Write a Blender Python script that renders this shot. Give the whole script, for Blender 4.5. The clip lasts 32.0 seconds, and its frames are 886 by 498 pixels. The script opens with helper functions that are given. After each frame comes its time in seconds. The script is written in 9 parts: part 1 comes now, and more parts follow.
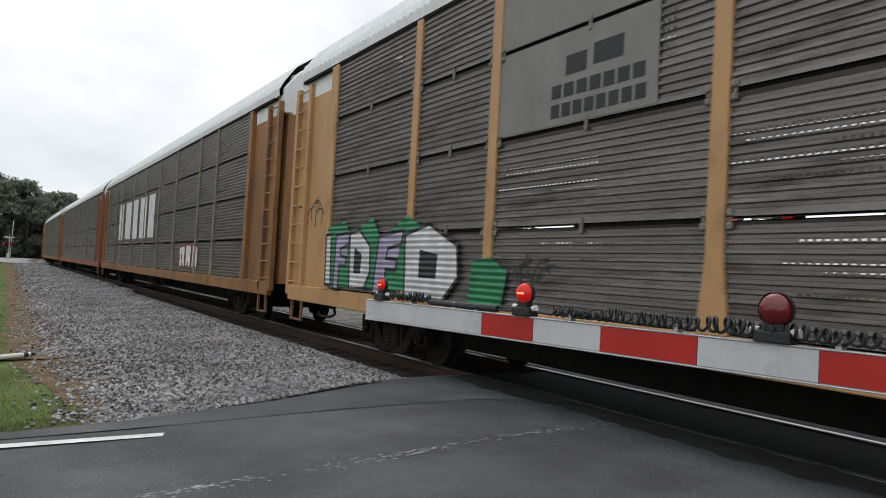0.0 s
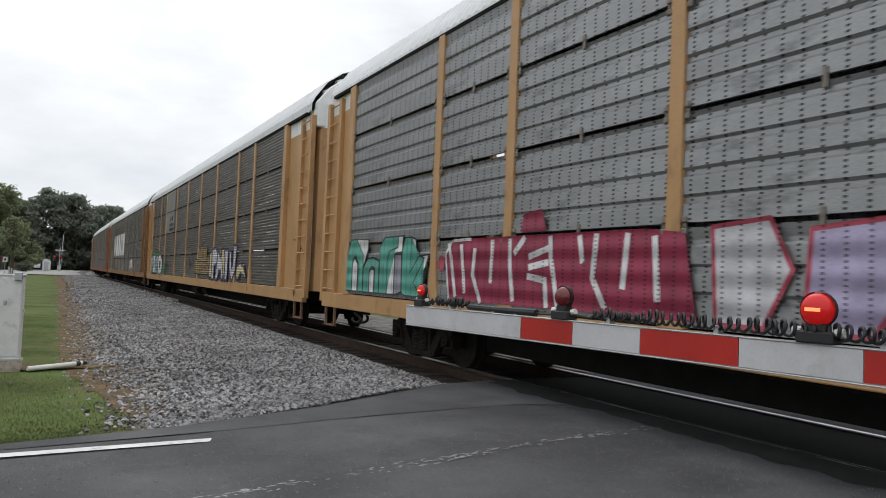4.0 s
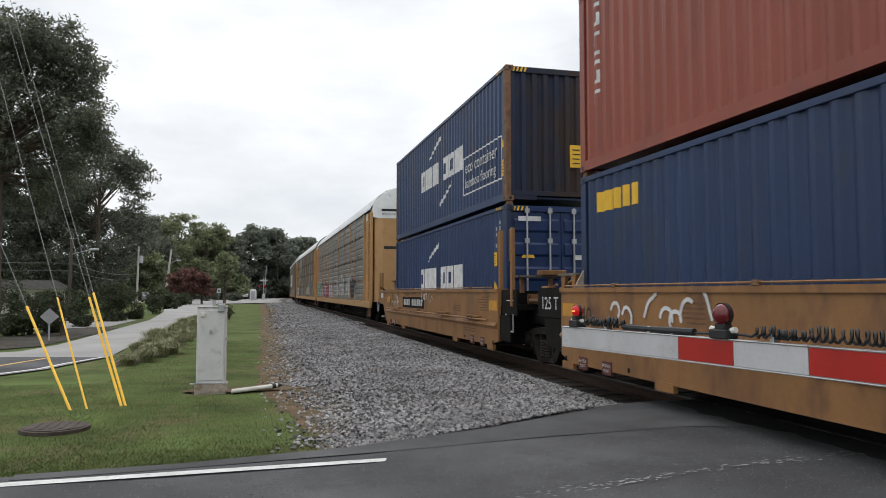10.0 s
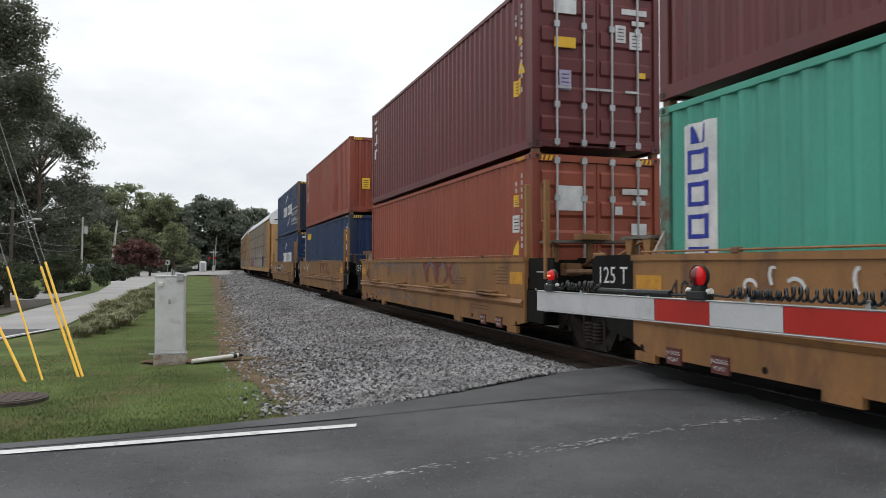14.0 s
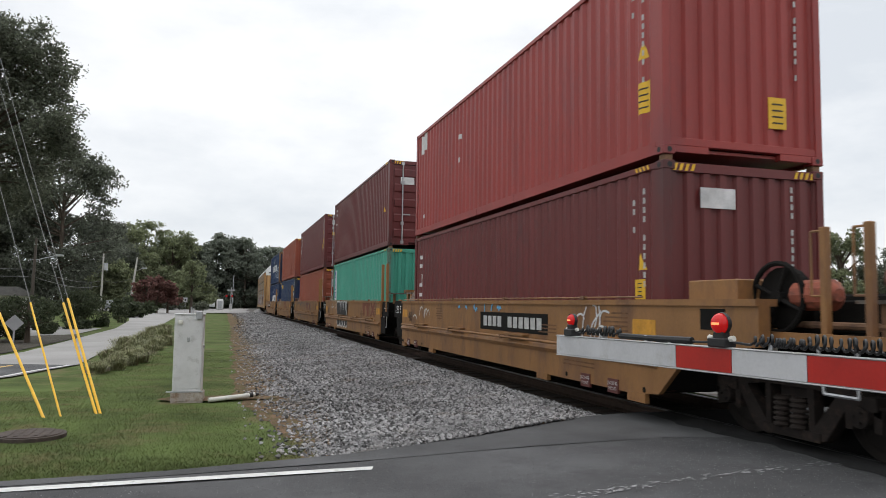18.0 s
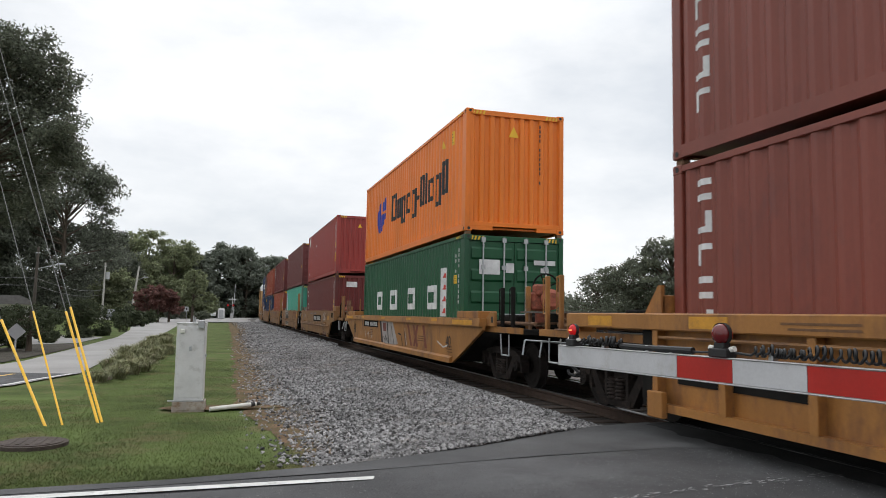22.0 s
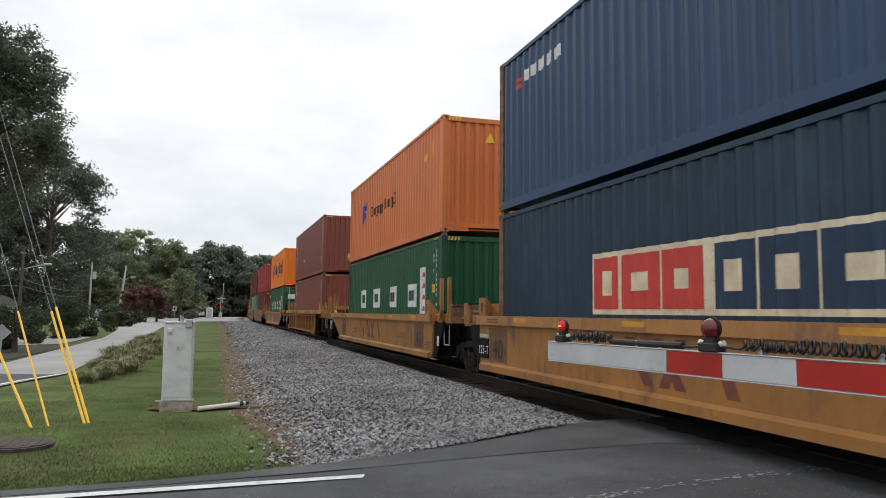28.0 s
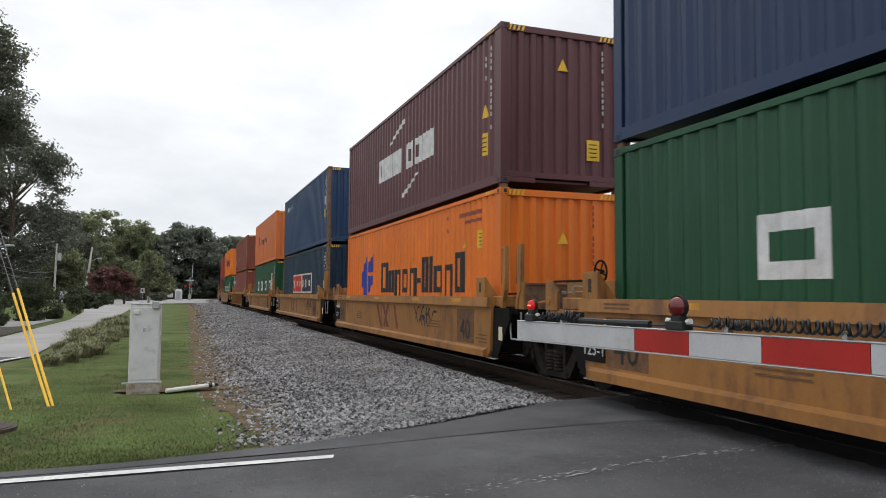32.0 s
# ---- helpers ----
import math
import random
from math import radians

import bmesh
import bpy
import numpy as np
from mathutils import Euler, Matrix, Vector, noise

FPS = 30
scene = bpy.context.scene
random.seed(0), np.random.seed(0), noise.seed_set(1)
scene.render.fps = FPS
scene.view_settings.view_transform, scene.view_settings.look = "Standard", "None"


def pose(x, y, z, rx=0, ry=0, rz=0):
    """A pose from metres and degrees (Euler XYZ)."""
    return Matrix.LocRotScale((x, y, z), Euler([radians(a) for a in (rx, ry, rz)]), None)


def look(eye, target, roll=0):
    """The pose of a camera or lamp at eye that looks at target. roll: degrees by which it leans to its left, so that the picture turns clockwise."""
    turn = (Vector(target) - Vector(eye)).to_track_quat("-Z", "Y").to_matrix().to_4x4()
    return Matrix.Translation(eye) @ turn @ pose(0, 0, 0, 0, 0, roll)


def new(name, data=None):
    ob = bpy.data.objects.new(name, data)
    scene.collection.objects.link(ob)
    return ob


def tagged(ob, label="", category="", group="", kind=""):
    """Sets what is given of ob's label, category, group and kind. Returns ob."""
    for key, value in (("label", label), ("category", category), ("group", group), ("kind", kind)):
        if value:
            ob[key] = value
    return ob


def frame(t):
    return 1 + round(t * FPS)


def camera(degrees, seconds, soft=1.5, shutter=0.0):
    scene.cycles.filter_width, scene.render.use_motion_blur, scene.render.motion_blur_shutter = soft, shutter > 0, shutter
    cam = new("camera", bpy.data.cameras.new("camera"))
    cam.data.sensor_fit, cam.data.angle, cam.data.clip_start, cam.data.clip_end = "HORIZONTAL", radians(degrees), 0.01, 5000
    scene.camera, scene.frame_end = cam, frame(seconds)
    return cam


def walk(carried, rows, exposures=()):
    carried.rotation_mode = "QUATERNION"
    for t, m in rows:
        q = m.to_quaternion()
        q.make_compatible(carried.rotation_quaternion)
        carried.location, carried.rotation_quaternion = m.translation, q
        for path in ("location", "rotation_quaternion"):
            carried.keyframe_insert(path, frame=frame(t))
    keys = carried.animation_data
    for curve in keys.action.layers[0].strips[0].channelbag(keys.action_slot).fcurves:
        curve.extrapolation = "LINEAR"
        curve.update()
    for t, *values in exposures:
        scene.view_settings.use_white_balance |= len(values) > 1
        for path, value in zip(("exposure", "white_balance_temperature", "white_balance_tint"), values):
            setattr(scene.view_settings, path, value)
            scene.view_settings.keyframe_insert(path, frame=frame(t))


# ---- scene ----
cam = camera(62.2, 32.0, soft=0.85, shutter=0.14)
PATH = [
    (0.0, pose(0.021, 0.108, 1.344, 91.92, -3.07, -31.36)),
    (0.5, pose(0.008, 0.085, 1.337, 92.54, -3.24, -31.54)),
    (1.0, pose(0.017, 0.077, 1.344, 92.28, -2.83, -31.60)),
    (1.5, pose(0.013, 0.078, 1.335, 92.36, -3.06, -31.37)),
    (2.0, pose(0.006, 0.069, 1.334, 92.46, -2.81, -30.67)),
    (2.5, pose(0.000, 0.063, 1.336, 92.17, -2.61, -29.75)),
    (3.0, pose(0.002, 0.066, 1.336, 92.04, -2.49, -29.13)),
    (3.5, pose(-0.000, 0.068, 1.331, 92.11, -2.39, -28.61)),
    (5.5, pose(-0.015, 0.048, 1.361, 92.88, -1.59, -26.31)),
    (6.0, pose(-0.006, 0.056, 1.360, 92.42, -1.49, -23.79)),
    (6.5, pose(0.042, 0.045, 1.352, 90.57, -2.67, -20.81)),
    (7.0, pose(0.064, 0.023, 1.348, 91.41, -3.35, -21.17)),
    (7.5, pose(0.083, 0.036, 1.357, 90.04, -2.26, -19.86)),
    (8.0, pose(0.098, 0.025, 1.359, 91.16, -1.05, -17.85)),
    (8.5, pose(0.123, 0.009, 1.361, 92.22, -0.75, -16.45)),
    (9.0, pose(0.129, 0.003, 1.363, 92.59, -0.36, -15.39)),
    (9.5, pose(0.151, 0.001, 1.371, 93.34, -0.02, -14.51)),
    (10.0, pose(0.154, -0.012, 1.374, 93.35, -0.03, -14.36)),
    (10.5, pose(0.168, -0.038, 1.362, 93.23, 0.07, -14.29)),
    (11.0, pose(0.169, -0.074, 1.347, 92.03, -0.76, -14.57)),
    (11.5, pose(0.130, -0.064, 1.360, 92.45, -1.40, -17.95)),
    (12.0, pose(0.047, -0.020, 1.347, 91.42, 0.74, -18.40)),
    (12.5, pose(0.036, -0.021, 1.343, 90.98, 0.56, -18.25)),
    (13.0, pose(0.016, -0.020, 1.321, 90.69, 0.64, -18.26)),
    (13.5, pose(-0.003, -0.003, 1.328, 91.06, -0.10, -17.49)),
    (14.0, pose(-0.009, 0.008, 1.327, 91.18, -0.03, -18.06)),
    (14.5, pose(-0.021, 0.025, 1.334, 91.07, 0.52, -19.19)),
    (16.5, pose(-0.039, 0.011, 1.328, 93.73, -0.64, -17.85)),
    (17.0, pose(-0.045, 0.002, 1.331, 94.08, -1.28, -17.04)),
    (17.5, pose(-0.045, -0.009, 1.335, 94.11, -1.13, -16.46)),
    (18.0, pose(-0.046, -0.018, 1.339, 94.36, -0.82, -16.82)),
    (18.5, pose(-0.056, -0.031, 1.335, 94.41, -0.67, -16.64)),
    (19.0, pose(-0.050, -0.020, 1.341, 94.19, -0.71, -16.33)),
    (19.5, pose(-0.056, -0.033, 1.334, 94.77, -1.11, -16.21)),
    (20.0, pose(-0.059, -0.036, 1.338, 95.28, -1.02, -16.18)),
    (20.5, pose(-0.063, -0.050, 1.342, 95.87, -1.31, -16.38)),
    (21.0, pose(-0.056, -0.046, 1.349, 95.68, -1.31, -16.31)),
    (21.5, pose(-0.068, -0.055, 1.339, 95.70, -1.59, -16.59)),
    (22.0, pose(-0.060, -0.045, 1.337, 95.13, -1.00, -16.72)),
    (22.5, pose(-0.062, -0.035, 1.333, 94.88, -0.75, -16.22)),
    (23.0, pose(-0.054, -0.038, 1.339, 94.83, -0.52, -16.45)),
    (23.5, pose(-0.064, -0.042, 1.338, 95.31, -0.77, -16.16)),
    (24.0, pose(-0.052, -0.035, 1.342, 95.74, -1.11, -15.79)),
    (24.5, pose(-0.048, -0.042, 1.339, 95.73, -1.11, -16.09)),
    (26.5, pose(-0.044, -0.047, 1.333, 95.35, -0.21, -17.38)),
    (27.0, pose(-0.056, -0.041, 1.335, 95.62, -0.71, -17.73)),
    (27.5, pose(-0.055, -0.033, 1.333, 95.46, -0.68, -17.84)),
    (28.0, pose(-0.049, -0.018, 1.331, 94.96, -0.58, -17.54)),
    (28.5, pose(-0.043, -0.014, 1.327, 94.45, -0.31, -17.79)),
    (29.0, pose(-0.043, -0.007, 1.327, 94.21, -0.16, -17.66)),
    (29.5, pose(-0.036, 0.005, 1.326, 93.29, -0.66, -20.40)),
    (30.0, pose(-0.039, -0.005, 1.317, 93.61, -0.26, -20.74)),
    (30.5, pose(-0.042, 0.002, 1.325, 94.51, -0.98, -20.79)),
    (31.0, pose(-0.041, 0.014, 1.325, 94.30, -1.13, -20.02)),
    (31.5, pose(-0.032, 0.011, 1.329, 94.15, -0.85, -19.22)),
    (32.0, pose(-0.023, 0.010, 1.319, 93.54, -0.46, -19.73)),
]
walk(cam, PATH)

# ---- world and sun ----
world = bpy.data.worlds.new("overcast_sky")
scene.world = world
world.use_nodes = True
wn, wl = world.node_tree.nodes, world.node_tree.links
wn.clear()
w_out, w_bg, w_sky = wn.new("ShaderNodeOutputWorld"), wn.new("ShaderNodeBackground"), wn.new("ShaderNodeTexSky")
w_sky.sky_type, w_sky.sun_disc = "NISHITA", False
w_sky.sun_elevation, w_sky.sun_rotation = radians(52), radians(31)
w_tc, w_map, w_noise, w_ramp, w_mix, w_dim = (wn.new("ShaderNodeTexCoord"), wn.new("ShaderNodeMapping"), wn.new("ShaderNodeTexNoise"),
                                              wn.new("ShaderNodeValToRGB"), wn.new("ShaderNodeMix"), wn.new("ShaderNodeVectorMath"))
w_map.inputs["Scale"].default_value = (1.0, 1.0, 2.4)
w_noise.inputs["Scale"].default_value, w_noise.inputs["Detail"].default_value, w_noise.inputs["Roughness"].default_value = 2.3, 7, 0.55
w_ramp.color_ramp.elements[0].position, w_ramp.color_ramp.elements[0].color = 0.36, (0.76, 0.80, 0.85, 1)
w_ramp.color_ramp.elements[1].position, w_ramp.color_ramp.elements[1].color = 0.60, (1.06, 1.07, 1.08, 1)
w_mix.data_type, w_dim.operation = "RGBA", "SCALE"
w_mix.inputs[0].default_value = 0.94
w_dim.inputs["Scale"].default_value = 0.12
wl.new(w_tc.outputs["Generated"], w_map.inputs["Vector"])
wl.new(w_map.outputs["Vector"], w_noise.inputs["Vector"])
wl.new(w_noise.outputs["Fac"], w_ramp.inputs["Fac"])
wl.new(w_sky.outputs["Color"], w_dim.inputs[0])
wl.new(w_dim.outputs["Vector"], w_mix.inputs[6])
wl.new(w_ramp.outputs["Color"], w_mix.inputs[7])
# an overcast sky is brightest overhead
w_sep, w_high, w_lift = wn.new("ShaderNodeSeparateXYZ"), wn.new("ShaderNodeMapRange"), wn.new("ShaderNodeVectorMath")
w_high.inputs["From Min"].default_value, w_high.inputs["From Max"].default_value = 0.35, 1.0
w_high.inputs["To Min"].default_value, w_high.inputs["To Max"].default_value = 1.0, 1.75
w_lift.operation = "SCALE"
wl.new(w_tc.outputs["Generated"], w_sep.inputs[0])
wl.new(w_sep.outputs["Z"], w_high.inputs["Value"])
wl.new(w_mix.outputs[2], w_lift.inputs[0])
wl.new(w_high.outputs["Result"], w_lift.inputs["Scale"])
wl.new(w_lift.outputs["Vector"], w_bg.inputs["Color"])
w_bg.inputs["Strength"].default_value = 1.0
wl.new(w_bg.outputs["Background"], w_out.inputs["Surface"])
sun_data = bpy.data.lights.new("sun", "SUN")
sun_data.energy, sun_data.angle, sun_data.color = 0.5, radians(40), (1.0, 0.97, 0.92)
sun = new("sun", sun_data)
sun.matrix_world = look((24, 40, 60), (0, 0, 0))
scene.view_settings.exposure = 0.0


# ---- materials ----
def mat(name, color, rough=0.6, metal=0.0, var=0.18, scale=3.0, bump=0.15, fine=60.0, stain=None, amount=0.0,
        stretch=(1, 1, 1), per_piece=0.0, spec=0.4):
    """Paint, metal, stone or soil: base colour with coarse and fine variation, stains and a fine relief."""
    m = bpy.data.materials.new(name)
    m.use_nodes = True
    n, l = m.node_tree.nodes, m.node_tree.links
    b = n["Principled BSDF"]
    b.inputs["Roughness"].default_value, b.inputs["Metallic"].default_value = rough, metal
    b.inputs["Specular IOR Level"].default_value = spec
    tc, mp = n.new("ShaderNodeTexCoord"), n.new("ShaderNodeMapping")
    mp.inputs["Scale"].default_value = stretch
    l.new(tc.outputs["Object"], mp.inputs["Vector"])

    def noisy(s, detail=5, rough_=0.6):
        k = n.new("ShaderNodeTexNoise")
        k.inputs["Scale"].default_value, k.inputs["Detail"].default_value, k.inputs["Roughness"].default_value = s, detail, rough_
        l.new(mp.outputs["Vector"], k.inputs["Vector"])
        return k.outputs["Fac"]

    def ramp(fac, p0, c0, p1, c1):
        r = n.new("ShaderNodeValToRGB")
        r.color_ramp.elements[0].position, r.color_ramp.elements[0].color = p0, (*c0, 1)
        r.color_ramp.elements[1].position, r.color_ramp.elements[1].color = p1, (*c1, 1)
        l.new(fac, r.inputs["Fac"])
        return r.outputs["Color"]

    def mixed(a, b_, fac, kind="MIX"):
        x = n.new("ShaderNodeMix")
        x.data_type, x.blend_type = "RGBA", kind
        l.new(a, x.inputs[6]), l.new(b_, x.inputs[7])
        if isinstance(fac, float):
            x.inputs[0].default_value = fac
        else:
            l.new(fac, x.inputs[0])
        return x.outputs[2]

    lo, hi = tuple(c * (1 - var) for c in color), tuple(min(1, c * (1 + var)) for c in color)
    coarse = noisy(scale)
    col = ramp(coarse, 0.3, lo, 0.7, hi)
    grain = noisy(fine, 3)
    col = mixed(col, ramp(grain, 0.25, (0.5 - 0.5 * var,) * 3, 0.75, (0.5 + 0.5 * var,) * 3), 0.5, "OVERLAY")
    if stain:
        spots = ramp(noisy(scale * 1.7, 8, 0.7), 0.62 - 0.3 * amount, (0, 0, 0), 0.78 - 0.3 * amount, (1, 1, 1))
        dirt = n.new("ShaderNodeRGB")
        dirt.outputs[0].default_value = (*stain, 1)
        col = mixed(col, dirt.outputs[0], spots)
    if per_piece:
        info, hsv = n.new("ShaderNodeObjectInfo"), n.new("ShaderNodeHueSaturation")
        geo = n.new("ShaderNodeNewGeometry")
        add, mr = n.new("ShaderNodeMath"), n.new("ShaderNodeMapRange")
        frac = n.new("ShaderNodeMath")
        frac.operation = "FRACT"
        l.new(info.outputs["Random"], add.inputs[0]), l.new(geo.outputs["Random Per Island"], add.inputs[1])
        l.new(add.outputs[0], frac.inputs[0])
        mr.inputs["To Min"].default_value, mr.inputs["To Max"].default_value = 1 - per_piece, 1 + per_piece
        l.new(frac.outputs[0], mr.inputs["Value"]), l.new(mr.outputs[0], hsv.inputs["Value"]), l.new(col, hsv.inputs["Color"])
        col = hsv.outputs[0]
    l.new(col, b.inputs["Base Color"])
    if bump:
        bp = n.new("ShaderNodeBump")
        bp.inputs["Strength"].default_value, bp.inputs["Distance"].default_value = bump, 0.02
        l.new(grain, bp.inputs["Height"]), l.new(bp.outputs["Normal"], b.inputs["Normal"])
    return m


def glow(name, color, strength):
    m = mat(name, color, 0.2, var=0.0, bump=0)
    b = m.node_tree.nodes["Principled BSDF"]
    b.inputs["Emission Color"].default_value, b.inputs["Emission Strength"].default_value = (*color, 1), strength
    return m


M_GRASS = mat("lawn", (0.083, 0.112, 0.036), 0.95, var=0.4, scale=0.8, fine=40, bump=0.5, stain=(0.142, 0.124, 0.062), amount=0.34, spec=0.1)
M_BLADE = mat("grass_blade", (0.103, 0.130, 0.044), 0.8, var=0.35, scale=0.8, bump=0, stain=(0.155, 0.138, 0.068), amount=0.34, per_piece=0.28, spec=0.15)
M_DIRT = mat("dry_dirt", (0.150, 0.098, 0.062), 0.95, var=0.4, scale=3.5, fine=50, bump=0.6, stain=(0.095, 0.088, 0.042), amount=0.55, spec=0.1)
M_ASPHALT = mat("asphalt", (0.104, 0.104, 0.107), 0.9, var=0.42, scale=0.5, fine=190, bump=0.6, stain=(0.080, 0.080, 0.082), amount=0.35, spec=0.22)
M_ASPHALT_NEW = mat("dark_patch_asphalt", (0.092, 0.092, 0.094), 0.9, var=0.3, scale=0.8, fine=75, bump=0.6, spec=0.25)
M_STREET = mat("pale_street", (0.30, 0.29, 0.28), 0.9, var=0.15, scale=0.35, fine=80, bump=0.2)
M_LINE = mat("white_road_paint", (0.62, 0.62, 0.60), 0.7, var=0.15, scale=5, fine=150, stain=(0.25, 0.25, 0.25), amount=0.2)
M_OLDLINE = mat("worn_road_paint", (0.36, 0.36, 0.36), 0.8, var=0.3, scale=5, fine=90)
M_YLINE = mat("yellow_road_paint", (0.60, 0.40, 0.12), 0.7, var=0.2)
M_STONE = mat("granite_ballast", (0.212, 0.207, 0.206), 0.9, var=0.35, scale=0.6, fine=70, bump=0.3, stain=(0.145, 0.115, 0.09), amount=0.22, per_piece=0.80)
M_BED = mat("ballast_bed", (0.150, 0.141, 0.135), 0.95, var=0.6, scale=2.2, fine=30, bump=1.0, stain=(0.11, 0.085, 0.065), amount=0.35, spec=0.15)
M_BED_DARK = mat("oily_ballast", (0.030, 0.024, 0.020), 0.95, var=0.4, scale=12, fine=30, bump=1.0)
M_TIE = mat("creosoted_tie", (0.042, 0.030, 0.023), 0.9, var=0.35, scale=6, fine=60, bump=0.5, per_piece=0.3, stretch=(0.3, 3, 3))
M_RAIL = mat("rusty_rail", (0.052, 0.032, 0.023), 0.85, 0.1, var=0.25, scale=8)
M_RAILTOP = mat("polished_rail_head", (0.40, 0.40, 0.41), 0.30, 1.0, var=0.05, scale=6, bump=0.02)
M_LEAF = [mat("oak_leaf", (0.140, 0.154, 0.112), 0.7, var=0.3, scale=0.35, bump=0, per_piece=0.5),
          mat("pale_leaf", (0.215, 0.240, 0.135), 0.7, var=0.3, scale=0.3, bump=0, per_piece=0.45),
          mat("dark_leaf", (0.126, 0.138, 0.106), 0.7, var=0.3, scale=0.3, bump=0, per_piece=0.5),
          mat("crape_myrtle_blossom", (0.185, 0.092, 0.080), 0.7, var=0.35, scale=0.5, bump=0, per_piece=0.5),
          mat("shrub_leaf", (0.062, 0.076, 0.040), 0.7, var=0.3, scale=0.5, bump=0, per_piece=0.5),
          # paler and greyer than the near leaves: distance haze put into the colour
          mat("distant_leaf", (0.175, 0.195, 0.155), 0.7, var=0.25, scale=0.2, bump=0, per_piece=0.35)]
for leaf in M_LEAF:
    n, l = leaf.node_tree.nodes, leaf.node_tree.links
    b, mix, through_leaf = n["Principled BSDF"], n.new("ShaderNodeMixShader"), n.new("ShaderNodeBsdfTranslucent")
    mix.inputs[0].default_value = 0.38
    l.new(b.inputs["Base Color"].links[0].from_socket, through_leaf.inputs["Color"])
    l.new(b.outputs[0], mix.inputs[1]), l.new(through_leaf.outputs[0], mix.inputs[2])
    l.new(mix.outputs[0], n["Material Output"].inputs["Surface"])
M_BARK = mat("bark", (0.085, 0.065, 0.05), 0.95, var=0.35, scale=3, fine=25, bump=0.8, stretch=(1, 1, 0.3))
M_CABINET = mat("weathered_white_cabinet", (0.60, 0.60, 0.60), 0.55, var=0.1, scale=3, fine=40, bump=0.05, stain=(0.42, 0.41, 0.40), amount=0.25)
M_CONCRETE = mat("concrete", (0.36, 0.32, 0.28), 0.9, var=0.2, scale=5, fine=60, stain=(0.22, 0.15, 0.10), amount=0.4)
M_PVC = mat("white_pvc", (0.66, 0.65, 0.60), 0.5, var=0.12, scale=6, stain=(0.4, 0.36, 0.28), amount=0.2)
M_BLACK = mat("black_rubber", (0.018, 0.018, 0.019), 0.55, var=0.2, scale=6, bump=0.05)
M_STEEL = mat("galvanised_steel", (0.42, 0.43, 0.44), 0.45, 0.8, var=0.15, scale=6, bump=0.05)
M_IRON = mat("cast_iron_lid", (0.075, 0.058, 0.05), 0.8, 0.3, var=0.3, scale=9, fine=60, bump=0.3)
M_SLEEVE = mat("yellow_guy_sleeve", (0.80, 0.46, 0.035), 0.5, var=0.12, scale=4)
M_ARM_WHITE = mat("white_reflective_sheet", (0.50, 0.50, 0.51), 0.5, var=0.10, scale=4, bump=0.015, stain=(0.40, 0.39, 0.37), amount=0.25)
M_ARM_RED = mat("red_reflective_sheet", (0.40, 0.018, 0.012), 0.4, var=0.12, scale=4, bump=0.015)
M_ARM_GREY = mat("aluminium_arm", (0.48, 0.48, 0.48), 0.5, 0.4, var=0.1, scale=5)
M_LENS = mat("red_lens", (0.13, 0.008, 0.010), 0.12, var=0.1, scale=20, spec=0.6)
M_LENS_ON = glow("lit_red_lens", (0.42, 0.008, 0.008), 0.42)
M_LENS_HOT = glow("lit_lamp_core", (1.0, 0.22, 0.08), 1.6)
M_WOODPOLE = mat("weathered_pole", (0.42, 0.40, 0.37), 0.95, var=0.2, scale=2, stretch=(3, 3, 0.3))
M_HOUSE = mat("white_clapboard", (0.6, 0.58, 0.55), 0.7, var=0.1)
M_ROOF = mat("grey_shingle_roof", (0.16, 0.15, 0.15), 0.9, var=0.25, scale=4)
M_GLASS = mat("dark_window", (0.02, 0.022, 0.025), 0.08, var=0.0, bump=0, spec=0.6)
M_SIGNBACK = mat("bare_aluminium_sign", (0.33, 0.33, 0.34), 0.5, 0.5, var=0.1)

# rolling stock
M_TAN = mat("weathered_yellow_paint", (0.44, 0.255, 0.112), 0.45, var=0.12, scale=1.3, stain=(0.30, 0.16, 0.07), amount=0.25, stretch=(1, 1, 0.6))
M_TAN_OLD = mat("dull_brown_yellow_paint", (0.262, 0.129, 0.047), 0.5, var=0.24, scale=1.1, stain=(0.155, 0.076, 0.04), amount=0.44, stretch=(1, 1, 0.4))
M_AMBER = mat("amber_yellow_paint", (0.325, 0.145, 0.038), 0.5, var=0.22, scale=1.2, stain=(0.155, 0.070, 0.032), amount=0.42, stretch=(1, 1, 0.4))
M_TAN_STEP = mat("rusty_fittings", (0.19, 0.105, 0.06), 0.8, var=0.3, scale=4, stain=(0.09, 0.05, 0.035), amount=0.4)
M_GALV_OLD = mat("grimy_side_panel", (0.188, 0.175, 0.165), 0.40, 0.55, var=0.32, scale=1.1, fine=30, stain=(0.085, 0.072, 0.062), amount=0.38, stretch=(1, 0.35, 3.0))
M_WHITE = mat("white_car_paint", (0.74, 0.75, 0.75), 0.5, var=0.08, scale=2, stain=(0.5, 0.5, 0.5), amount=0.15)
M_ROOFPANEL = mat("grey_white_roof_panel", (0.62, 0.63, 0.64), 0.5, 0.1, var=0.08, scale=2)
# trucks, wheels, underframes: shade under the cars is put into their near-black colours
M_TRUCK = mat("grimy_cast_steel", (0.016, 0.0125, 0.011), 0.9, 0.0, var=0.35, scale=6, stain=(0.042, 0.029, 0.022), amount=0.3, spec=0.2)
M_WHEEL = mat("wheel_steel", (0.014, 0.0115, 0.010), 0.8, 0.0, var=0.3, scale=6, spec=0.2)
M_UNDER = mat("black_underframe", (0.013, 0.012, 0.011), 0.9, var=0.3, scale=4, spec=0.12)
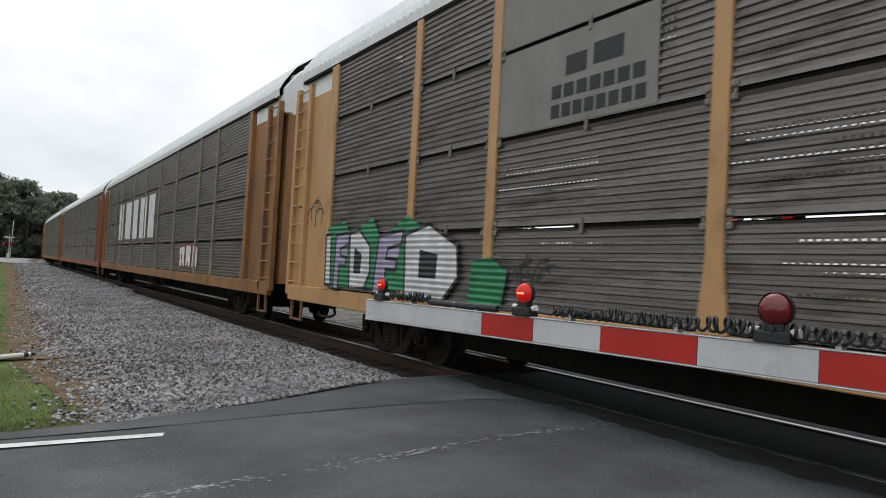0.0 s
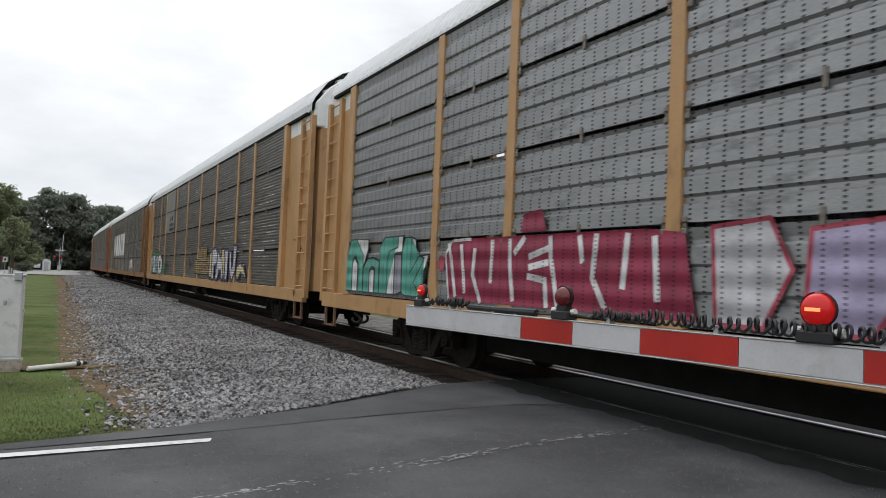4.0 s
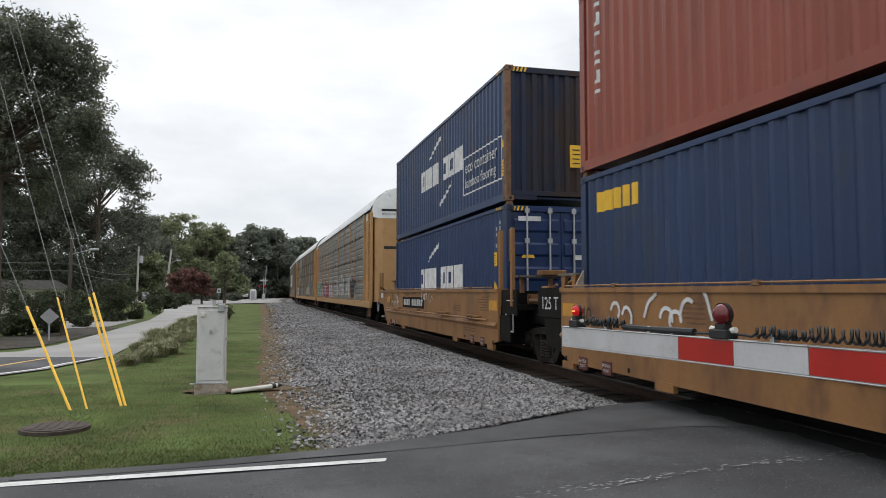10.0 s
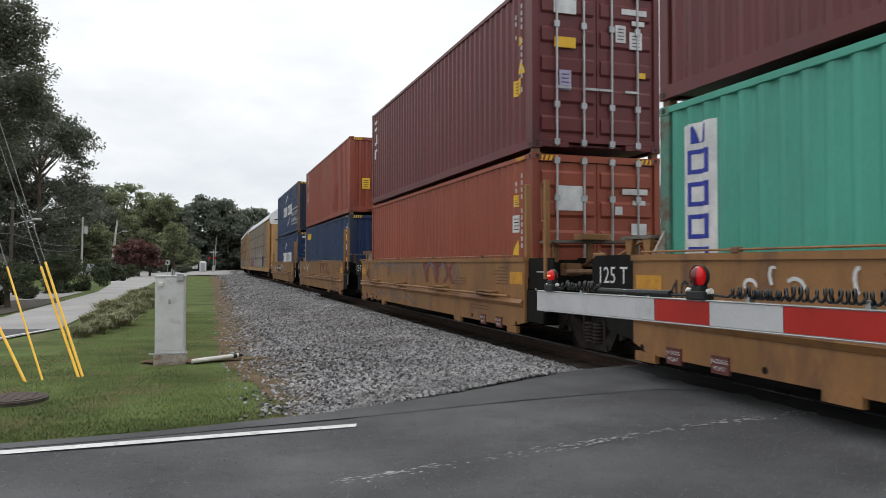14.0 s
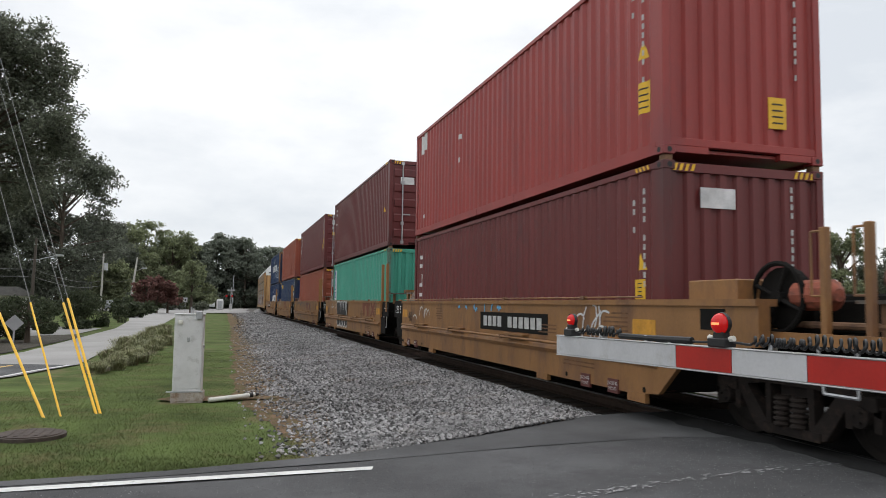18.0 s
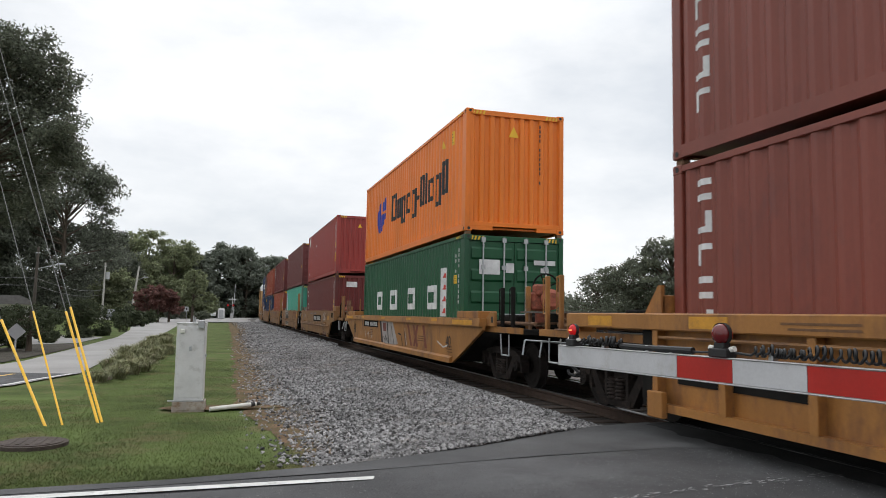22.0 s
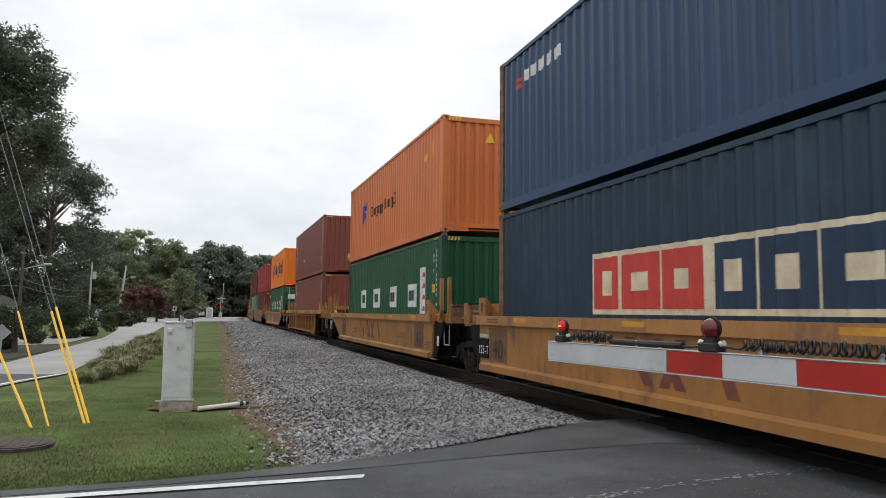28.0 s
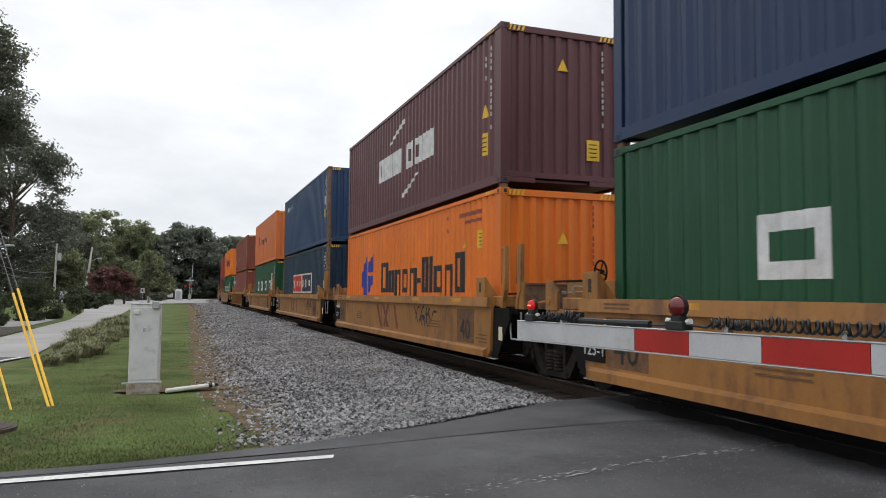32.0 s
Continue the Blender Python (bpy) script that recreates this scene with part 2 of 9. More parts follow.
M_CLIP = mat("greasy_panel_clip", (0.20, 0.175, 0.15), 0.6, 0.3, var=0.3, scale=20)
M_TAG = {"code": mat("faded_white_marking", (0.44, 0.44, 0.43), 0.6, var=0.25, scale=9), "white": mat("white_spray", (0.62, 0.62, 0.62), 0.6, var=0.2, scale=4), "black": mat("black_spray", (0.02, 0.02, 0.022), 0.6, var=0.2, scale=4),
         "green": mat("green_spray", (0.02, 0.24, 0.09), 0.6, var=0.2, scale=4), "teal": mat("teal_spray", (0.12, 0.42, 0.34), 0.6, var=0.2, scale=4),
         "red": mat("red_spray", (0.42, 0.03, 0.05), 0.6, var=0.2, scale=4), "lilac": mat("lilac_spray", (0.36, 0.32, 0.46), 0.6, var=0.2, scale=4),
         "gold": mat("ochre_spray", (0.28, 0.175, 0.05), 0.6, var=0.2, scale=4), "blue": mat("blue_spray", (0.12, 0.36, 0.60), 0.6, var=0.2, scale=4),
         "maroon": mat("faded_maroon_paint", (0.24, 0.06, 0.04), 0.7, var=0.25, scale=4), "purple": mat("purple_spray", (0.055, 0.035, 0.10), 0.6, var=0.2, scale=4), "navy": mat("navy_paint", (0.02, 0.035, 0.30), 0.5, var=0.1),
         "yellow": mat("yellow_label", (0.75, 0.45, 0.03), 0.5, var=0.12), "cream": mat("cream_board", (0.66, 0.56, 0.40), 0.6, var=0.2, scale=3, stain=(0.40, 0.27, 0.13), amount=0.2),
         "ink": mat("ink_blue_lettering_paint", (0.014, 0.035, 0.075), 0.6, var=0.15), "crimson": mat("crimson_paint", (0.52, 0.05, 0.04), 0.6, var=0.1)}
# oily panel taken to near black: shade under the train in its colour
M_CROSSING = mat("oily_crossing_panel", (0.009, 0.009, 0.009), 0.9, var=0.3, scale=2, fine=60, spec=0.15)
# road surface darkened in its colour for the shade beside the train
M_TRAIN_SHADE = mat("black_tar", (0.032, 0.032, 0.032), 0.9, var=0.3, scale=2, fine=60, bump=0.4, spec=0.2)
M_SPRING = mat("rusty_spring_steel", (0.024, 0.017, 0.014), 0.85, 0.0, var=0.3, scale=8)

# ---- building helpers ----
def box(bm, x0, x1, y0, y1, z0, z1):
    v = [bm.verts.new(c) for c in ((x0, y0, z0), (x1, y0, z0), (x1, y1, z0), (x0, y1, z0), (x0, y0, z1), (x1, y0, z1), (x1, y1, z1), (x0, y1, z1))]
    for f in ((3, 2, 1, 0), (4, 5, 6, 7), (0, 1, 5, 4), (1, 2, 6, 5), (2, 3, 7, 6), (3, 0, 4, 7)):
        bm.faces.new([v[i] for i in f])


def rod(bm, a, b, r, n=8, r2=None):
    """A round bar from a to b, tapered to r2."""
    a, b = Vector(a), Vector(b)
    q = (b - a).to_track_quat("Z", "Y").to_matrix()
    rings = []
    for c, rad in ((a, r), (b, r if r2 is None else r2)):
        rings.append([bm.verts.new(c + q @ Vector((rad * math.cos(k * math.tau / n), rad * math.sin(k * math.tau / n), 0))) for k in range(n)])
    for k in range(n):
        bm.faces.new((rings[0][k], rings[0][(k + 1) % n], rings[1][(k + 1) % n], rings[1][k]))
    bm.faces.new(rings[0][::-1]), bm.faces.new(rings[1])


def prism(bm, outline, axis, a, b):
    """A flat outline of (u, v) pushed from a to b along x (u=y, v=z), y (u=x, v=z) or z (u=x, v=y)."""
    def at(u, v, w):
        return {"x": (w, u, v), "y": (u, w, v), "z": (u, v, w)}[axis]
    lo, hi = [bm.verts.new(at(u, v, a)) for u, v in outline], [bm.verts.new(at(u, v, b)) for u, v in outline]
    for k in range(len(outline)):
        j = (k + 1) % len(outline)
        bm.faces.new((lo[k], lo[j], hi[j], hi[k]))
    bm.faces.new(lo[::-1]), bm.faces.new(hi)


def meshed(name, bm, material, bevel=0.0, smooth=False):
    if bevel:
        bmesh.ops.bevel(bm, geom=bm.edges[:], offset=bevel, segments=1, affect="EDGES")
    bmesh.ops.recalc_face_normals(bm, faces=bm.faces)
    me = bpy.data.meshes.new(name)
    bm.to_mesh(me)
    bm.free()
    if smooth:
        me.polygons.foreach_set("use_smooth", [True] * len(me.polygons))
    me.materials.append(material)
    return me


def part(name, bm, material, parent, label="", bevel=0.0, smooth=False):
    ob = new(name, meshed(name, bm, material, bevel, smooth))
    ob.parent = parent
    return tagged(ob, label)


def pieces(name, bm, material, parent, label="", bevel=0.0):
    """Every loose piece of bm becomes a part of its own; pieces that touch stay together."""
    seen, lots = set(), []
    for v in bm.verts:
        if v in seen:
            continue
        lot, todo = [], [v]
        seen.add(v)
        while todo:
            a = todo.pop()
            lot.append(a)
            for e in a.link_edges:
                b = e.other_vert(a)
                if b not in seen:
                    seen.add(b)
                    todo.append(b)
        lo = [min(w.co[k] for w in lot) - 0.003 for k in range(3)]
        hi = [max(w.co[k] for w in lot) + 0.003 for k in range(3)]
        lots.append([lot, lo, hi])
    merged = True
    while merged:
        merged = False
        for i in range(len(lots)):
            for j in range(i + 1, len(lots)):
                if all(lots[i][1][k] <= lots[j][2][k] and lots[j][1][k] <= lots[i][2][k] for k in range(3)):
                    lots[i] = [lots[i][0] + lots[j][0], [min(p) for p in zip(lots[i][1], lots[j][1])], [max(p) for p in zip(lots[i][2], lots[j][2])]]
                    lots.pop(j)
                    merged = True
                    break
            if merged:
                break
    for lot, lo, hi in lots:
        one, old = bmesh.new(), {}
        faces = {f for v in lot for f in v.link_faces}
        for v in lot:
            old[v] = one.verts.new(v.co)
        for f in faces:
            one.faces.new([old[v] for v in f.verts])
        part(name, one, material, parent, label, bevel)
    bm.free()


def shared(name, me, parent, m=None, label=""):
    ob = new(name, me)
    ob.parent = parent
    if m is not None:
        ob.matrix_basis = m
    return tagged(ob, label)


def thing(name, label, category, group="", m=None, kind=""):
    ob = new(name)
    ob.empty_display_size = 0.3
    if m is not None:
        ob.matrix_basis = m
    return tagged(ob, label, category, group, kind)


def boxed(*dims):
    bm = bmesh.new()
    for d in dims:
        box(bm, *d)
    return bm


def rods(*bars):
    bm = bmesh.new()
    for b in bars:
        rod(bm, *b)
    return bm


WRITING = {}


def lettering(text, size, material, parent, m, name="lettering"):
    """Built-in font, set flat; m takes its x along the line of writing and y up."""
    if (text, size, material.name) in WRITING:
        return shared(name, WRITING[(text, size, material.name)], parent, m)
    cu = bpy.data.curves.new(name, "FONT")
    cu.body, cu.size, cu.align_x, cu.resolution_u = text, size, "CENTER", 2
    tmp = bpy.data.objects.new(name, cu)
    scene.collection.objects.link(tmp)
    me = bpy.data.meshes.new_from_object(tmp.evaluated_get(bpy.context.evaluated_depsgraph_get()))
    bpy.data.objects.remove(tmp)
    me.materials.clear()
    me.materials.append(material)
    WRITING[(text, size, material.name)] = me
    return shared(name, me, parent, m)


NEAR_SIDE = Matrix(((0, 0, -1, 0), (-1, 0, 0, 0), (0, 1, 0, 0), (0, 0, 0, 1)))   # writing on a side that faces -x
REAR_SIDE = Matrix(((1, 0, 0, 0), (0, 0, -1, 0), (0, 1, 0, 0), (0, 0, 0, 1)))    # writing on an end that faces -y

# ---- ground, roads and track bed ----
TRACK_X, CURVE_Y, CURVE_R = 6.39, 85.0, 800.0


def track(s, side=0.0, z=0.0):
    """A point of the track at s along it, and its heading: straight, then a wide bend to the right."""
    if s <= CURVE_Y:
        return Vector((TRACK_X + side, s, z)), 0.0
    a = (s - CURVE_Y) / CURVE_R
    return Vector((TRACK_X + CURVE_R - (CURVE_R - side) * math.cos(a), CURVE_Y + (CURVE_R - side) * math.sin(a), z)), -a


def ground_z(x, y):
    """The lie of the land: level with the rails at the crossing, a little lower towards the lawn."""
    k = min(1.0, max(0.0, (5.0 - x) / 5.0))
    return -0.03 - 0.16 * k * k * (3 - 2 * k)


def sheet(name, xs, ys, material, lift=0.0, kind="structure", label="", rough=0.0, drop=False):
    """A grid of ground; drop lowers it under the track bed."""
    bm = bmesh.new()
    grid = [[bm.verts.new((x, y, ground_z(x, y) + lift - (0.32 if drop and 2.0 < x < 12 and y > 6 else 0.12 if drop and y <= 6 and x > -30 else 0) + (rough * noise.noise((x * 1.3, y * 1.3, 0)) if rough else 0))) for x in xs] for y in ys]
    for j in range(len(ys) - 1):
        for i in range(len(xs) - 1):
            bm.faces.new((grid[j][i], grid[j][i + 1], grid[j + 1][i + 1], grid[j + 1][i]))
    return tagged(new(name, meshed(name, bm, material, smooth=True)), label, kind=kind)


def patch(name, left, right, material, lift, z=None, label="", kind="structure", cuts=6):
    """A strip of surface between two edge lines of (x, y)."""
    bm = bmesh.new()
    rows = []
    for (x0, y0), (x1, y1) in zip(left, right):
        rows.append([bm.verts.new((x0 + (x1 - x0) * k / cuts, y0 + (y1 - y0) * k / cuts,
                                   (ground_z(x0 + (x1 - x0) * k / cuts, y0) if z is None else z) + lift)) for k in range(cuts + 1)])
    for r0, r1 in zip(rows, rows[1:]):
        for k in range(cuts):
            bm.faces.new((r0[k], r0[k + 1], r1[k + 1], r1[k]))
    return tagged(new(name, meshed(name, bm, material, smooth=True)), label, kind=kind)


far = [-2500, -600, -200, -80, -40]
sheet("ground", far + [-20 + 0.5 * k for k in range(51)] + [6, 8, 12, 30, 80, 200, 600, 2500], far + [-20 + 2 * k for k in range(50)] + [85, 110, 160, 300, 700, 2600],
      M_GRASS, -0.03, drop=True, label="mown green lawn with dry patches beside the railway")

# the road over the crossing: its far edge runs from the lawn to the ballast
EDGE = [(-60, 2.6), (-20, 5.7), (-8, 6.55), (-1.8, 7.02), (-0.46, 7.12), (1.21, 7.38), (2.67, 7.70), (4.46, 8.40), (5.1, 8.60), (5.632, 8.60)]
patch("road", [(x, y - 30) for x, y in EDGE], EDGE, M_ASPHALT, 0.0, label="dark grey asphalt road over the level crossing", cuts=40)
patch("road_shoulder", [(-1.8, 6.86), (-0.46, 6.96), (1.5, 7.05), (3.0, 7.0), (4.6, 6.9), (5.4, 6.7)],
      [(-1.8, 7.06), (-0.46, 7.16), (1.22, 7.42), (2.68, 7.74), (4.46, 8.44), (5.4, 8.63)], M_ASPHALT_NEW, 0.005, label="darker asphalt apron beside the track")
# dark ragged strip beside the near rail: shade of the train put into colour
shade_y = [-9 + 0.09 * k for k in range(195)]
shade_strip = patch("tar_seal", [(5.26 + 0.24 * noise.noise((0, q * 0.6, 2)) + 0.10 * noise.noise((0, q * 3.1, 2)) + 0.03 * noise.noise((0, q * 9, 2)), q) for q in shade_y], [(5.69, q) for q in shade_y], M_TRAIN_SHADE, 0.004, z=-0.0302, label="dark road strip along the near rail, shade of the train in its colour", cuts=1)
for v in shade_strip.data.vertices:
    if v.co.x > 5.55:
        v.co.z = 0.002
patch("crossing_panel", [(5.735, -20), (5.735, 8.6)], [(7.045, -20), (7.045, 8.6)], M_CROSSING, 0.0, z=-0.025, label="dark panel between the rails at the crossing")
patch("road_far_side", [(7.148, -22), (60, -26)], [(7.148, 9.0), (60, 14)], M_ASPHALT, 0.0, z=-0.03, label="asphalt road beyond the rails")
patch("edge_line", [(-60, 2.16), (-20, 5.28), (-8, 6.2), (-1.72, 6.66), (1.32, 6.66)], [(-60, 2.30), (-20, 5.42), (-8, 6.34), (-1.76, 6.80), (1.36, 6.78)], M_LINE, 0.006,
      label="white painted edge line", cuts=1)
# what is left of the worn lane line, in flakes
bm = bmesh.new()
rnd = random.Random(4)
for k in range(420):
    x = -1.5 + 7.0 * rnd.random()
    if rnd.random() < 0.3 + 0.3 * math.sin(x * 4.0):
        continue
    y, w, d = 5.02 + 0.07 * x + rnd.gauss(0, 0.04), rnd.uniform(0.008, 0.05), rnd.uniform(0.003, 0.012)
    z = ground_z(x, y) + 0.006
    bm.faces.new([bm.verts.new(c) for c in ((x - w, y - d, z), (x, y - d * rnd.uniform(0.5, 2), z), (x + w, y + d * 0.3, z), (x + w * 0.2, y + d, z))])
tagged(new("worn_lane_line", meshed("worn_lane_line", bm, M_OLDLINE)), "flaked remains of a white lane line", kind="stuff")

# the street along the railway and its turn
patch("street", [(-60, 9), (-20, 15.2), (-11, 18.6), (-7.5, 20.4), (-5.8, 21.6), (-5.45, 24), (-5.45, 32), (-5.5, 44), (-6.6, 60), (-8.4, 77), (-10.5, 100), (-13, 165), (-40, 330)],
      [(-60, 3.5), (-20, 10.2), (-8, 13.75), (-4.42, 15.62), (-3.93, 16.5), (-3.65, 17.8), (-3.22, 19.3), (-3.35, 25), (-3.4, 40), (-3.8, 60), (-4.5, 90), (-5.0, 165), (-26, 330)], M_STREET, 0.0, label="pale grey side street that bends away", cuts=8)
patch("street_patch", [(-20, 10.5), (-8, 14.0), (-4.55, 15.85), (-4.10, 16.55), (-3.83, 17.8), (-3.36, 19.08)], [(-20, 14.6), (-9, 18.9), (-5.9, 19.8), (-5.0, 19.65), (-4.2, 19.42), (-3.42, 19.14)], M_ASPHALT, 0.004, label="darker mended asphalt where the side street turns")
patch("street_edge_line", [(-20, 10.32), (-8, 13.83), (-4.47, 15.72), (-4.02, 16.48), (-3.76, 17.68), (-3.30, 19.06)], [(-20, 10.44), (-8, 13.95), (-4.56, 15.82), (-4.12, 16.54), (-3.86, 17.72), (-3.40, 19.10)], M_LINE, 0.008, cuts=1, label="white line along the side street")
patch("street_centre_line", [(-20, 12.4), (-9, 15.2), (-5.02, 17.25), (-4.52, 19.1)], [(-20, 12.52), (-9, 15.32), (-5.12, 17.35), (-4.62, 19.14)], M_YLINE, 0.008, cuts=1, label="yellow centre line of the side street")
patch("mulch_bed", [(-15, 20.0), (-10, 21.8), (-8.4, 26), (-8.0, 31), (-7.8, 36)], [(-13, 18.2), (-8.2, 20.5), (-5.85, 23.5), (-5.62, 29), (-5.6, 35)], mat("dark_mulch", (0.050, 0.041, 0.033), 0.95, var=0.5, scale=3, fine=40, bump=0.8, stain=(0.05, 0.06, 0.028), amount=0.4), -0.005, label="dark mulch bed beside the side street")
patch("cross_street", [(-60, 126), (-14, 112), (-4, 102), (4.2, 100), (40, 104)], [(-60, 160), (-14, 162), (-4, 164), (4.2, 165), (40, 166)], M_STREET, 0.004, label="pale cross street at the far crossing")
patch("driveway", [(-9.0, 33), (-6.15, 36)], [(-16, 52), (-6.15, 44)], M_STREET, 0.004, label="pale concrete driveway")
strip_y = [7.38 + 0.28 * k for k in range(150)] + [50 + 3 * k for k in range(30)]
strip_x = [float(np.interp(y_, (7.38, 10.3, 13, 20, 48, 140), (0.86, 0.52, 0.22, 0.32, 0.58, 1.0))) + 0.22 * noise.noise((0, y_ * 0.9, 5)) + 0.12 * noise.noise((3, y_ * 3.0, 5)) for y_ in strip_y]
patch("dirt_strip", list(zip(strip_x, strip_y)), [(max(x_ + 0.3, float(np.interp(y_, (7.38, 10.3, 13, 20, 48, 140), (1.9, 1.8, 1.5, 1.6, 1.9, 2.6)))), y_) for x_, y_ in zip(strip_x, strip_y)], M_DIRT, -0.022, label="bare brown dirt between lawn and ballast")

# ballast: a shoulder, loose stones on it, and the dark oily bed under the ties
BED_L = [(1.22, 7.40), (1.0, 8.6), (0.95, 10.4), (0.70, 13.0), (0.85, 20), (1.05, 30), (1.4, 48), (1.7, 63)]
BED_R = [(1.5, 7.46), (4.75, 8.60), (4.75, 10.4), (4.75, 13.0), (4.75, 20), (4.8, 30), (4.85, 48), (4.9, 63)]
tail = [64 + 4 * k for k in range(60)]
bm = bmesh.new()
rows = []
for k, ((x0, y0), (x1, y1)) in enumerate(list(zip(BED_L, BED_R)) + [((track(s, -4.4)[0].x, track(s, -4.4)[0].y), (track(s, -1.4)[0].x, track(s, -1.4)[0].y)) for s in tail]):
    row = []
    for j in range(15):
        u = j / 14
        x, y = x0 + (x1 - x0) * u, y0 + (y1 - y0) * u
        row.append(bm.verts.new((x, y, ground_z(x, y) - 0.045 + 0.05 * min(1, u * 3) - 0.13 * max(0.0, (u - 0.75) * 4) + 0.015 * noise.noise((x * 3, y * 3, 1)))))
    rows.append(row)
for r0, r1 in zip(rows, rows[1:]):
    for k in range(14):
        bm.faces.new((r0[k], r0[k + 1], r1[k + 1], r1[k]))
tagged(new("ballast_bed", meshed("ballast_bed", bm, M_BED, smooth=True)), "grey crushed stone ballast shoulder", kind="structure")


def along(name, lo, hi, z, material, s0, s1, step, label, thick=0.0):
    """A band along the track between two sideways distances."""
    bm = bmesh.new()
    rows, s = [], s0
    while s <= s1:
        rows.append([bm.verts.new(track(s, o, zz)[0]) for o, zz in ((lo, z), (hi, z), (hi, z - thick), (lo, z - thick))])
        s += step
    for r0, r1 in zip(rows, rows[1:]):
        for k in range(4 if thick else 1):
            j = (k + 1) % 4
            bm.faces.new((r0[k], r0[j], r1[j], r1[k]))
    return tagged(new(name, meshed(name, bm, material)), label, kind="structure")


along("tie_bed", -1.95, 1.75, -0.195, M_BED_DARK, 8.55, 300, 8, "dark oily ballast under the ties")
along("ballast_far_side", 1.7, 4.5, -0.15, M_BED, 8.55, 300, 8, "ballast shoulder beyond the track")


def rail(side, name):
    ob = along(name, side - 0.035, side + 0.035, -0.001, M_RAILTOP, -25, 300, 5, "running rail with a polished head", 0.012)
    bm = bmesh.new()
    rows, s = [], -25.0
    outline = ((-0.036, -0.012), (0.036, -0.012), (0.034, -0.045), (0.009, -0.06), (0.009, -0.14), (0.07, -0.165), (0.07, -0.172), (-0.07, -0.172), (-0.07, -0.165), (-0.009, -0.14), (-0.009, -0.06), (-0.034, -0.045))
    while s <= 300:
        rows.append([bm.verts.new(track(s, side + u, v)[0]) for u, v in outline])
        s += 5
    for r0, r1 in zip(rows, rows[1:]):
        for k in range(len(outline)):
            j = (k + 1) % len(outline)
            bm.faces.new((r0[k], r0[j], r1[j], r1[k]))
    part("rail_web", bm, M_RAIL, ob)


rail(-0.7175, "rail_near")
rail(0.7175, "rail_far")
track_ties = thing("track_ties", "row of dark creosoted wooden ties under the rails", "railway ties", kind="structure")
bm = boxed((-1.32, 1.32, -0.11, 0.11, -0.16, 0.0))
tie_mesh = meshed("tie", bm, M_TIE, 0.012)
plate_mesh = meshed("tie_plate", boxed((-0.14, 0.14, -0.09, 0.09, 0, 0.012)), M_RAIL)
rnd = random.Random(2)
for k in range(250):
    p, a = track(8.75 + 0.54 * k)
    tie = shared("tie", tie_mesh, track_ties, pose(p.x + rnd.uniform(-0.05, 0.05), p.y, -0.172 + rnd.uniform(-0.012, 0.0), 0, 0, math.degrees(a) + rnd.uniform(-0.8, 0.8)))


def stones(name, count, where, low, high, seed, label, material=M_STONE):
    """Loose angular stones, each its own little hull, joined."""
    r = np.random.RandomState(seed)
    base = np.array(((1, 0, 0), (0.2, 1, 0.1), (-1, 0.3, -0.1), (-0.1, -1, 0), (0.15, 0.1, 0.75), (0, 0, -0.7)), float)
    tri = np.array(((0, 1, 4), (1, 2, 4), (2, 3, 4), (3, 0, 4), (1, 0, 5), (2, 1, 5), (3, 2, 5), (0, 3, 5)))
    verts, faces, n = [], [], 0
    while n < count:
        p = where(r)
        if p is None:
            continue
        v = base * (r.uniform(0.6, 1.35, (6, 1))) * r.uniform(low, high)
        a, b = r.uniform(0, 6.28), r.uniform(-0.6, 0.6)
        ca, sa, cb, sb = math.cos(a), math.sin(a), math.cos(b), math.sin(b)
        v = v @ np.array(((1, 0, 0), (0, cb, -sb), (0, sb, cb))) @ np.array(((ca, -sa, 0), (sa, ca, 0), (0, 0, 1)))
        verts.append(v + p)
        faces.append(tri + 6 * n)
        n += 1
    me = bpy.data.meshes.new(name)
    me.from_pydata(np.concatenate(verts).tolist(), [], np.concatenate(faces).tolist())
    me.materials.append(material)
    return tagged(new(name, me), label, kind="stuff")


LX, LY = [p[0] for p in BED_L], [p[1] for p in BED_L]


def on_shoulder(r):
    y = 7.5 + 42 * r.rand() ** 2.0
    x = 0.25 + 4.65 * r.rand()
    left = np.interp(y, LY, LX) + 0.20 + 0.45 * noise.noise((0, y * 1.7, 3)) + 0.36 * r.randn()
    if x < left or y < np.interp(x, [p[0] for p in EDGE], [p[1] for p in EDGE]) + 0.03:
        return None
    u = min(1.0, (x - left) / max(0.1, 5 - left))
    return np.array((x, y, ground_z(x, y) - 0.03 + 0.05 * min(1, u * 3) - 0.13 * max(0.0, (u - 0.75) * 4) + 0.012 * r.rand()))


stones("ballast_stones", 78000, on_shoulder, 0.012, 0.037, 5, "loose grey angular ballast stones")


def on_far_shoulder(r):
    y = 32 + 70 * r.rand()
    x = 0.4 + 4.5 * r.rand()
    if x < np.interp(y, LY, LX) + 0.35 + 0.6 * noise.noise((0, y * 0.7, 3)) + 0.4 * r.randn():
        return None
    return np.array((x, y, ground_z(x, y) - 0.01 + 0.03 * r.rand()))


stones("far_ballast_stones", 9000, on_far_shoulder, 0.03, 0.075, 6, "loose grey ballast stones along the straight track")

# ---- the train ----
TRAIN = []          # (thing, place on the train, half the distance between its trucks)


def run(t):
    """How far the train has gone, against where it is at 16 s."""
    u = t - 16.0
    return 7.043 * u - 0.0141 * u * u


def rolling(ob, place, half):
    TRAIN.append((ob, place, half))
    return ob


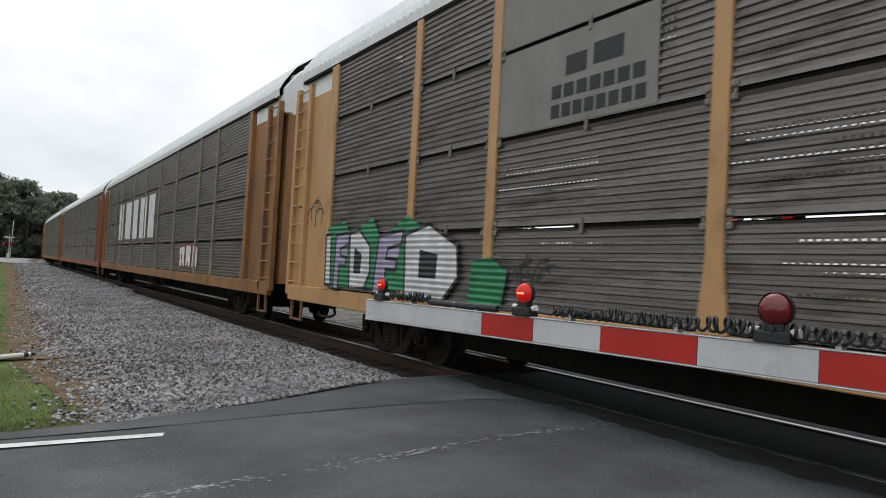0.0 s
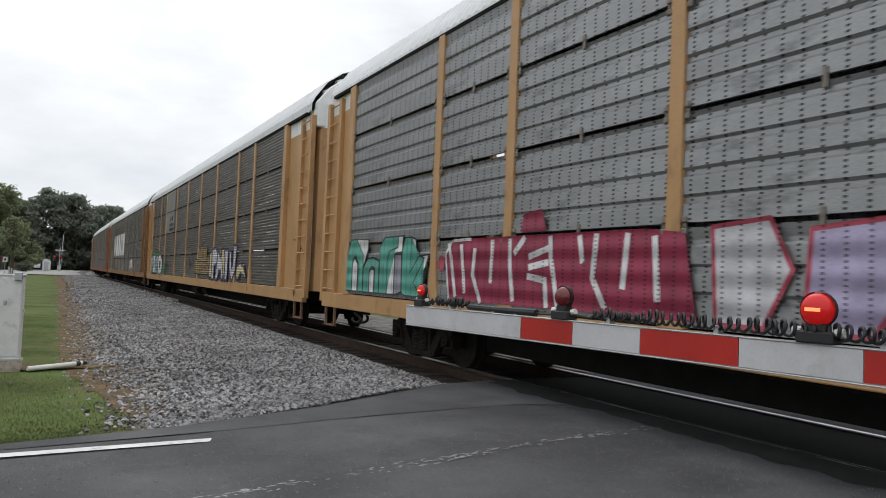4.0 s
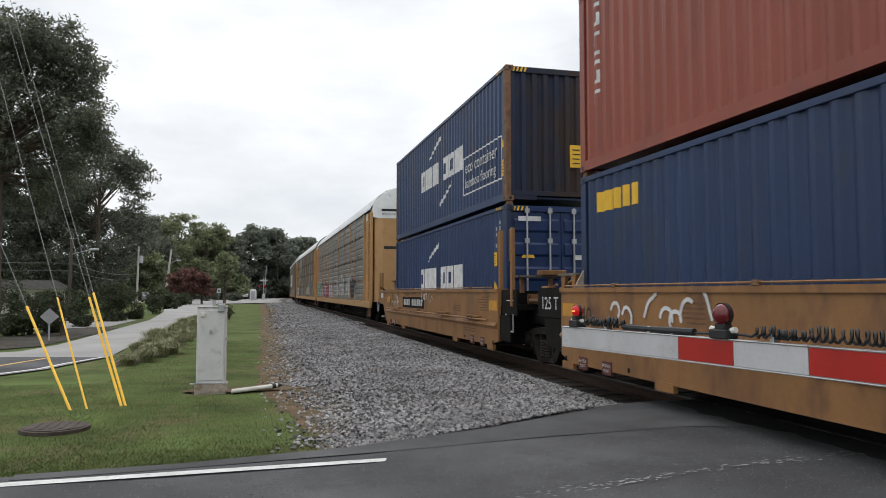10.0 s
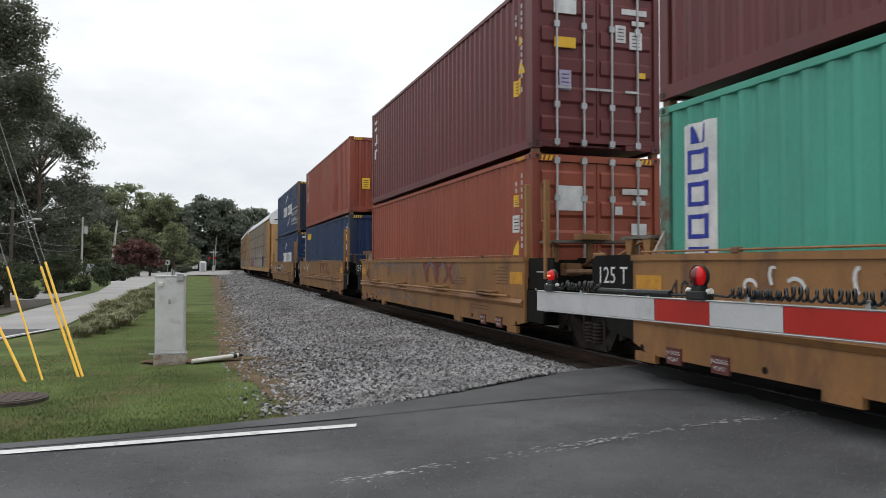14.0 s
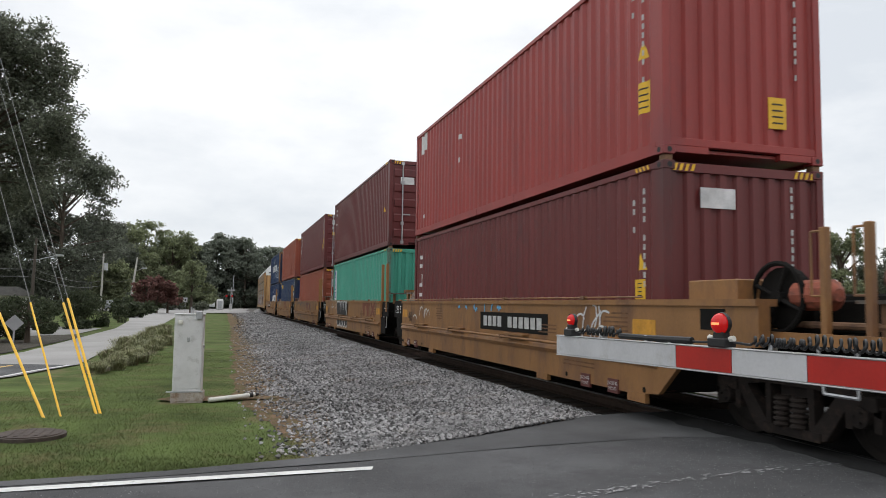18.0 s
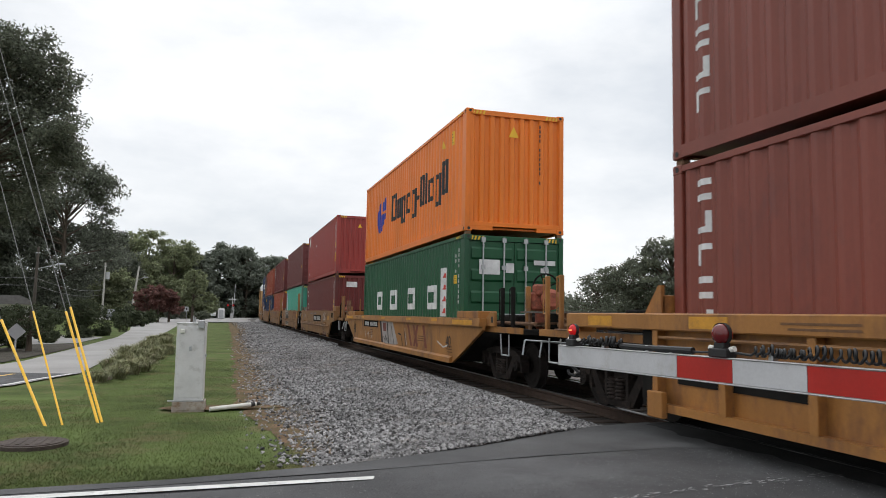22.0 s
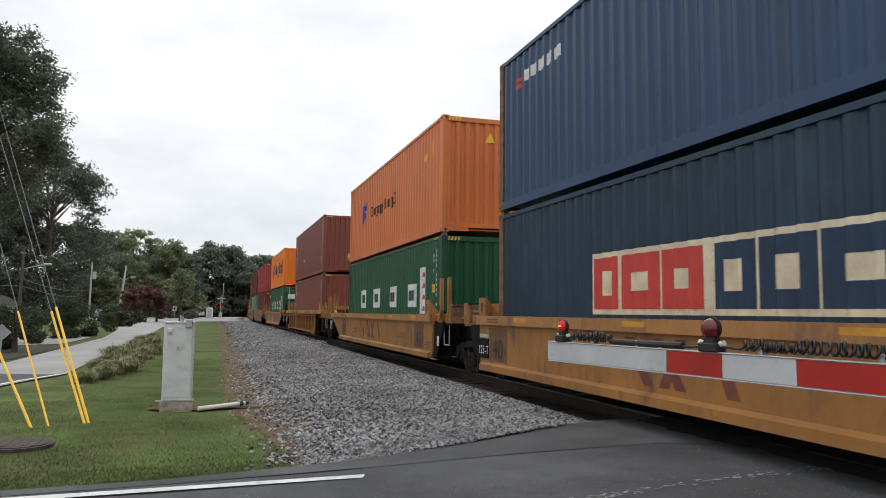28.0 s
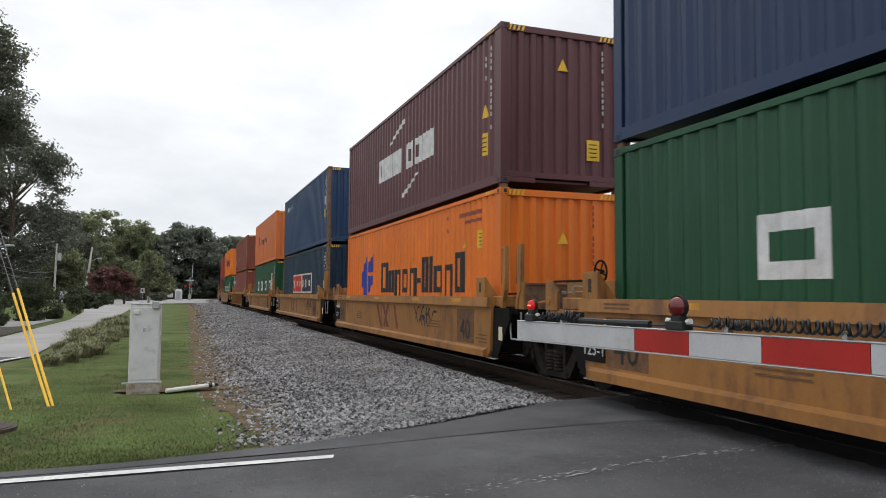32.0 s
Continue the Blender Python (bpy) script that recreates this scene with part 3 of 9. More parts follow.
# trucks: built once, then shared
def truck_meshes():
    out = {}
    bm = bmesh.new()
    # cast frame: top member, sloping struts down to the spring seat, pedestals over the bearings
    prism(bm, [(-1.08, 0.50), (-0.80, 0.66), (-0.36, 0.72), (0.36, 0.72), (0.80, 0.66), (1.08, 0.50), (1.08, 0.42), (0.74, 0.54), (0.34, 0.60), (-0.34, 0.60), (-0.74, 0.54), (-1.08, 0.42)], "x", -1.08, -0.94)
    for k in (-1, 1):
        prism(bm, [(k * 0.76, 0.56), (k * 0.60, 0.58), (k * 0.30, 0.22), (k * 0.36, 0.12), (k * 0.46, 0.14)], "x", -1.075, -0.95)
        prism(bm, [(k * 0.32, 0.62), (k * 0.25, 0.62), (k * 0.25, 0.20), (k * 0.32, 0.20)], "x", -1.07, -0.95)
        box(bm, -1.10, -0.92, k * 0.88 - 0.16, k * 0.88 + 0.16, 0.48, 0.60)
        box(bm, -1.08, -0.94, k * 1.03 - 0.04, k * 1.03 + 0.04, 0.30, 0.50), box(bm, -1.08, -0.94, k * 0.73 - 0.04, k * 0.73 + 0.04, 0.30, 0.56)
    box(bm, -1.09, -0.93, -0.40, 0.40, 0.11, 0.20)
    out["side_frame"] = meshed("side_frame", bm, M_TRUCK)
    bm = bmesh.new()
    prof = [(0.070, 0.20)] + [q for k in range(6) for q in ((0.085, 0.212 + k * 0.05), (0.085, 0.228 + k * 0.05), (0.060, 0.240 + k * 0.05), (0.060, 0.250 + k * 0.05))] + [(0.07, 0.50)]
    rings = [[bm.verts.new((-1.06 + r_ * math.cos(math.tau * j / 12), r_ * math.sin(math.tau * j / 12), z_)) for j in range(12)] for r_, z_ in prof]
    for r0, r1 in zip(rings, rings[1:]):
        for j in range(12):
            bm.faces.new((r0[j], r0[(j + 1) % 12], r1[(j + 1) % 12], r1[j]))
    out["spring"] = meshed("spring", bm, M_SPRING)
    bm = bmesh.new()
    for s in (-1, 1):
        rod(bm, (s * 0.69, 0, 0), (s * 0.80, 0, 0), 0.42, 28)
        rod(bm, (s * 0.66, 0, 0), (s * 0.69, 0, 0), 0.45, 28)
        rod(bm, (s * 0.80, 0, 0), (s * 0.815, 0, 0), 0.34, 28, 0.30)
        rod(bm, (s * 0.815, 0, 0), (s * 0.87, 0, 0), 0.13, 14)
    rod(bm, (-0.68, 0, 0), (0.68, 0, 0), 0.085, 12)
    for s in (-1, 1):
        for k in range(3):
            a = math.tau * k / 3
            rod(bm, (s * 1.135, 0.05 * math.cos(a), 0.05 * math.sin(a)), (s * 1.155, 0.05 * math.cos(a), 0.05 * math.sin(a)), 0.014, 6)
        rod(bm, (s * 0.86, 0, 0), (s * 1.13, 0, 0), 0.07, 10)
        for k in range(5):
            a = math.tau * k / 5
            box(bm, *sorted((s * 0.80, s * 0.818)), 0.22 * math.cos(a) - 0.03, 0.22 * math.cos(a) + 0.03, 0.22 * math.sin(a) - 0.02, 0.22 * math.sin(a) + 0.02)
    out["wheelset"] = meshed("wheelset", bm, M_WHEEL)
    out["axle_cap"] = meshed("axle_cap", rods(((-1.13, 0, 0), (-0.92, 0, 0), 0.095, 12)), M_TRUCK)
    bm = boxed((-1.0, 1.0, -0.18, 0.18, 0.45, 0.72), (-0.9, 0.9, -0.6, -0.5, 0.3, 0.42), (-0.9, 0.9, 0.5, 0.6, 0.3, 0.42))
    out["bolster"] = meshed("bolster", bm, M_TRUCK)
    return out


TRUCK = truck_meshes()
TURN = pose(0, 0, 0, 0, 0, 180)


WHEELS = []


def truck(car, y, rolls=True):
    tr = shared("truck", TRUCK["bolster"], car, pose(0, y, 0))
    for m in (Matrix(), TURN):
        shared("side_frame", TRUCK["side_frame"], tr, m)
        shared("spring", TRUCK["spring"], tr, m @ pose(0, -0.12, 0)), shared("spring", TRUCK["spring"], tr, m @ pose(0, 0.10, 0))
    for dy in (-0.88, 0.88):
        w = shared("wheelset", TRUCK["wheelset"], tr, pose(0, dy, 0.42))
        if rolls:
            WHEELS.append(w)
            for s in (Matrix(), TURN):
                shared("axle_cap", TRUCK["axle_cap"], tr, pose(0, dy, 0.42) @ s)
    return tr


# --- containers ---
PITCH, DEEP, SIDE, END_Y = 0.2775, 0.036, -1.216, 6.095
BREAKS = [(-END_Y + 0.165, 0.0)]
yy = -END_Y + 0.22
while yy < END_Y - 0.30:
    BREAKS += [(yy, 0.0), (yy + 0.072, 0.0), (yy + 0.140, DEEP), (yy + 0.210, DEEP)]
    yy += PITCH
BREAKS += [(yy, 0.0), (END_Y - 0.12, 0.0)]
BY, BD = [b[0] for b in BREAKS], [b[1] for b in BREAKS]


def skin(y):
    return float(np.interp(y, BY, BD))


def painted(bm, y0, y1, low, high, x=SIDE, lift=0.004, step=0.0):
    """Paint on the corrugated side between y0 and y1, from low(y) to high(y)."""
    ys = sorted({y0, y1, *[y for y in BY if y0 < y < y1], *([y0 + step * k for k in range(1, int((y1 - y0) / step) + 1)] if step else [])})
    cols = []
    for y in ys:
        a, b = (low(y) if callable(low) else low), (high(y) if callable(high) else high)
        cols.append((bm.verts.new((x + skin(y) - lift, y, a)), bm.verts.new((x + skin(y) - lift, y, max(b, a + 1e-4)))))
    for c0, c1 in zip(cols, cols[1:]):
        bm.faces.new((c0[0], c0[1], c1[1], c1[0]))


def ring(bm, y0, y1, z0, z1, w, gap=""):
    """A hollow block, open on the named side (t, b, l or r as one reads it)."""
    if "l" not in gap:
        painted(bm, y1 - w, y1, z0, z1)
    if "r" not in gap:
        painted(bm, y0, y0 + w, z0, z1)
    if "t" not in gap:
        painted(bm, y0 + w, y1 - w, z1 - w, z1)
    if "b" not in gap:
        painted(bm, y0 + w, y1 - w, z0, z0 + w)


def slabs(bm, y, z, sizes, gap=0.06):
    """A row of plain blocks (width, foot, head), read from y towards -y."""
    for w, a, b in sizes:
        if b > a:
            painted(bm, y - w, y, z + a, z + b)
        y -= w + gap
    return y


def corrugated(low, high, material):
    bm = bmesh.new()
    painted(bm, BY[0], BY[-1], low, high, lift=0.0)
    return meshed("side_panel", bm, material)


def container(name, label, place, base, h, color, doors=False, stain=(0.10, 0.05, 0.03), amount=0.12, post=None, end_mat=None, stripes=True, rough=0.42):
    """A 40-foot container; what is seen of its markings is added by the caller."""
    s, e = 1.219, 6.095
    paint = mat(name.replace("container", "paint"), color, rough, spec=0.38, var=0.13, scale=0.8, fine=40, bump=0.06, stain=stain, amount=amount, stretch=(1, 1, 0.35))
    post, end_mat = post or paint, end_mat or paint
    c = thing("shipping_container", label, "container", "containers on the train")
    z0, z1 = base, base + h
    me = corrugated(z0 + 0.15, z1 - 0.09, paint)
    shared("side_panel", me, c), shared("side_panel", me, c, TURN)
    part("roof", boxed((-s + 0.02, s - 0.02, -e + 0.1, e - 0.1, z1 - 0.05, z1 - 0.03)), paint, c)
    part("floor", boxed((-s + 0.02, s - 0.02, -e + 0.1, e - 0.1, z0 + 0.06, z0 + 0.10)), paint, c)
    me_t = meshed("top_rail", boxed((-s - 0.012, -s + 0.06, -e + 0.17, e - 0.17, z1 - 0.09, z1 - 0.012)), paint, 0.006)
    bm = boxed((-s - 0.012, -s + 0.05, -e + 0.17, e - 0.17, z0 + 0.012, z0 + 0.165))
    for y in (-1.05, 1.05):
        box(bm, -s - 0.015, -s + 0.01, y - 0.18, y + 0.18, z0 + 0.02, z0 + 0.15)
    me_b = meshed("bottom_rail", bm, paint)
    me_p = meshed("corner_post", boxed((-s - 0.010, -s + 0.10, -e, -e + 0.172, z0 + 0.11, z1 - 0.11)), post, 0.006)
    me_c = meshed("corner_casting", boxed((-s - 0.015, -s + 0.162, -e - 0.004, -e + 0.178, z0, z0 + 0.115)), post, 0.01)
    me_u = meshed("corner_casting", boxed((-s - 0.015, -s + 0.162, -e - 0.004, -e + 0.178, z1 - 0.115, z1)), post, 0.01)
    holes = []
    for z in (z0 + 0.058, z1 - 0.058):
        holes += [meshed("casting_hole", rods(((-s - 0.018, -e + 0.09, z), (-s - 0.010, -e + 0.09, z), 0.036, 10)), M_BLACK), meshed("casting_hole", rods(((-s + 0.08, -e - 0.006, z), (-s + 0.08, -e - 0.003, z), 0.036, 10)), M_BLACK)]
    for m in (Matrix(), TURN):
        shared("top_rail", me_t, c, m), shared("bottom_rail", me_b, c, m)
    flip = Matrix.Diagonal((-1, 1, 1, 1))
    for m in (Matrix(), TURN):
        shared("corner_post", me_p, c, m), shared("corner_casting", me_c, c, m), shared("corner_casting", me_u, c, m)
        for me_h in holes:
            shared("casting_hole", me_h, c, m)
        for src, nm in ((me_p, "corner_post"), (me_c, "corner_casting"), (me_u, "corner_casting"), *[(q, "casting_hole") for q in holes]):
            key = src.name + "_mirrored"
            if key not in bpy.data.meshes:
                cp = src.copy()
                cp.name = key
                cp.transform(flip)
                cp.flip_normals()
            shared(nm, bpy.data.meshes[key], c, m)
    # the two ends: header, sill and wall
    bm = bmesh.new()
    w = s - 0.102
    steps, d = 9, 0.045
    pitch = 2 * w / steps
    pts = []
    for k in range(steps):
        x = -w + k * pitch
        pts += [(x, -e + 0.03), (x + pitch * 0.38, -e + 0.03), (x + pitch * 0.5, -e + 0.03 + d), (x + pitch * 0.88, -e + 0.03 + d)]
    pts.append((w, -e + 0.03))
    lo, hi = [bm.verts.new((x, y, z0 + 0.20)) for x, y in pts], [bm.verts.new((x, y, z1 - 0.13)) for x, y in pts]
    for k in range(len(pts) - 1):
        bm.faces.new((lo[k], lo[k + 1], hi[k + 1], hi[k]))
    end_mesh = meshed("end_panel", bm, end_mat)
    if not doors:
        shared("end_panel", end_mesh, c)
    shared("end_panel", end_mesh, c, TURN)
    me_sill = meshed("end_sill", boxed((-w, w, -e + 0.012, -e + 0.12, z0 + 0.12, z0 + 0.22), (-w, -0.55, -e + 0.012, -e + 0.12, z0 + 0.03, z0 + 0.12), (0.55, w, -e + 0.012, -e + 0.12, z0 + 0.03, z0 + 0.12)), end_mat, 0.005)
    me_head = meshed("end_header", boxed((-w, w, -e + 0.012, -e + 0.12, z1 - 0.14, z1 - 0.02)), end_mat, 0.005)
    for m in (Matrix(), TURN):
        shared("end_sill", me_sill, c, m), shared("end_header", me_head, c, m)
    if doors:
        for sx in (-1, 1):
            bm = boxed((min(0.008 * sx, sx * w), max(0.008 * sx, sx * w), -e + 0.045, -e + 0.09, z0 + 0.15, z1 - 0.15))
            ribs = []
            for k in range(5):
                zc = z0 + 0.42 + k * (h - 0.85) / 4
                a, b = sorted((sx * 0.07, sx * (w - 0.07)))
                rib = bmesh.new()
                prism(rib, [(-e + 0.047, zc - 0.15), (-e + 0.012, zc - 0.10), (-e + 0.012, zc + 0.10), (-e + 0.047, zc + 0.15)], "x", a, b)
                ribs.append(rib)
            door = part("door", bm, end_mat, c)
            for rib in ribs:
                part("door_rib", rib, end_mat, door)
            for x in (0.27, 0.78):
                bar = rods(((sx * x, -e - 0.012, z0 + 0.05), (sx * x, -e - 0.012, z1 - 0.05), 0.021, 8))
                for z in (z0 + 0.12, z0 + 0.75, z1 - 0.75, z1 - 0.12):
                    box(bar, sx * x - 0.05, sx * x + 0.05, -e - 0.03, -e + 0.02, z - 0.05, z + 0.05)
                box(bar, min(sx * x, sx * (x - 0.26)), max(sx * x, sx * (x - 0.26)), -e - 0.036, -e - 0.018, z0 + 1.02, z0 + 1.06)
                part("locking_bar", bar, M_STEEL, door, "galvanised locking bar")
    if stripes:
        for nm, x0 in (("hazard_stripe", -w + 0.03), ("hazard_stripe", w - 0.36)):
            bm = bmesh.new()
            for k in range(4):
                x = x0 + k * 0.085
                bm.faces.new([bm.verts.new(v) for v in ((x, -e + 0.006, z1 - 0.125), (x + 0.045, -e + 0.006, z1 - 0.125), (x + 0.075, -e + 0.006, z1 - 0.035), (x + 0.03, -e + 0.006, z1 - 0.035))])
            part(nm, bm, M_TAG["yellow"], c, "yellow slanted bars")
        bm = bmesh.new()
        for k in range(4):
            y = -e + 0.30 + k * 0.09
            bm.faces.new([bm.verts.new(v) for v in ((-s - 0.016, y, z1 - 0.08), (-s - 0.016, y + 0.045, z1 - 0.08), (-s - 0.016, y + 0.075, z1 - 0.02), (-s - 0.016, y + 0.03, z1 - 0.02))])
        part("hazard_stripe", bm, M_TAG["yellow"], c, "yellow slanted bars")
    if base > 2:
        lock = meshed("twist_lock", boxed((-s + 0.02, -s + 0.14, -e + 0.02, -e + 0.15, z0 - 0.08, z0 + 0.002)), M_TAN_STEP, 0.01)
        for dx, dy in ((0, 0), (2 * s - 0.16, 0), (0, 2 * e - 0.17), (2 * s - 0.16, 2 * e - 0.17)):
            shared("twist_lock", lock, c, Matrix.Translation((dx, dy, 0)))
    rolling(c, place, 7.0)
    return c


def hose(car, y, sgn):
    """Slack black air hose that hangs from the end of a car to the middle of the gap."""
    pts = [Vector((-0.45 + 0.10 * math.sin(k * 0.7), y + sgn * 0.62 * k / 8, 0.62 - 0.30 * math.sin(math.pi * (0.12 + 0.62 * k / 8)))) for k in range(9)]
    part("air_hose", rods(*[(a, b, 0.028, 7) for a, b in zip(pts, pts[1:])]), M_BLACK, car, "black rubber air hose")


def code_column(bm, y, top, n, size=0.085):
    """A column of small bars down a side."""
    for k in range(n):
        if k in (4, n - 2):
            continue
        z = top - k * size * 1.42
        painted(bm, y - size * 0.18, y + size * 0.18, z - size * 0.92, z)


def end_code(c, x, top, n, size=0.075, material="code"):
    bm = bmesh.new()
    for k in range(n):
        if k in (4, n - 2):
            continue
        z = top - k * size * 1.5
        box(bm, x - size * 0.20, x + size * 0.20, -6.068 - 0.012, -6.068, z - size, z)
    pieces("bar", bm, M_TAG[material], c, "faded white bars" if material == "code" else material + " bars")


def triangle(c, y=None, x=None, z=0.0, size=0.22):
    bm = bmesh.new()
    if y is not None:
        painted(bm, y - size / 2, y + size / 2, z, lambda v: z + size * (1 - abs(v - y) / (size / 2)), step=size / 2 - 1e-4)
    else:
        bm.faces.new([bm.verts.new(v) for v in ((x - size / 2, -6.078, z), (x + size / 2, -6.078, z), (x, -6.078, z + size))])
    part("warning_triangle", bm, M_TAG["yellow"], c, "yellow warning triangle")


def side_label(c, y, z, w, h, color="yellow", bars=True):
    bm = bmesh.new()
    painted(bm, y - w / 2, y + w / 2, z, z + h)
    lab = part("sticker", bm, M_TAG[color], c, color + " sticker")
    if bars:
        bm = bmesh.new()
        for k in range(4):
            painted(bm, y - w * 0.30, y + w * 0.30, z + h * (0.16 + 0.2 * k), z + h * (0.21 + 0.2 * k), lift=0.007)
        pieces("sticker_bar", bm, M_TAG["black"], lab)


def end_label(c, x, z, w, h, color="yellow", bars=True, y=-6.079):
    lab = part("sticker", boxed((x - w / 2, x + w / 2, y, y + 0.01, z, z + h)), M_TAG[color], c, color + " sticker")
    if bars:
        pieces("sticker_bar", boxed(*[(x - w * 0.30, x + w * 0.30, y - 0.003, y, z + h * (0.16 + 0.2 * k), z + h * (0.21 + 0.2 * k)) for k in range(4)]), M_TAG["black"], lab)


def usual_marks(c, z0, h, rear_code=True, n=13, side=True):
    """Bar columns and warning signs near the rear corner."""
    if side:
        bm = bmesh.new()
        code_column(bm, -5.62, z0 + h - 0.30, n)
        code_column(bm, -5.36, z0 + h - 0.42, 4)
        pieces("bar", bm, M_TAG["code"], c, "faded white bars")
    if rear_code:
        end_code(c, 0.83, z0 + h - 0.30, n)


# the swoosh and plain blocks on some sides
def swoosh_mark(c, y, z, arcs=(True, True)):
    """Seven white blocks, 4.7 m long, with a swoosh above and below."""
    bm = bmesh.new()
    for k, (a, w) in enumerate(((0.0, 0.52), (0.60, 0.80), (1.46, 0.66), (2.62, 0.55), (3.26, 0.60), (3.94, 0.82))):
        y1, z1 = y - a, z + 0.62
        if k in (0, 3, 4):
            ring(bm, y1 - w, y1, z, z1, 0.16)
        else:
            painted(bm, y1 - w, y1, z, z1)
    pieces("block", bm, M_TAG["white"], c, "white block")
    bm = bmesh.new()
    if arcs[0]:
        painted(bm, y - 2.4, y - 1.05, lambda v: z + 0.80 + 0.40 * ((y - 1.05 - v) / 1.35) ** 0.8, lambda v: z + 0.83 + 0.50 * ((y - 1.05 - v) / 1.35) ** 0.7)
    if arcs[1]:
        painted(bm, y - 3.65, y - 2.3, lambda v: z - 0.68 + 0.50 * ((y - 2.3 - v) / 1.35) ** 1.3, lambda v: z - 0.56 + 0.42 * ((y - 2.3 - v) / 1.35) ** 1.2)
    pieces("swoosh", bm, M_TAG["white"], c, "white swoosh")


def crest_mark(c, y, w, z, h, y0, y1, zb, hb):
    """A blue crest w wide from y and a row of dark blocks from y0 to y1."""
    bm = bmesh.new()
    painted(bm, y - 0.46 * w, y - 0.05 * w, lambda v: z + (0.0 if v < y - 0.12 * w else 0.25 * h), lambda v: z + 0.55 * h + 0.42 * h * min(1, max(0, (y - v) / (0.40 * w))), step=0.05)
    painted(bm, y - 0.92 * w, y - 0.50 * w, lambda v: z + 0.02 * h + 0.34 * h * max(0, (y - 0.50 * w - v) / (0.42 * w)), z + 0.52 * h, step=0.05)
    painted(bm, y - w, y - 0.55 * w, lambda v: z + 0.60 * h, lambda v: z + 0.80 * h + 0.22 * h * (y - 0.55 * w - v) / (0.45 * w), step=0.05)
    part("crest", bm, M_TAG["navy"], c, "blue crest")
    bm = bmesh.new()
    shapes = ((0.40, 0, 1.0), (0.32, 0, 0.72), (0.34, -0.26, 0.72), (0.32, 0, 0.72), (0.34, -0.26, 0.72), (0.18, 0.28, 0.42), (0.28, 0, 1.0), (0.12, 0, 1.0), (0.34, 0, 0.72), (0.32, -0.26, 0.72), (0.34, 0, 1.0))
    k = (y0 - y1) / (sum(q[0] for q in shapes) + 0.06 * 10)
    t, y2 = 0.115 * k, y0
    for i, (wd, a, b) in enumerate(shapes):
        wd, a, b = wd * k, zb + a * hb, zb + b * hb
        m, top = zb, zb + 0.72 * hb
        if i in (5, 7):
            painted(bm, y2 - wd, y2, a, b)
        else:
            painted(bm, y2 - t, y2, a, b), painted(bm, y2 - wd, y2 - wd + t, a, b)
            painted(bm, y2 - wd + t, y2 - t, a, a + 0.15 * hb), painted(bm, y2 - wd + t, y2 - t, b - 0.15 * hb, b)
        y2 -= wd + 0.06 * k
    pieces("block", bm, M_TAG["black"], c, "dark block")


def four_blocks(c, z):
    """Four hollow white blocks, widely spaced."""
    for k, (y1, open_side) in enumerate(((3.70, ""), (1.60, ""), (-0.70, ""), (-2.87, ""))):
        bm = bmesh.new()
        w, h = 0.88, 0.62
        ring(bm, y1 - w, y1, z, z + h, 0.17, open_side)
        part("block", bm, M_TAG["white"], c, "white hollow block")


def upright_blocks(c, y, top, n, size=0.16):
    bm = bmesh.new()
    for k in range(n):
        z = top - k * size * 1.5
        if k % 3 == 1:
            painted(bm, y - size * 0.2, y + size * 0.5, z - size, z - size * 0.72), painted(bm, y - size * 0.5, y - size * 0.2, z - size, z)
        elif k % 3 == 2:
            painted(bm, y + size * 0.2, y + size * 0.5, z - size, z), painted(bm, y - size * 0.5, y + size * 0.2, z - size * 0.28, z)
        else:
            painted(bm, y - size * 0.5, y + size * 0.5, z - size, z - size * 0.7), painted(bm, y - size * 0.5, y + size * 0.5, z - size * 0.3, z)
    pieces("block", bm, M_TAG["white"], c, "white upright blocks")


# far ends of the stacks on the train
FRONT = {1: 69.23, 2: 53.47, 3: 37.42, 4: 21.66, 5: 5.99, 6: -13.84, 7: -34.10, 8: -53.68, 9: -69.53, 10: -85.33, 11: -101.05}
MID = {k: v - 6.095 for k, v in FRONT.items()}
LOW, HC = 0.33, 2.86
UP = 3.265

# stack by stack
c = container("navy_container_a", "navy blue container, its end streaked with rust", MID[1], UP, HC, (0.015, 0.038, 0.106), stain=(0.045, 0.035, 0.035), amount=0.3, post=M_TAN_STEP,
              end_mat=mat("rusty_navy_end", (0.013, 0.022, 0.05), 0.7, var=0.3, scale=0.9, stain=(0.036, 0.022, 0.017), amount=0.6, stretch=(1, 1, 0.3)))
swoosh_mark(c, 1.95, UP + 1.20)
bm = bmesh.new()
painted(bm, -5.70, -2.80, UP + 0.50, UP + 0.535), painted(bm, -5.70, -2.80, UP + 1.41, UP + 1.445)
painted(bm, -5.70, -5.665, UP + 0.50, UP + 1.445), painted(bm, -2.835, -2.80, UP + 0.50, UP + 1.445)
part("panel_outline", bm, M_TAG["white"], c, "white rectangle outline")
lettering("eco container", 0.44, M_TAG["white"], c, Matrix.Translation((SIDE - 0.008, -4.25, UP + 1.02)) @ NEAR_SIDE)
lettering("bamboo flooring", 0.36, M_TAG["white"], c, Matrix.Translation((SIDE - 0.008, -4.20, UP + 0.66)) @ NEAR_SIDE)
triangle(c, y=-5.85, z=UP + 1.15, size=0.2), side_label(c, -5.86, UP + 0.55, 0.2, 0.34), end_label(c, 0.35, UP + 0.75, 0.28, 0.48)
usual_marks(c, UP, HC, side=False)
c = container("blue_container_a", "blue container with steel-barred doors", MID[1], LOW, HC, (0.0094, 0.0296, 0.0975), doors=True, stain=(0.03, 0.045, 0.08), amount=0.15)
swoosh_mark(c, 2.10, LOW + 1.12, (True, False))
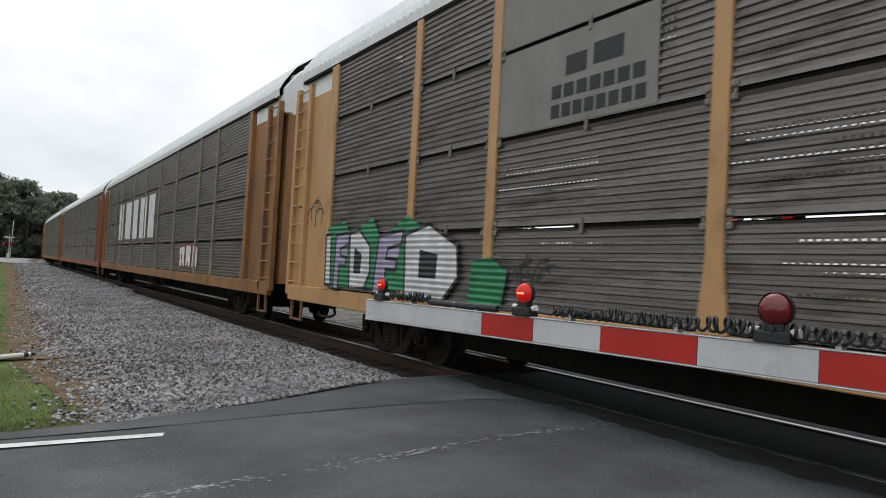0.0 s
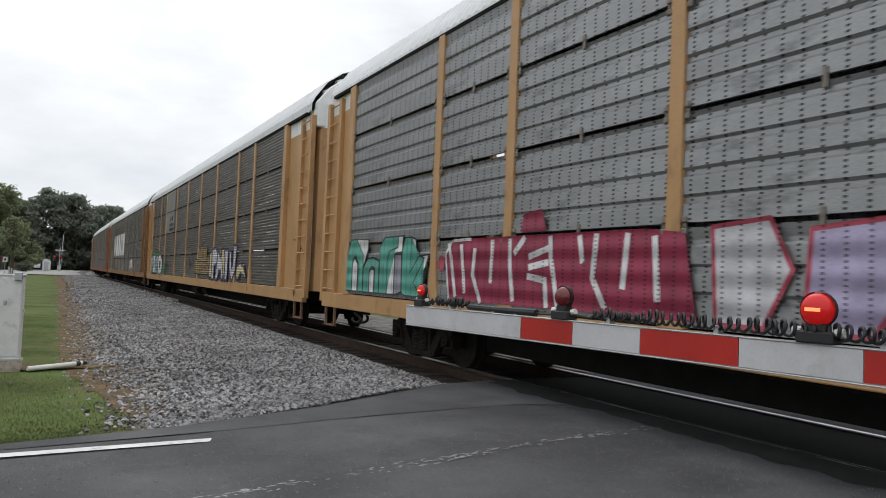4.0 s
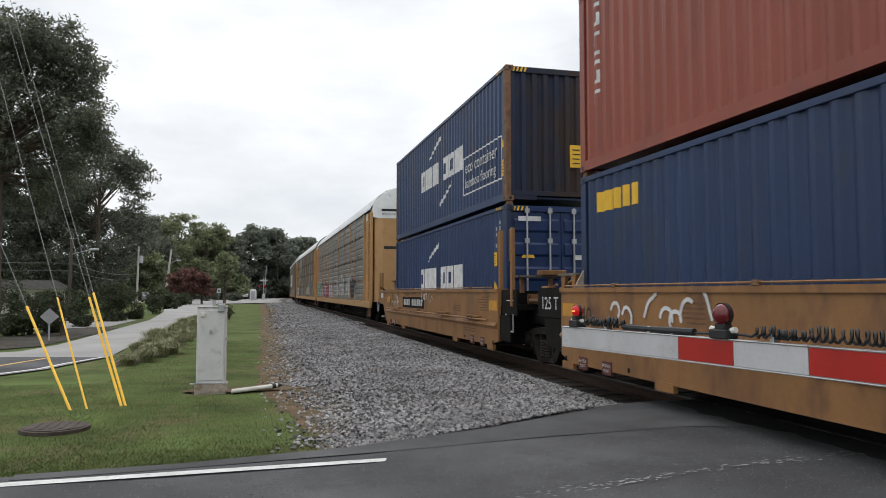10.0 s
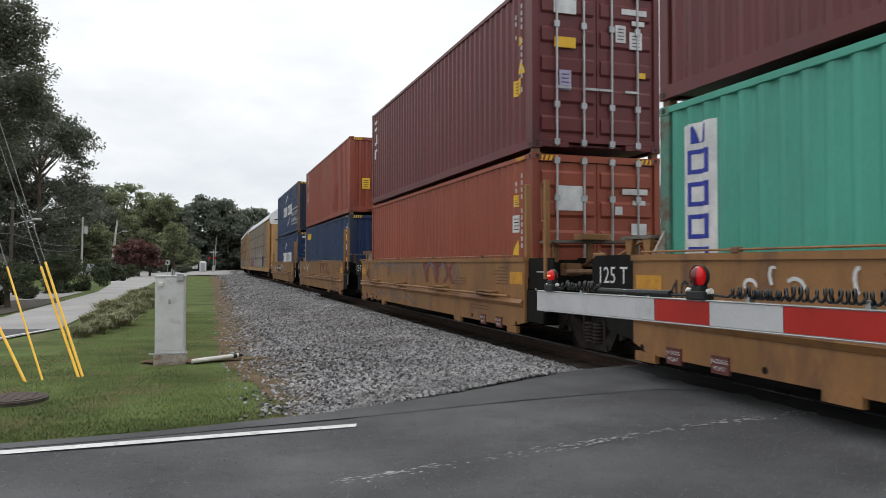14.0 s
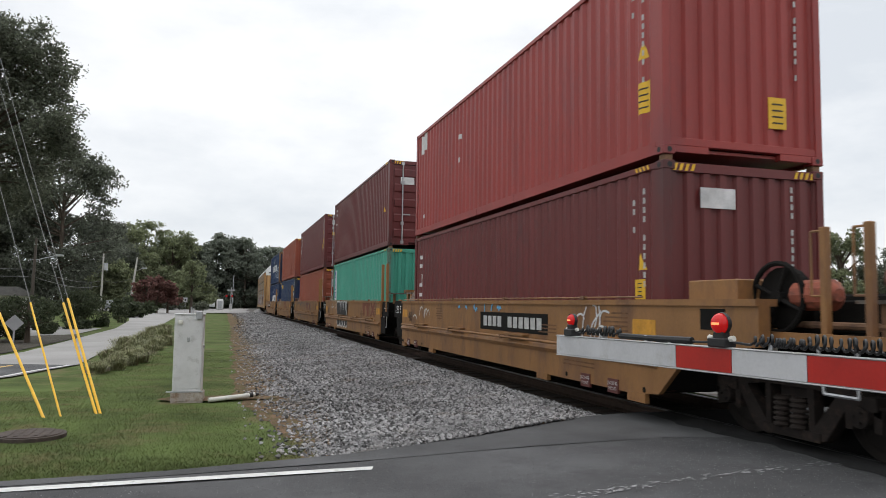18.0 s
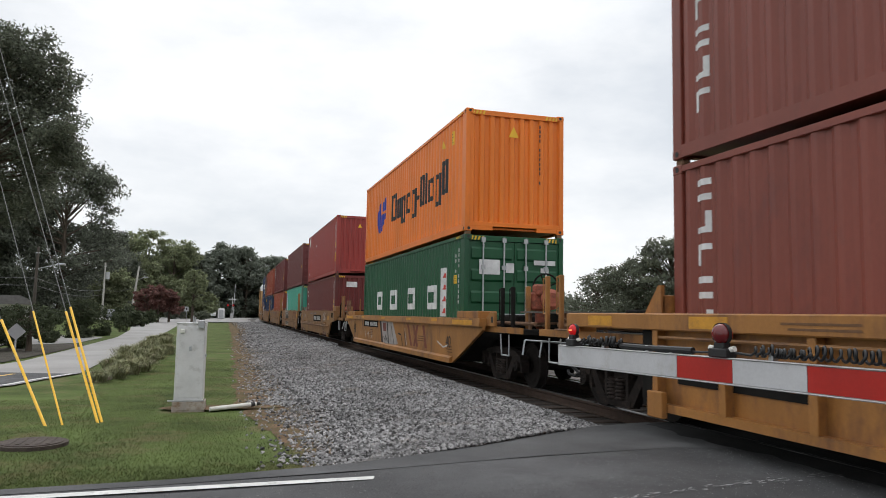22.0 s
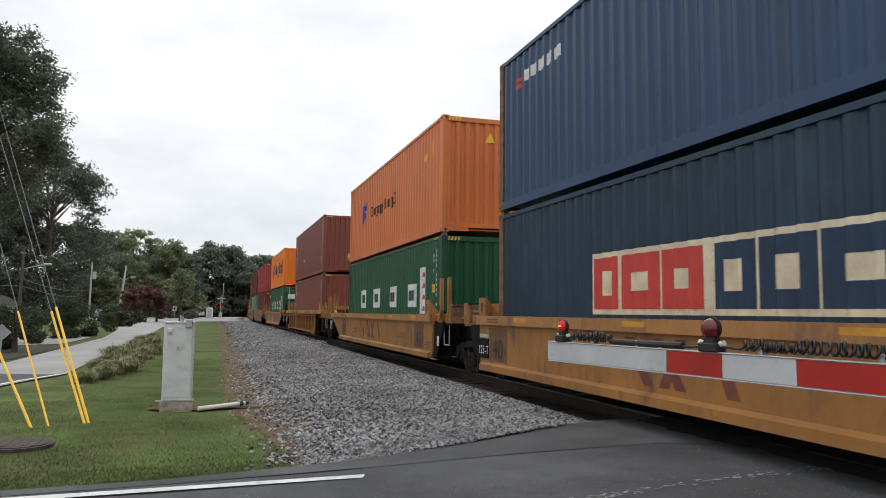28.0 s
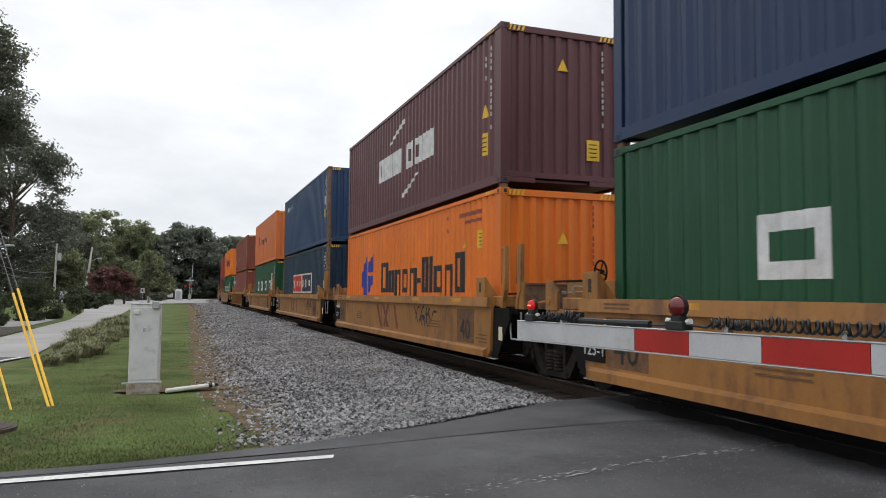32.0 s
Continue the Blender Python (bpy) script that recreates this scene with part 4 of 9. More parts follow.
usual_marks(c, LOW, HC), side_label(c, -5.3, LOW + 1.6, 0.14, 0.30), triangle(c, x=-0.75, z=LOW + 1.75, size=0.3), triangle(c, y=-5.3, z=LOW + 1.1, size=0.2)
for x, z, w in ((-0.72, LOW + 2.52, 0.5), (0.75, LOW + 2.5, 0.5), (0.72, LOW + 1.75, 0.4), (0.4, LOW + 1.72, 0.25)):
    end_label(c, x, z, w, 0.10, "white", False, -6.10)

c = container("brick_container_a", "brick red container with scraped paint", MID[2], UP, HC, (0.270, 0.066, 0.039), stain=(0.19, 0.055, 0.045), amount=0.3)
upright_blocks(c, 5.55, UP + 2.7, 6, 0.2), usual_marks(c, UP, HC, side=False), end_label(c, -0.6, UP + 0.9, 0.3, 0.4), triangle(c, x=0.4, z=UP + 2.2)
bm = bmesh.new()
painted(bm, -3.6, -2.7, UP + 0.3, lambda v: UP + 1.2 + 0.2 * math.sin(v * 20), step=0.06), painted(bm, -2.7, -2.1, UP + 0.3, lambda v: UP + 0.8 + 0.3 * math.sin(v * 15), step=0.06)
part("repainted_patch", bm, M_TAG["maroon"], c, "dull maroon patch")
c = container("navy_container_b", "dark navy container with white bar columns", MID[2], LOW, HC, (0.014, 0.034, 0.095), stain=(0.03, 0.04, 0.06), amount=0.25)
bm = bmesh.new()
slabs(bm, 5.55, LOW + 2.25, [(0.20, 0, 0.3), (0.2, 0, 0.3), (0.2, 0, 0.3), (0.2, 0, 0.3), (0.2, 0, 0.3)], 0.05)
pieces("block", bm, M_TAG["yellow"], c, "yellow blocks")
usual_marks(c, LOW, HC), side_label(c, -5.28, LOW + 1.9, 0.22, 0.26), triangle(c, y=-5.3, z=LOW + 1.12, size=0.28), side_label(c, -5.28, LOW + 1.55, 0.2, 0.22, "white")

c = container("maroon_container_a", "maroon container with barred doors", MID[3], UP, HC, (0.130, 0.029, 0.030), doors=True, stain=(0.075, 0.03, 0.03), amount=0.15)
upright_blocks(c, 5.62, UP + 2.6, 3, 0.3), usual_marks(c, UP, HC, rear_code=False), side_label(c, -5.45, UP + 1.0, 0.3, 0.28), triangle(c, y=-5.6, z=UP + 1.35), side_label(c, -5.55, UP + 1.85, 0.14, 0.14)
for x, z, w, h_, col in ((-0.62, UP + 2.30, 0.42, 0.24, "white"), (-0.62, UP + 1.72, 0.40, 0.18, "yellow"), (0.72, UP + 2.4, 0.5, 0.10, "white"), (0.8, UP + 2.22, 0.25, 0.08, "white"), (0.45, UP + 1.9, 0.2, 0.3, "white"), (0.75, UP + 1.8, 0.25, 0.3, "white"), (-0.62, UP + 1.0, 0.22, 0.34, "lilac"), (0.86, UP + 1.3, 0.16, 0.1, "yellow")):
    end_label(c, x, z, w, h_, col, h_ > 0.25, -6.10)
c = container("rust_container_a", "orange-brown container with barred doors", MID[3], LOW, HC, (0.2675, 0.0634, 0.0334), doors=True, stain=(0.22, 0.06, 0.04), amount=0.2)
usual_marks(c, LOW, HC, rear_code=False), side_label(c, -5.4, LOW + 1.55, 0.3, 0.3, "white"), triangle(c, y=-5.4, z=LOW + 1.15, size=0.28), side_label(c, -5.4, LOW + 2.0, 0.2, 0.2)
for x, z, w, h_, col in ((-0.55, LOW + 1.9, 0.5, 0.42, "white"), (0.72, LOW + 2.2, 0.5, 0.1, "white"), (0.8, LOW + 2.02, 0.25, 0.08, "white"), (0.4, LOW + 1.85, 0.14, 0.14, "white"), (0.8, LOW + 1.5, 0.3, 0.2, "white")):
    end_label(c, x, z, w, h_, col, False, -6.10)

c = container("maroon_container_b", "maroon container with barred doors", MID[4], UP, HC, (0.132, 0.033, 0.033), doors=True, stain=(0.08, 0.03, 0.03), amount=0.2)
upright_blocks(c, 5.5, UP + 2.55, 2, 0.3), usual_marks(c, UP, HC, rear_code=False, side=False), end_label(c, -0.62, UP + 2.05, 0.46, 0.24, "white", False, -6.10), end_label(c, 0.1, UP + 1.55, 0.12, 0.12, "white", False, -6.10), triangle(c, y=-5.3, z=UP + 1.2, size=0.2)
c = container("teal_container_a", "bright teal container with a white banner", MID[4], LOW, HC, (0.065, 0.319, 0.236), stain=(0.07, 0.25, 0.20), amount=0.15,
              post=mat("worn_teal_post", (0.10, 0.22, 0.17), 0.7, stain=(0.13, 0.07, 0.045), amount=0.5))
side_label(c, 5.40, LOW + 0.35, 0.56, 2.22, "white", False)
bm = bmesh.new()
for k in range(5):
    z = LOW + 2.0 - k * 0.36
    for y0, y1, a, b in ((5.22, 5.29, 0, 0.27), (5.51, 5.58, 0, 0.27), (5.22, 5.58, 0.22, 0.27), (5.22, 5.58, 0, 0.05)):
        if not (k == 3 and y0 > 5.4 and y1 - y0 < 0.1) and not (k == 4 and a == 0 and b < 0.1):
            painted(bm, y0, y1, z + a, z + b, lift=0.007)
painted(bm, 5.28, 5.52, LOW + 2.34, lambda v: LOW + 2.44 + 0.1 * math.sin(v * 30), lift=0.007, step=0.03)
pieces("block", bm, M_TAG["navy"], c, "blue blocks")
usual_marks(c, LOW, HC, side=False), triangle(c, x=0.6, z=LOW + 1.8)

c = container("red_container_a", "faded red container with yellow stickers", MID[5], UP, HC, (0.304, 0.046, 0.040), stain=(0.24, 0.05, 0.05), amount=0.3)
bm = bmesh.new()
painted(bm, 5.36, 5.62, lambda v: UP + 2.22, lambda v: UP + 2.72, step=0.05), painted(bm, 5.12, 5.30, UP + 2.30, UP + 2.78)
painted(bm, 5.2, 5.4, UP + 0.42, UP + 0.52), painted(bm, 2.1, 2.25, UP + 1.95, UP + 2.06), painted(bm, 2.15, 2.25, UP + 1.4, UP + 1.52)
part("paint_marks", bm, M_TAG["white"], c, "white painted marks")
usual_marks(c, UP, HC), end_label(c, 0.52, UP + 0.45, 0.28, 0.42), triangle(c, x=-0.1, z=UP + 2.28, size=0.2), side_label(c, -5.62, UP + 0.62, 0.30, 0.42), triangle(c, y=-5.62, z=UP + 1.35)
c = container("maroon_container_c", "dark maroon container with white marks", MID[5], LOW, HC, (0.132, 0.026, 0.025), stain=(0.09, 0.03, 0.03), amount=0.2)
upright_blocks(c, 5.52, LOW + 2.35, 3, 0.34)
end_label(c, -0.42, LOW + 2.28, 0.52, 0.26, "white", False), end_code(c, 0.72, LOW + 2.62, 12)
usual_marks(c, LOW, HC, rear_code=False), triangle(c, y=-5.55, z=LOW + 1.5), side_label(c, -5.5, LOW + 1.12, 0.26, 0.26)

c = container("orange_container_a", "bright orange container with a blue crest", MID[6], UP, HC, (0.7524, 0.1881, 0.0198), stain=(0.62, 0.17, 0.03), amount=0.12)
crest_mark(c, 4.00, 1.44, UP + 0.91, 1.18, 1.66, -4.64, UP + 1.10, 0.86)
triangle(c, y=-4.2, z=UP + 2.28), side_label(c, -5.0, UP + 2.2, 0.18, 0.34), triangle(c, x=-0.05, z=UP + 2.25, size=0.26), end_code(c, 0.62, UP + 2.6, 13, material="black")
c = container("green_container_a", "dark green container with white blocks and a banner", MID[6], LOW, HC, (0.0093, 0.0739, 0.0298), doors=True, stain=(0.02, 0.075, 0.04), amount=0.2)
four_blocks(c, LOW + 1.15)
side_label(c, -4.41, LOW + 0.97, 0.44, 1.20, "white", False)
bm = bmesh.new()
for k in range(4):
    painted(bm, -4.55, -4.27, LOW + 1.05 + 0.29 * k, lambda v, k=k: LOW + 1.13 + 0.29 * k + 0.05 * math.sin(v * 40), lift=0.007, step=0.03)
pieces("bar", bm, M_TAG["crimson"], c, "red bars")
usual_marks(c, LOW, HC, rear_code=False), side_label(c, -5.35, LOW + 1.75, 0.14, 0.2), end_label(c, -0.62, LOW + 1.95, 0.50, 0.34, "white", False, -6.10), end_label(c, 0.0 - 0.12, LOW + 2.0, 0.2, 0.22, "white", False, -6.10)
for x, z, w in ((0.62, LOW + 2.2, 0.28), (0.92, LOW + 2.2, 0.2), (0.75, LOW + 2.02, 0.2), (0.6, LOW + 1.4, 0.12), (0.6, LOW + 1.2, 0.12), (0.75, LOW + 1.3, 0.1)):
    end_label(c, x, z, w, 0.11, "white", False, -6.10)

for base, nm in ((UP, "oxide_container_a"), (LOW, "oxide_container_b")):
    c = container(nm, "oxide red container with upright white blocks", MID[7], base, HC, (0.205, 0.054, 0.037), stain=(0.14, 0.042, 0.034), amount=0.15)
    upright_blocks(c, 5.55, base + 2.62, 6, 0.25), usual_marks(c, base, HC, n=14)
    if base == UP:
        bm = bmesh.new()
        painted(bm, 1.55, 1.75, lambda v: base + 0.98, lambda v: base + 1.14 + 0.06 * math.sin(v * 30), step=0.04)
        part("bird_lime", bm, M_TAG["white"], c, "white splash")
        side_label(c, -5.4, base + 0.55, 0.22, 0.3), triangle(c, y=-5.45, z=base + 1.3), end_label(c, 0.1, base + 0.66, 0.2, 0.3), triangle(c, x=0.75, z=base + 0.6, size=0.2), side_label(c, -5.45, base + 2.0, 0.16, 0.16)
    else:
        side_label(c, -5.45, base + 1.5, 0.14, 0.2), side_label(c, -5.45, base + 1.9, 0.16, 0.26, "white")

c = container("orange_container_b", "sun-faded orange container with a small crest", MID[8], UP, HC, (0.608, 0.163, 0.042), stain=(0.55, 0.17, 0.06), amount=0.22)
crest_mark(c, 3.84, 0.85, UP + 1.27, 0.71, 2.29, -1.32, UP + 1.36, 0.34)
triangle(c, y=-4.55, z=UP + 2.0), side_label(c, -5.2, UP + 2.1, 0.2, 0.32), triangle(c, x=-0.0, z=UP + 2.25, size=0.26), end_code(c, 0.62, UP + 2.6, 13, material="black")
c = container("green_container_b", "dark green container with white blocks and a banner", MID[8], LOW, HC, (0.0093, 0.0714, 0.0281), stain=(0.02, 0.07, 0.04), amount=0.2)
four_blocks(c, LOW + 1.15)
side_label(c, -4.41, LOW + 0.97, 0.44, 1.20, "white", False)
bm = bmesh.new()
for k in range(4):
    painted(bm, -4.55, -4.27, LOW + 1.05 + 0.29 * k, lambda v, k=k: LOW + 1.13 + 0.29 * k + 0.05 * math.sin(v * 40), lift=0.007, step=0.03)
pieces("bar", bm, M_TAG["crimson"], c, "red bars")
usual_marks(c, LOW, HC, n=12), side_label(c, -5.35, LOW + 1.5, 0.14, 0.2)

c = container("steel_blue_container", "steel blue container with rusty corner posts", MID[9], UP, HC, (0.019, 0.052, 0.122), stain=(0.035, 0.06, 0.10), amount=0.3, post=M_TAN_STEP)
bm = bmesh.new()
slabs(bm, 4.95, UP + 2.22, [(0.22, 0, 0.2), (0.24, 0, 0.2), (0.24, 0, 0.2), (0.22, 0, 0.2), (0.26, 0, 0.2)], 0.06)
pieces("block", bm, M_TAG["white"], c, "white block")
bm = bmesh.new()
slabs(bm, 5.4, UP + 2.16, [(0.32, 0, 0.08), ], 0.05), slabs(bm, 5.36, UP + 2.28, [(0.30, 0, 0.07), ], 0.05)
part("stripes", bm, M_TAG["crimson"], c, "red stripes")
usual_marks(c, UP, HC, rear_code=True), triangle(c, x=0.2, z=UP + 0.55, size=0.26), side_label(c, -5.4, UP + 1.0, 0.16, 0.3), side_label(c, -5.4, UP + 1.5, 0.14, 0.3, "white")
c = container("ink_blue_container", "ink blue container with a large cream board", MID[9], LOW, HC, (0.0075, 0.028, 0.054), stain=(0.02, 0.05, 0.08), amount=0.25, post=M_TAN_STEP)
side_label(c, 0.0, LOW + 1.0, 5.18, 0.86, "cream", False)
for k, (y, w, col) in enumerate(((2.48, 0.62, "crimson"), (1.80, 0.92, "crimson"), (0.82, 0.76, "crimson"), (-0.12, 0.66, "ink"), (-0.84, 0.72, "ink"), (-1.62, 0.90, "ink"))):
    bm = bmesh.new()
    za, zb = LOW + 1.07, LOW + 1.79
    if k in (0, 3, 4):
        ring(bm, y - w, y, za, zb, 0.19)
    else:
        ring(bm, y - w, y, za, zb, 0.24)
    bmesh.ops.translate(bm, verts=bm.verts, vec=(-0.004, 0, 0))
    part("block", bm, M_TAG[col], c, "plain block")
usual_marks(c, LOW, HC), side_label(c, -5.4, LOW + 1.2, 0.16, 0.3)

c = container("plum_container", "plum brown container with a white swoosh", MID[10], UP, HC, (0.106, 0.035, 0.040), stain=(0.085, 0.035, 0.035), amount=0.15)
swoosh_mark(c, 2.27, UP + 1.14)
usual_marks(c, UP, HC), triangle(c, x=0.0, z=UP + 2.1), end_label(c, 0.62, UP + 0.5, 0.26, 0.38), side_label(c, -5.3, UP + 0.6, 0.26, 0.42), triangle(c, y=-5.35, z=UP + 1.3, size=0.24)
c = container("orange_container_c", "vivid orange container with a large crest", MID[10], LOW, HC, (0.7339, 0.1712, 0.0147), stain=(0.62, 0.16, 0.02), amount=0.1)
crest_mark(c, 4.20, 1.46, LOW + 0.86, 1.26, 1.88, -4.32, LOW + 1.03, 0.80)
triangle(c, y=-4.35, z=LOW + 1.9), side_label(c, -5.15, LOW + 1.85, 0.24, 0.34), triangle(c, x=0.0, z=LOW + 1.9), end_code(c, 0.62, LOW + 2.62, 12, material="maroon")
bm = bmesh.new()
code_column(bm, -3.4, LOW + 2.6, 3, 0.09), painted(bm, -5.2, -4.0, LOW + 2.5, LOW + 2.58), painted(bm, -5.2, -4.3, LOW + 2.36, LOW + 2.42)
pieces("bar", bm, M_TAG["maroon"], c, "faded red bars")

c = container("navy_container_c", "navy blue container above a green one", MID[11], UP, HC, (0.0112, 0.0315, 0.0855), stain=(0.02, 0.035, 0.08), amount=0.25)
usual_marks(c, UP, HC)
c = container("green_container_c", "dark green container with white blocks", MID[11], LOW, HC, (0.0079, 0.0626, 0.0252), stain=(0.02, 0.075, 0.04), amount=0.2)
four_blocks(c, LOW + 1.15)

# --- autoracks ---
def slot_mask(n, l):
    """Rows of small punched slots in a sheet, as a mask."""
    tc, sep = n.new("ShaderNodeTexCoord"), n.new("ShaderNodeSeparateXYZ")
    l.new(tc.outputs["Object"], sep.inputs[0])

    def band(out, period, share):
        k = n.new("ShaderNodeMath")
        k.operation = "MULTIPLY_ADD"
        k.inputs[1].default_value, k.inputs[2].default_value = 1 / period, 50
        l.new(out, k.inputs[0])
        f, c = n.new("ShaderNodeMath"), n.new("ShaderNodeMath")
        f.operation, c.operation = "FRACT", "LESS_THAN"
        c.inputs[1].default_value = share
        l.new(k.outputs[0], f.inputs[0]), l.new(f.outputs[0], c.inputs[0])
        return c.outputs[0]

    both = n.new("ShaderNodeMath")
    both.operation = "MULTIPLY"
    l.new(band(sep.outputs["Y"], 0.175, 0.17), both.inputs[0]), l.new(band(sep.outputs["Z"], 0.042, 0.42), both.inputs[1])
    return both.outputs[0], sep.outputs["Z"]


def darkened(n, l, b, mask, color):
    """Lays a dark colour over the base colour where the mask is one."""
    mx = n.new("ShaderNodeMix")
    mx.data_type = "RGBA"
    mx.inputs[7].default_value = (*color, 1)
    old = b.inputs["Base Color"].links[0].from_socket
    l.new(mask, mx.inputs[0]), l.new(old, mx.inputs[6]), l.new(mx.outputs[2], b.inputs["Base Color"])


def perforated(name, color):
    """Galvanised sheet punched with rows of small slots."""
    m = mat(name, color, 0.38, 0.6, var=0.18, scale=1.0, fine=30, stain=tuple(0.55 * c for c in color), amount=0.28, stretch=(1, 0.6, 2))
    n, l = m.node_tree.nodes, m.node_tree.links
    darkened(n, l, n["Principled BSDF"], slot_mask(n, l)[0], (0.02, 0.02, 0.02))
    return m


SPRAY = {"white": (0.58, 0.58, 0.58), "silver": (0.46, 0.45, 0.47), "black": (0.018, 0.018, 0.02), "green": (0.02, 0.20, 0.08), "teal": (0.075, 0.30, 0.235), "wine": (0.24, 0.022, 0.055),
         "lilac": (0.33, 0.29, 0.42), "gold": (0.25, 0.15, 0.04), "blue": (0.10, 0.30, 0.52), "slate": (0.115, 0.135, 0.165), "cream": (0.52, 0.44, 0.20), "purple": (0.045, 0.03, 0.085), "rose": (0.34, 0.05, 0.08), "grey": (0.26, 0.25, 0.29), "maroon": (0.17, 0.045, 0.032), "steel": (0.33, 0.30, 0.28)}
SPRAYED = {}


def sprayed(color, punched):
    """Spray paint on a side sheet: the ribs below show through it, and its punched slots; None: on plain plate."""
    if punched is None:
        if (color, None) not in SPRAYED:
            SPRAYED[(color, None)] = mat(color + "_spray_on_plate", SPRAY[color], 0.6, var=0.3, scale=3, stain=tuple(0.5 * q + 0.5 * w for q, w in zip(SPRAY[color], (0.2, 0.1, 0.045))), amount=0.3)
        return SPRAYED[(color, None)]
    if (color, punched) not in SPRAYED:
        m = mat(color + ("_spray_on_punched_sheet" if punched else "_spray_on_ribs"), SPRAY[color], 0.55, var=0.25, scale=3, bump=0)
        n, l = m.node_tree.nodes, m.node_tree.links
        b = n["Principled BSDF"]
        mask, z = slot_mask(n, l)
        k, s, up, bp = n.new("ShaderNodeMath"), n.new("ShaderNodeMath"), n.new("ShaderNodeMath"), n.new("ShaderNodeBump")
        k.operation, s.operation, up.operation = "MULTIPLY", "SINE", "GREATER_THAN"
        k.inputs[1].default_value = math.tau / (0.235 if punched else 0.076)
        l.new(z, k.inputs[0]), l.new(k.outputs[0], s.inputs[0])
        bp.inputs["Strength"].default_value, bp.inputs["Distance"].default_value = 0.4 if punched else 0.6, 0.03 if punched else 0.014
        l.new(s.outputs[0], bp.inputs["Height"]), l.new(bp.outputs["Normal"], b.inputs["Normal"])
        if punched:
            darkened(n, l, b, mask, tuple(0.25 * c for c in SPRAY[color]))
        else:
            up.inputs[1].default_value = 0.80
            l.new(s.outputs[0], up.inputs[0])
            darkened(n, l, b, up.outputs[0], tuple(0.6 * c for c in SPRAY[color]))
        SPRAYED[(color, punched)] = m
    return SPRAYED[(color, punched)]


M_PERF = perforated("punched_side_panel", (0.29, 0.295, 0.30))
BANDS = ((1.0, 1.86), (1.905, 2.87), (2.915, 3.86), (3.905, 4.82))
WALL = -1.54
PANELS = {}


def rack_panel(width, band, fine, material, slots=-1):
    """One ribbed sheet of an autorack's side, about its own middle."""
    key = (round(width, 2), band, material.name, slots)
    if key not in PANELS:
        z0, z1 = BANDS[band]
        bm = bmesh.new()
        h, prof = z1 - z0, []
        pitch, deep = (0.076, 0.021) if fine else (0.235, 0.024)
        n = int(h / pitch)
        for k in range(n):
            z = -h / 2 + (h - n * pitch) / 2 + k * pitch
            prof += [(0, z), (0, z + pitch * (0.35 if fine else 0.62)), (deep, z + pitch * (0.5 if fine else 0.72)), (deep, z + pitch * (0.85 if fine else 0.88))]
        prof = [(0, -h / 2)] + prof + [(0, h / 2)]
        a, b = [bm.verts.new((x, -width / 2, z)) for x, z in prof], [bm.verts.new((x, width / 2, z)) for x, z in prof]
        rnd = random.Random(slots)
        first = rnd.randrange(1, max(2, n - 6))
        open_rows = {4 * (first + q) + 1 for q in ((0, 1, 2, 3, 4, 5) if slots % 3 else (0, 2, 3, 5, 8, 9)) if first + q < n} if slots >= 0 else set()
        begin = -width / 2 + width * rnd.uniform(0.02, 0.45)
        for k in range(len(prof) - 1):
            if k not in open_rows:
                bm.faces.new((a[k], b[k], b[k + 1], a[k + 1]))
                continue
            # a row of punched slots, open to the light
            (x0, z0_), (x1, z1_) = prof[k], prof[k + 1]
            y, end = -width / 2, begin + width * rnd.uniform(0.2, 0.7)
            while y < width / 2 - 1e-4:
                inside = begin <= y < end
                step = min(0.042 if inside else (begin - y if y < begin else width), width / 2 - y)
                bm.faces.new([bm.verts.new(v) for v in ((x0, y, z0_), (x0, y + step, z0_), (x1, y + step, z1_), (x1, y, z1_))])
                y += step + (0.020 if inside else 1e-6)
        if slots < 0:
            box(bm, 0.03, 0.04, -width / 2, width / 2, -h / 2, h / 2)
        PANELS[key] = meshed("side_panel", bm, material)
    return PANELS[key]


def rack_roof(length, lift):
    arch = [(x, z + (lift if z > 4.88 else 0)) for x, z in [(-1.54, 4.84), (-1.54, 4.90), (-1.46, 5.06), (-1.20, 5.42), (-0.85, 5.68), (-0.42, 5.82), (0, 5.87), (0.42, 5.82), (0.85, 5.68), (1.20, 5.42), (1.46, 5.06), (1.54, 4.90), (1.54, 4.84)]]
    bm = bmesh.new()
    rows, y, up = [], -length / 2 + 0.25, 0
    while y < length / 2 - 0.25:
        off = 0.022 if up % 4 in (1, 2) else 0.0
        rows.append([bm.verts.new((x * (1 + off * 0.4), y, z + off)) for x, z in arch])
        y += 0.055 if up % 2 else 0.045
        up += 1
    for r0, r1 in zip(rows, rows[1:]):
        for k in range(len(arch) - 1):
            bm.faces.new((r0[k], r1[k], r1[k + 1], r0[k + 1]))
    return meshed("roof", bm, M_ROOFPANEL)


ROOFS = {}
bm = bmesh.new()
prism(bm, [(-0.085, 1.55), (-0.085, 4.84), (0.085, 4.84), (0.085, 1.55), (0.15, 1.02), (0.15, 0.97), (-0.15, 0.97), (-0.15, 1.02)], "x", WALL - 0.024, WALL + 0.05)
POST = meshed("post", bm, M_TAN, 0.008)
bm = bmesh.new()
prism(bm, [(-0.085, 1.55), (-0.085, 4.84), (0.085, 4.84), (0.085, 1.55), (0.15, 1.02), (0.15, 0.97), (-0.15, 0.97), (-0.15, 1.02)], "x", WALL - 0.022, WALL + 0.05)
POST_DULL = meshed("post", bm, mat("sooty_post_paint", (0.20, 0.17, 0.13), 0.7, var=0.2), 0.008)
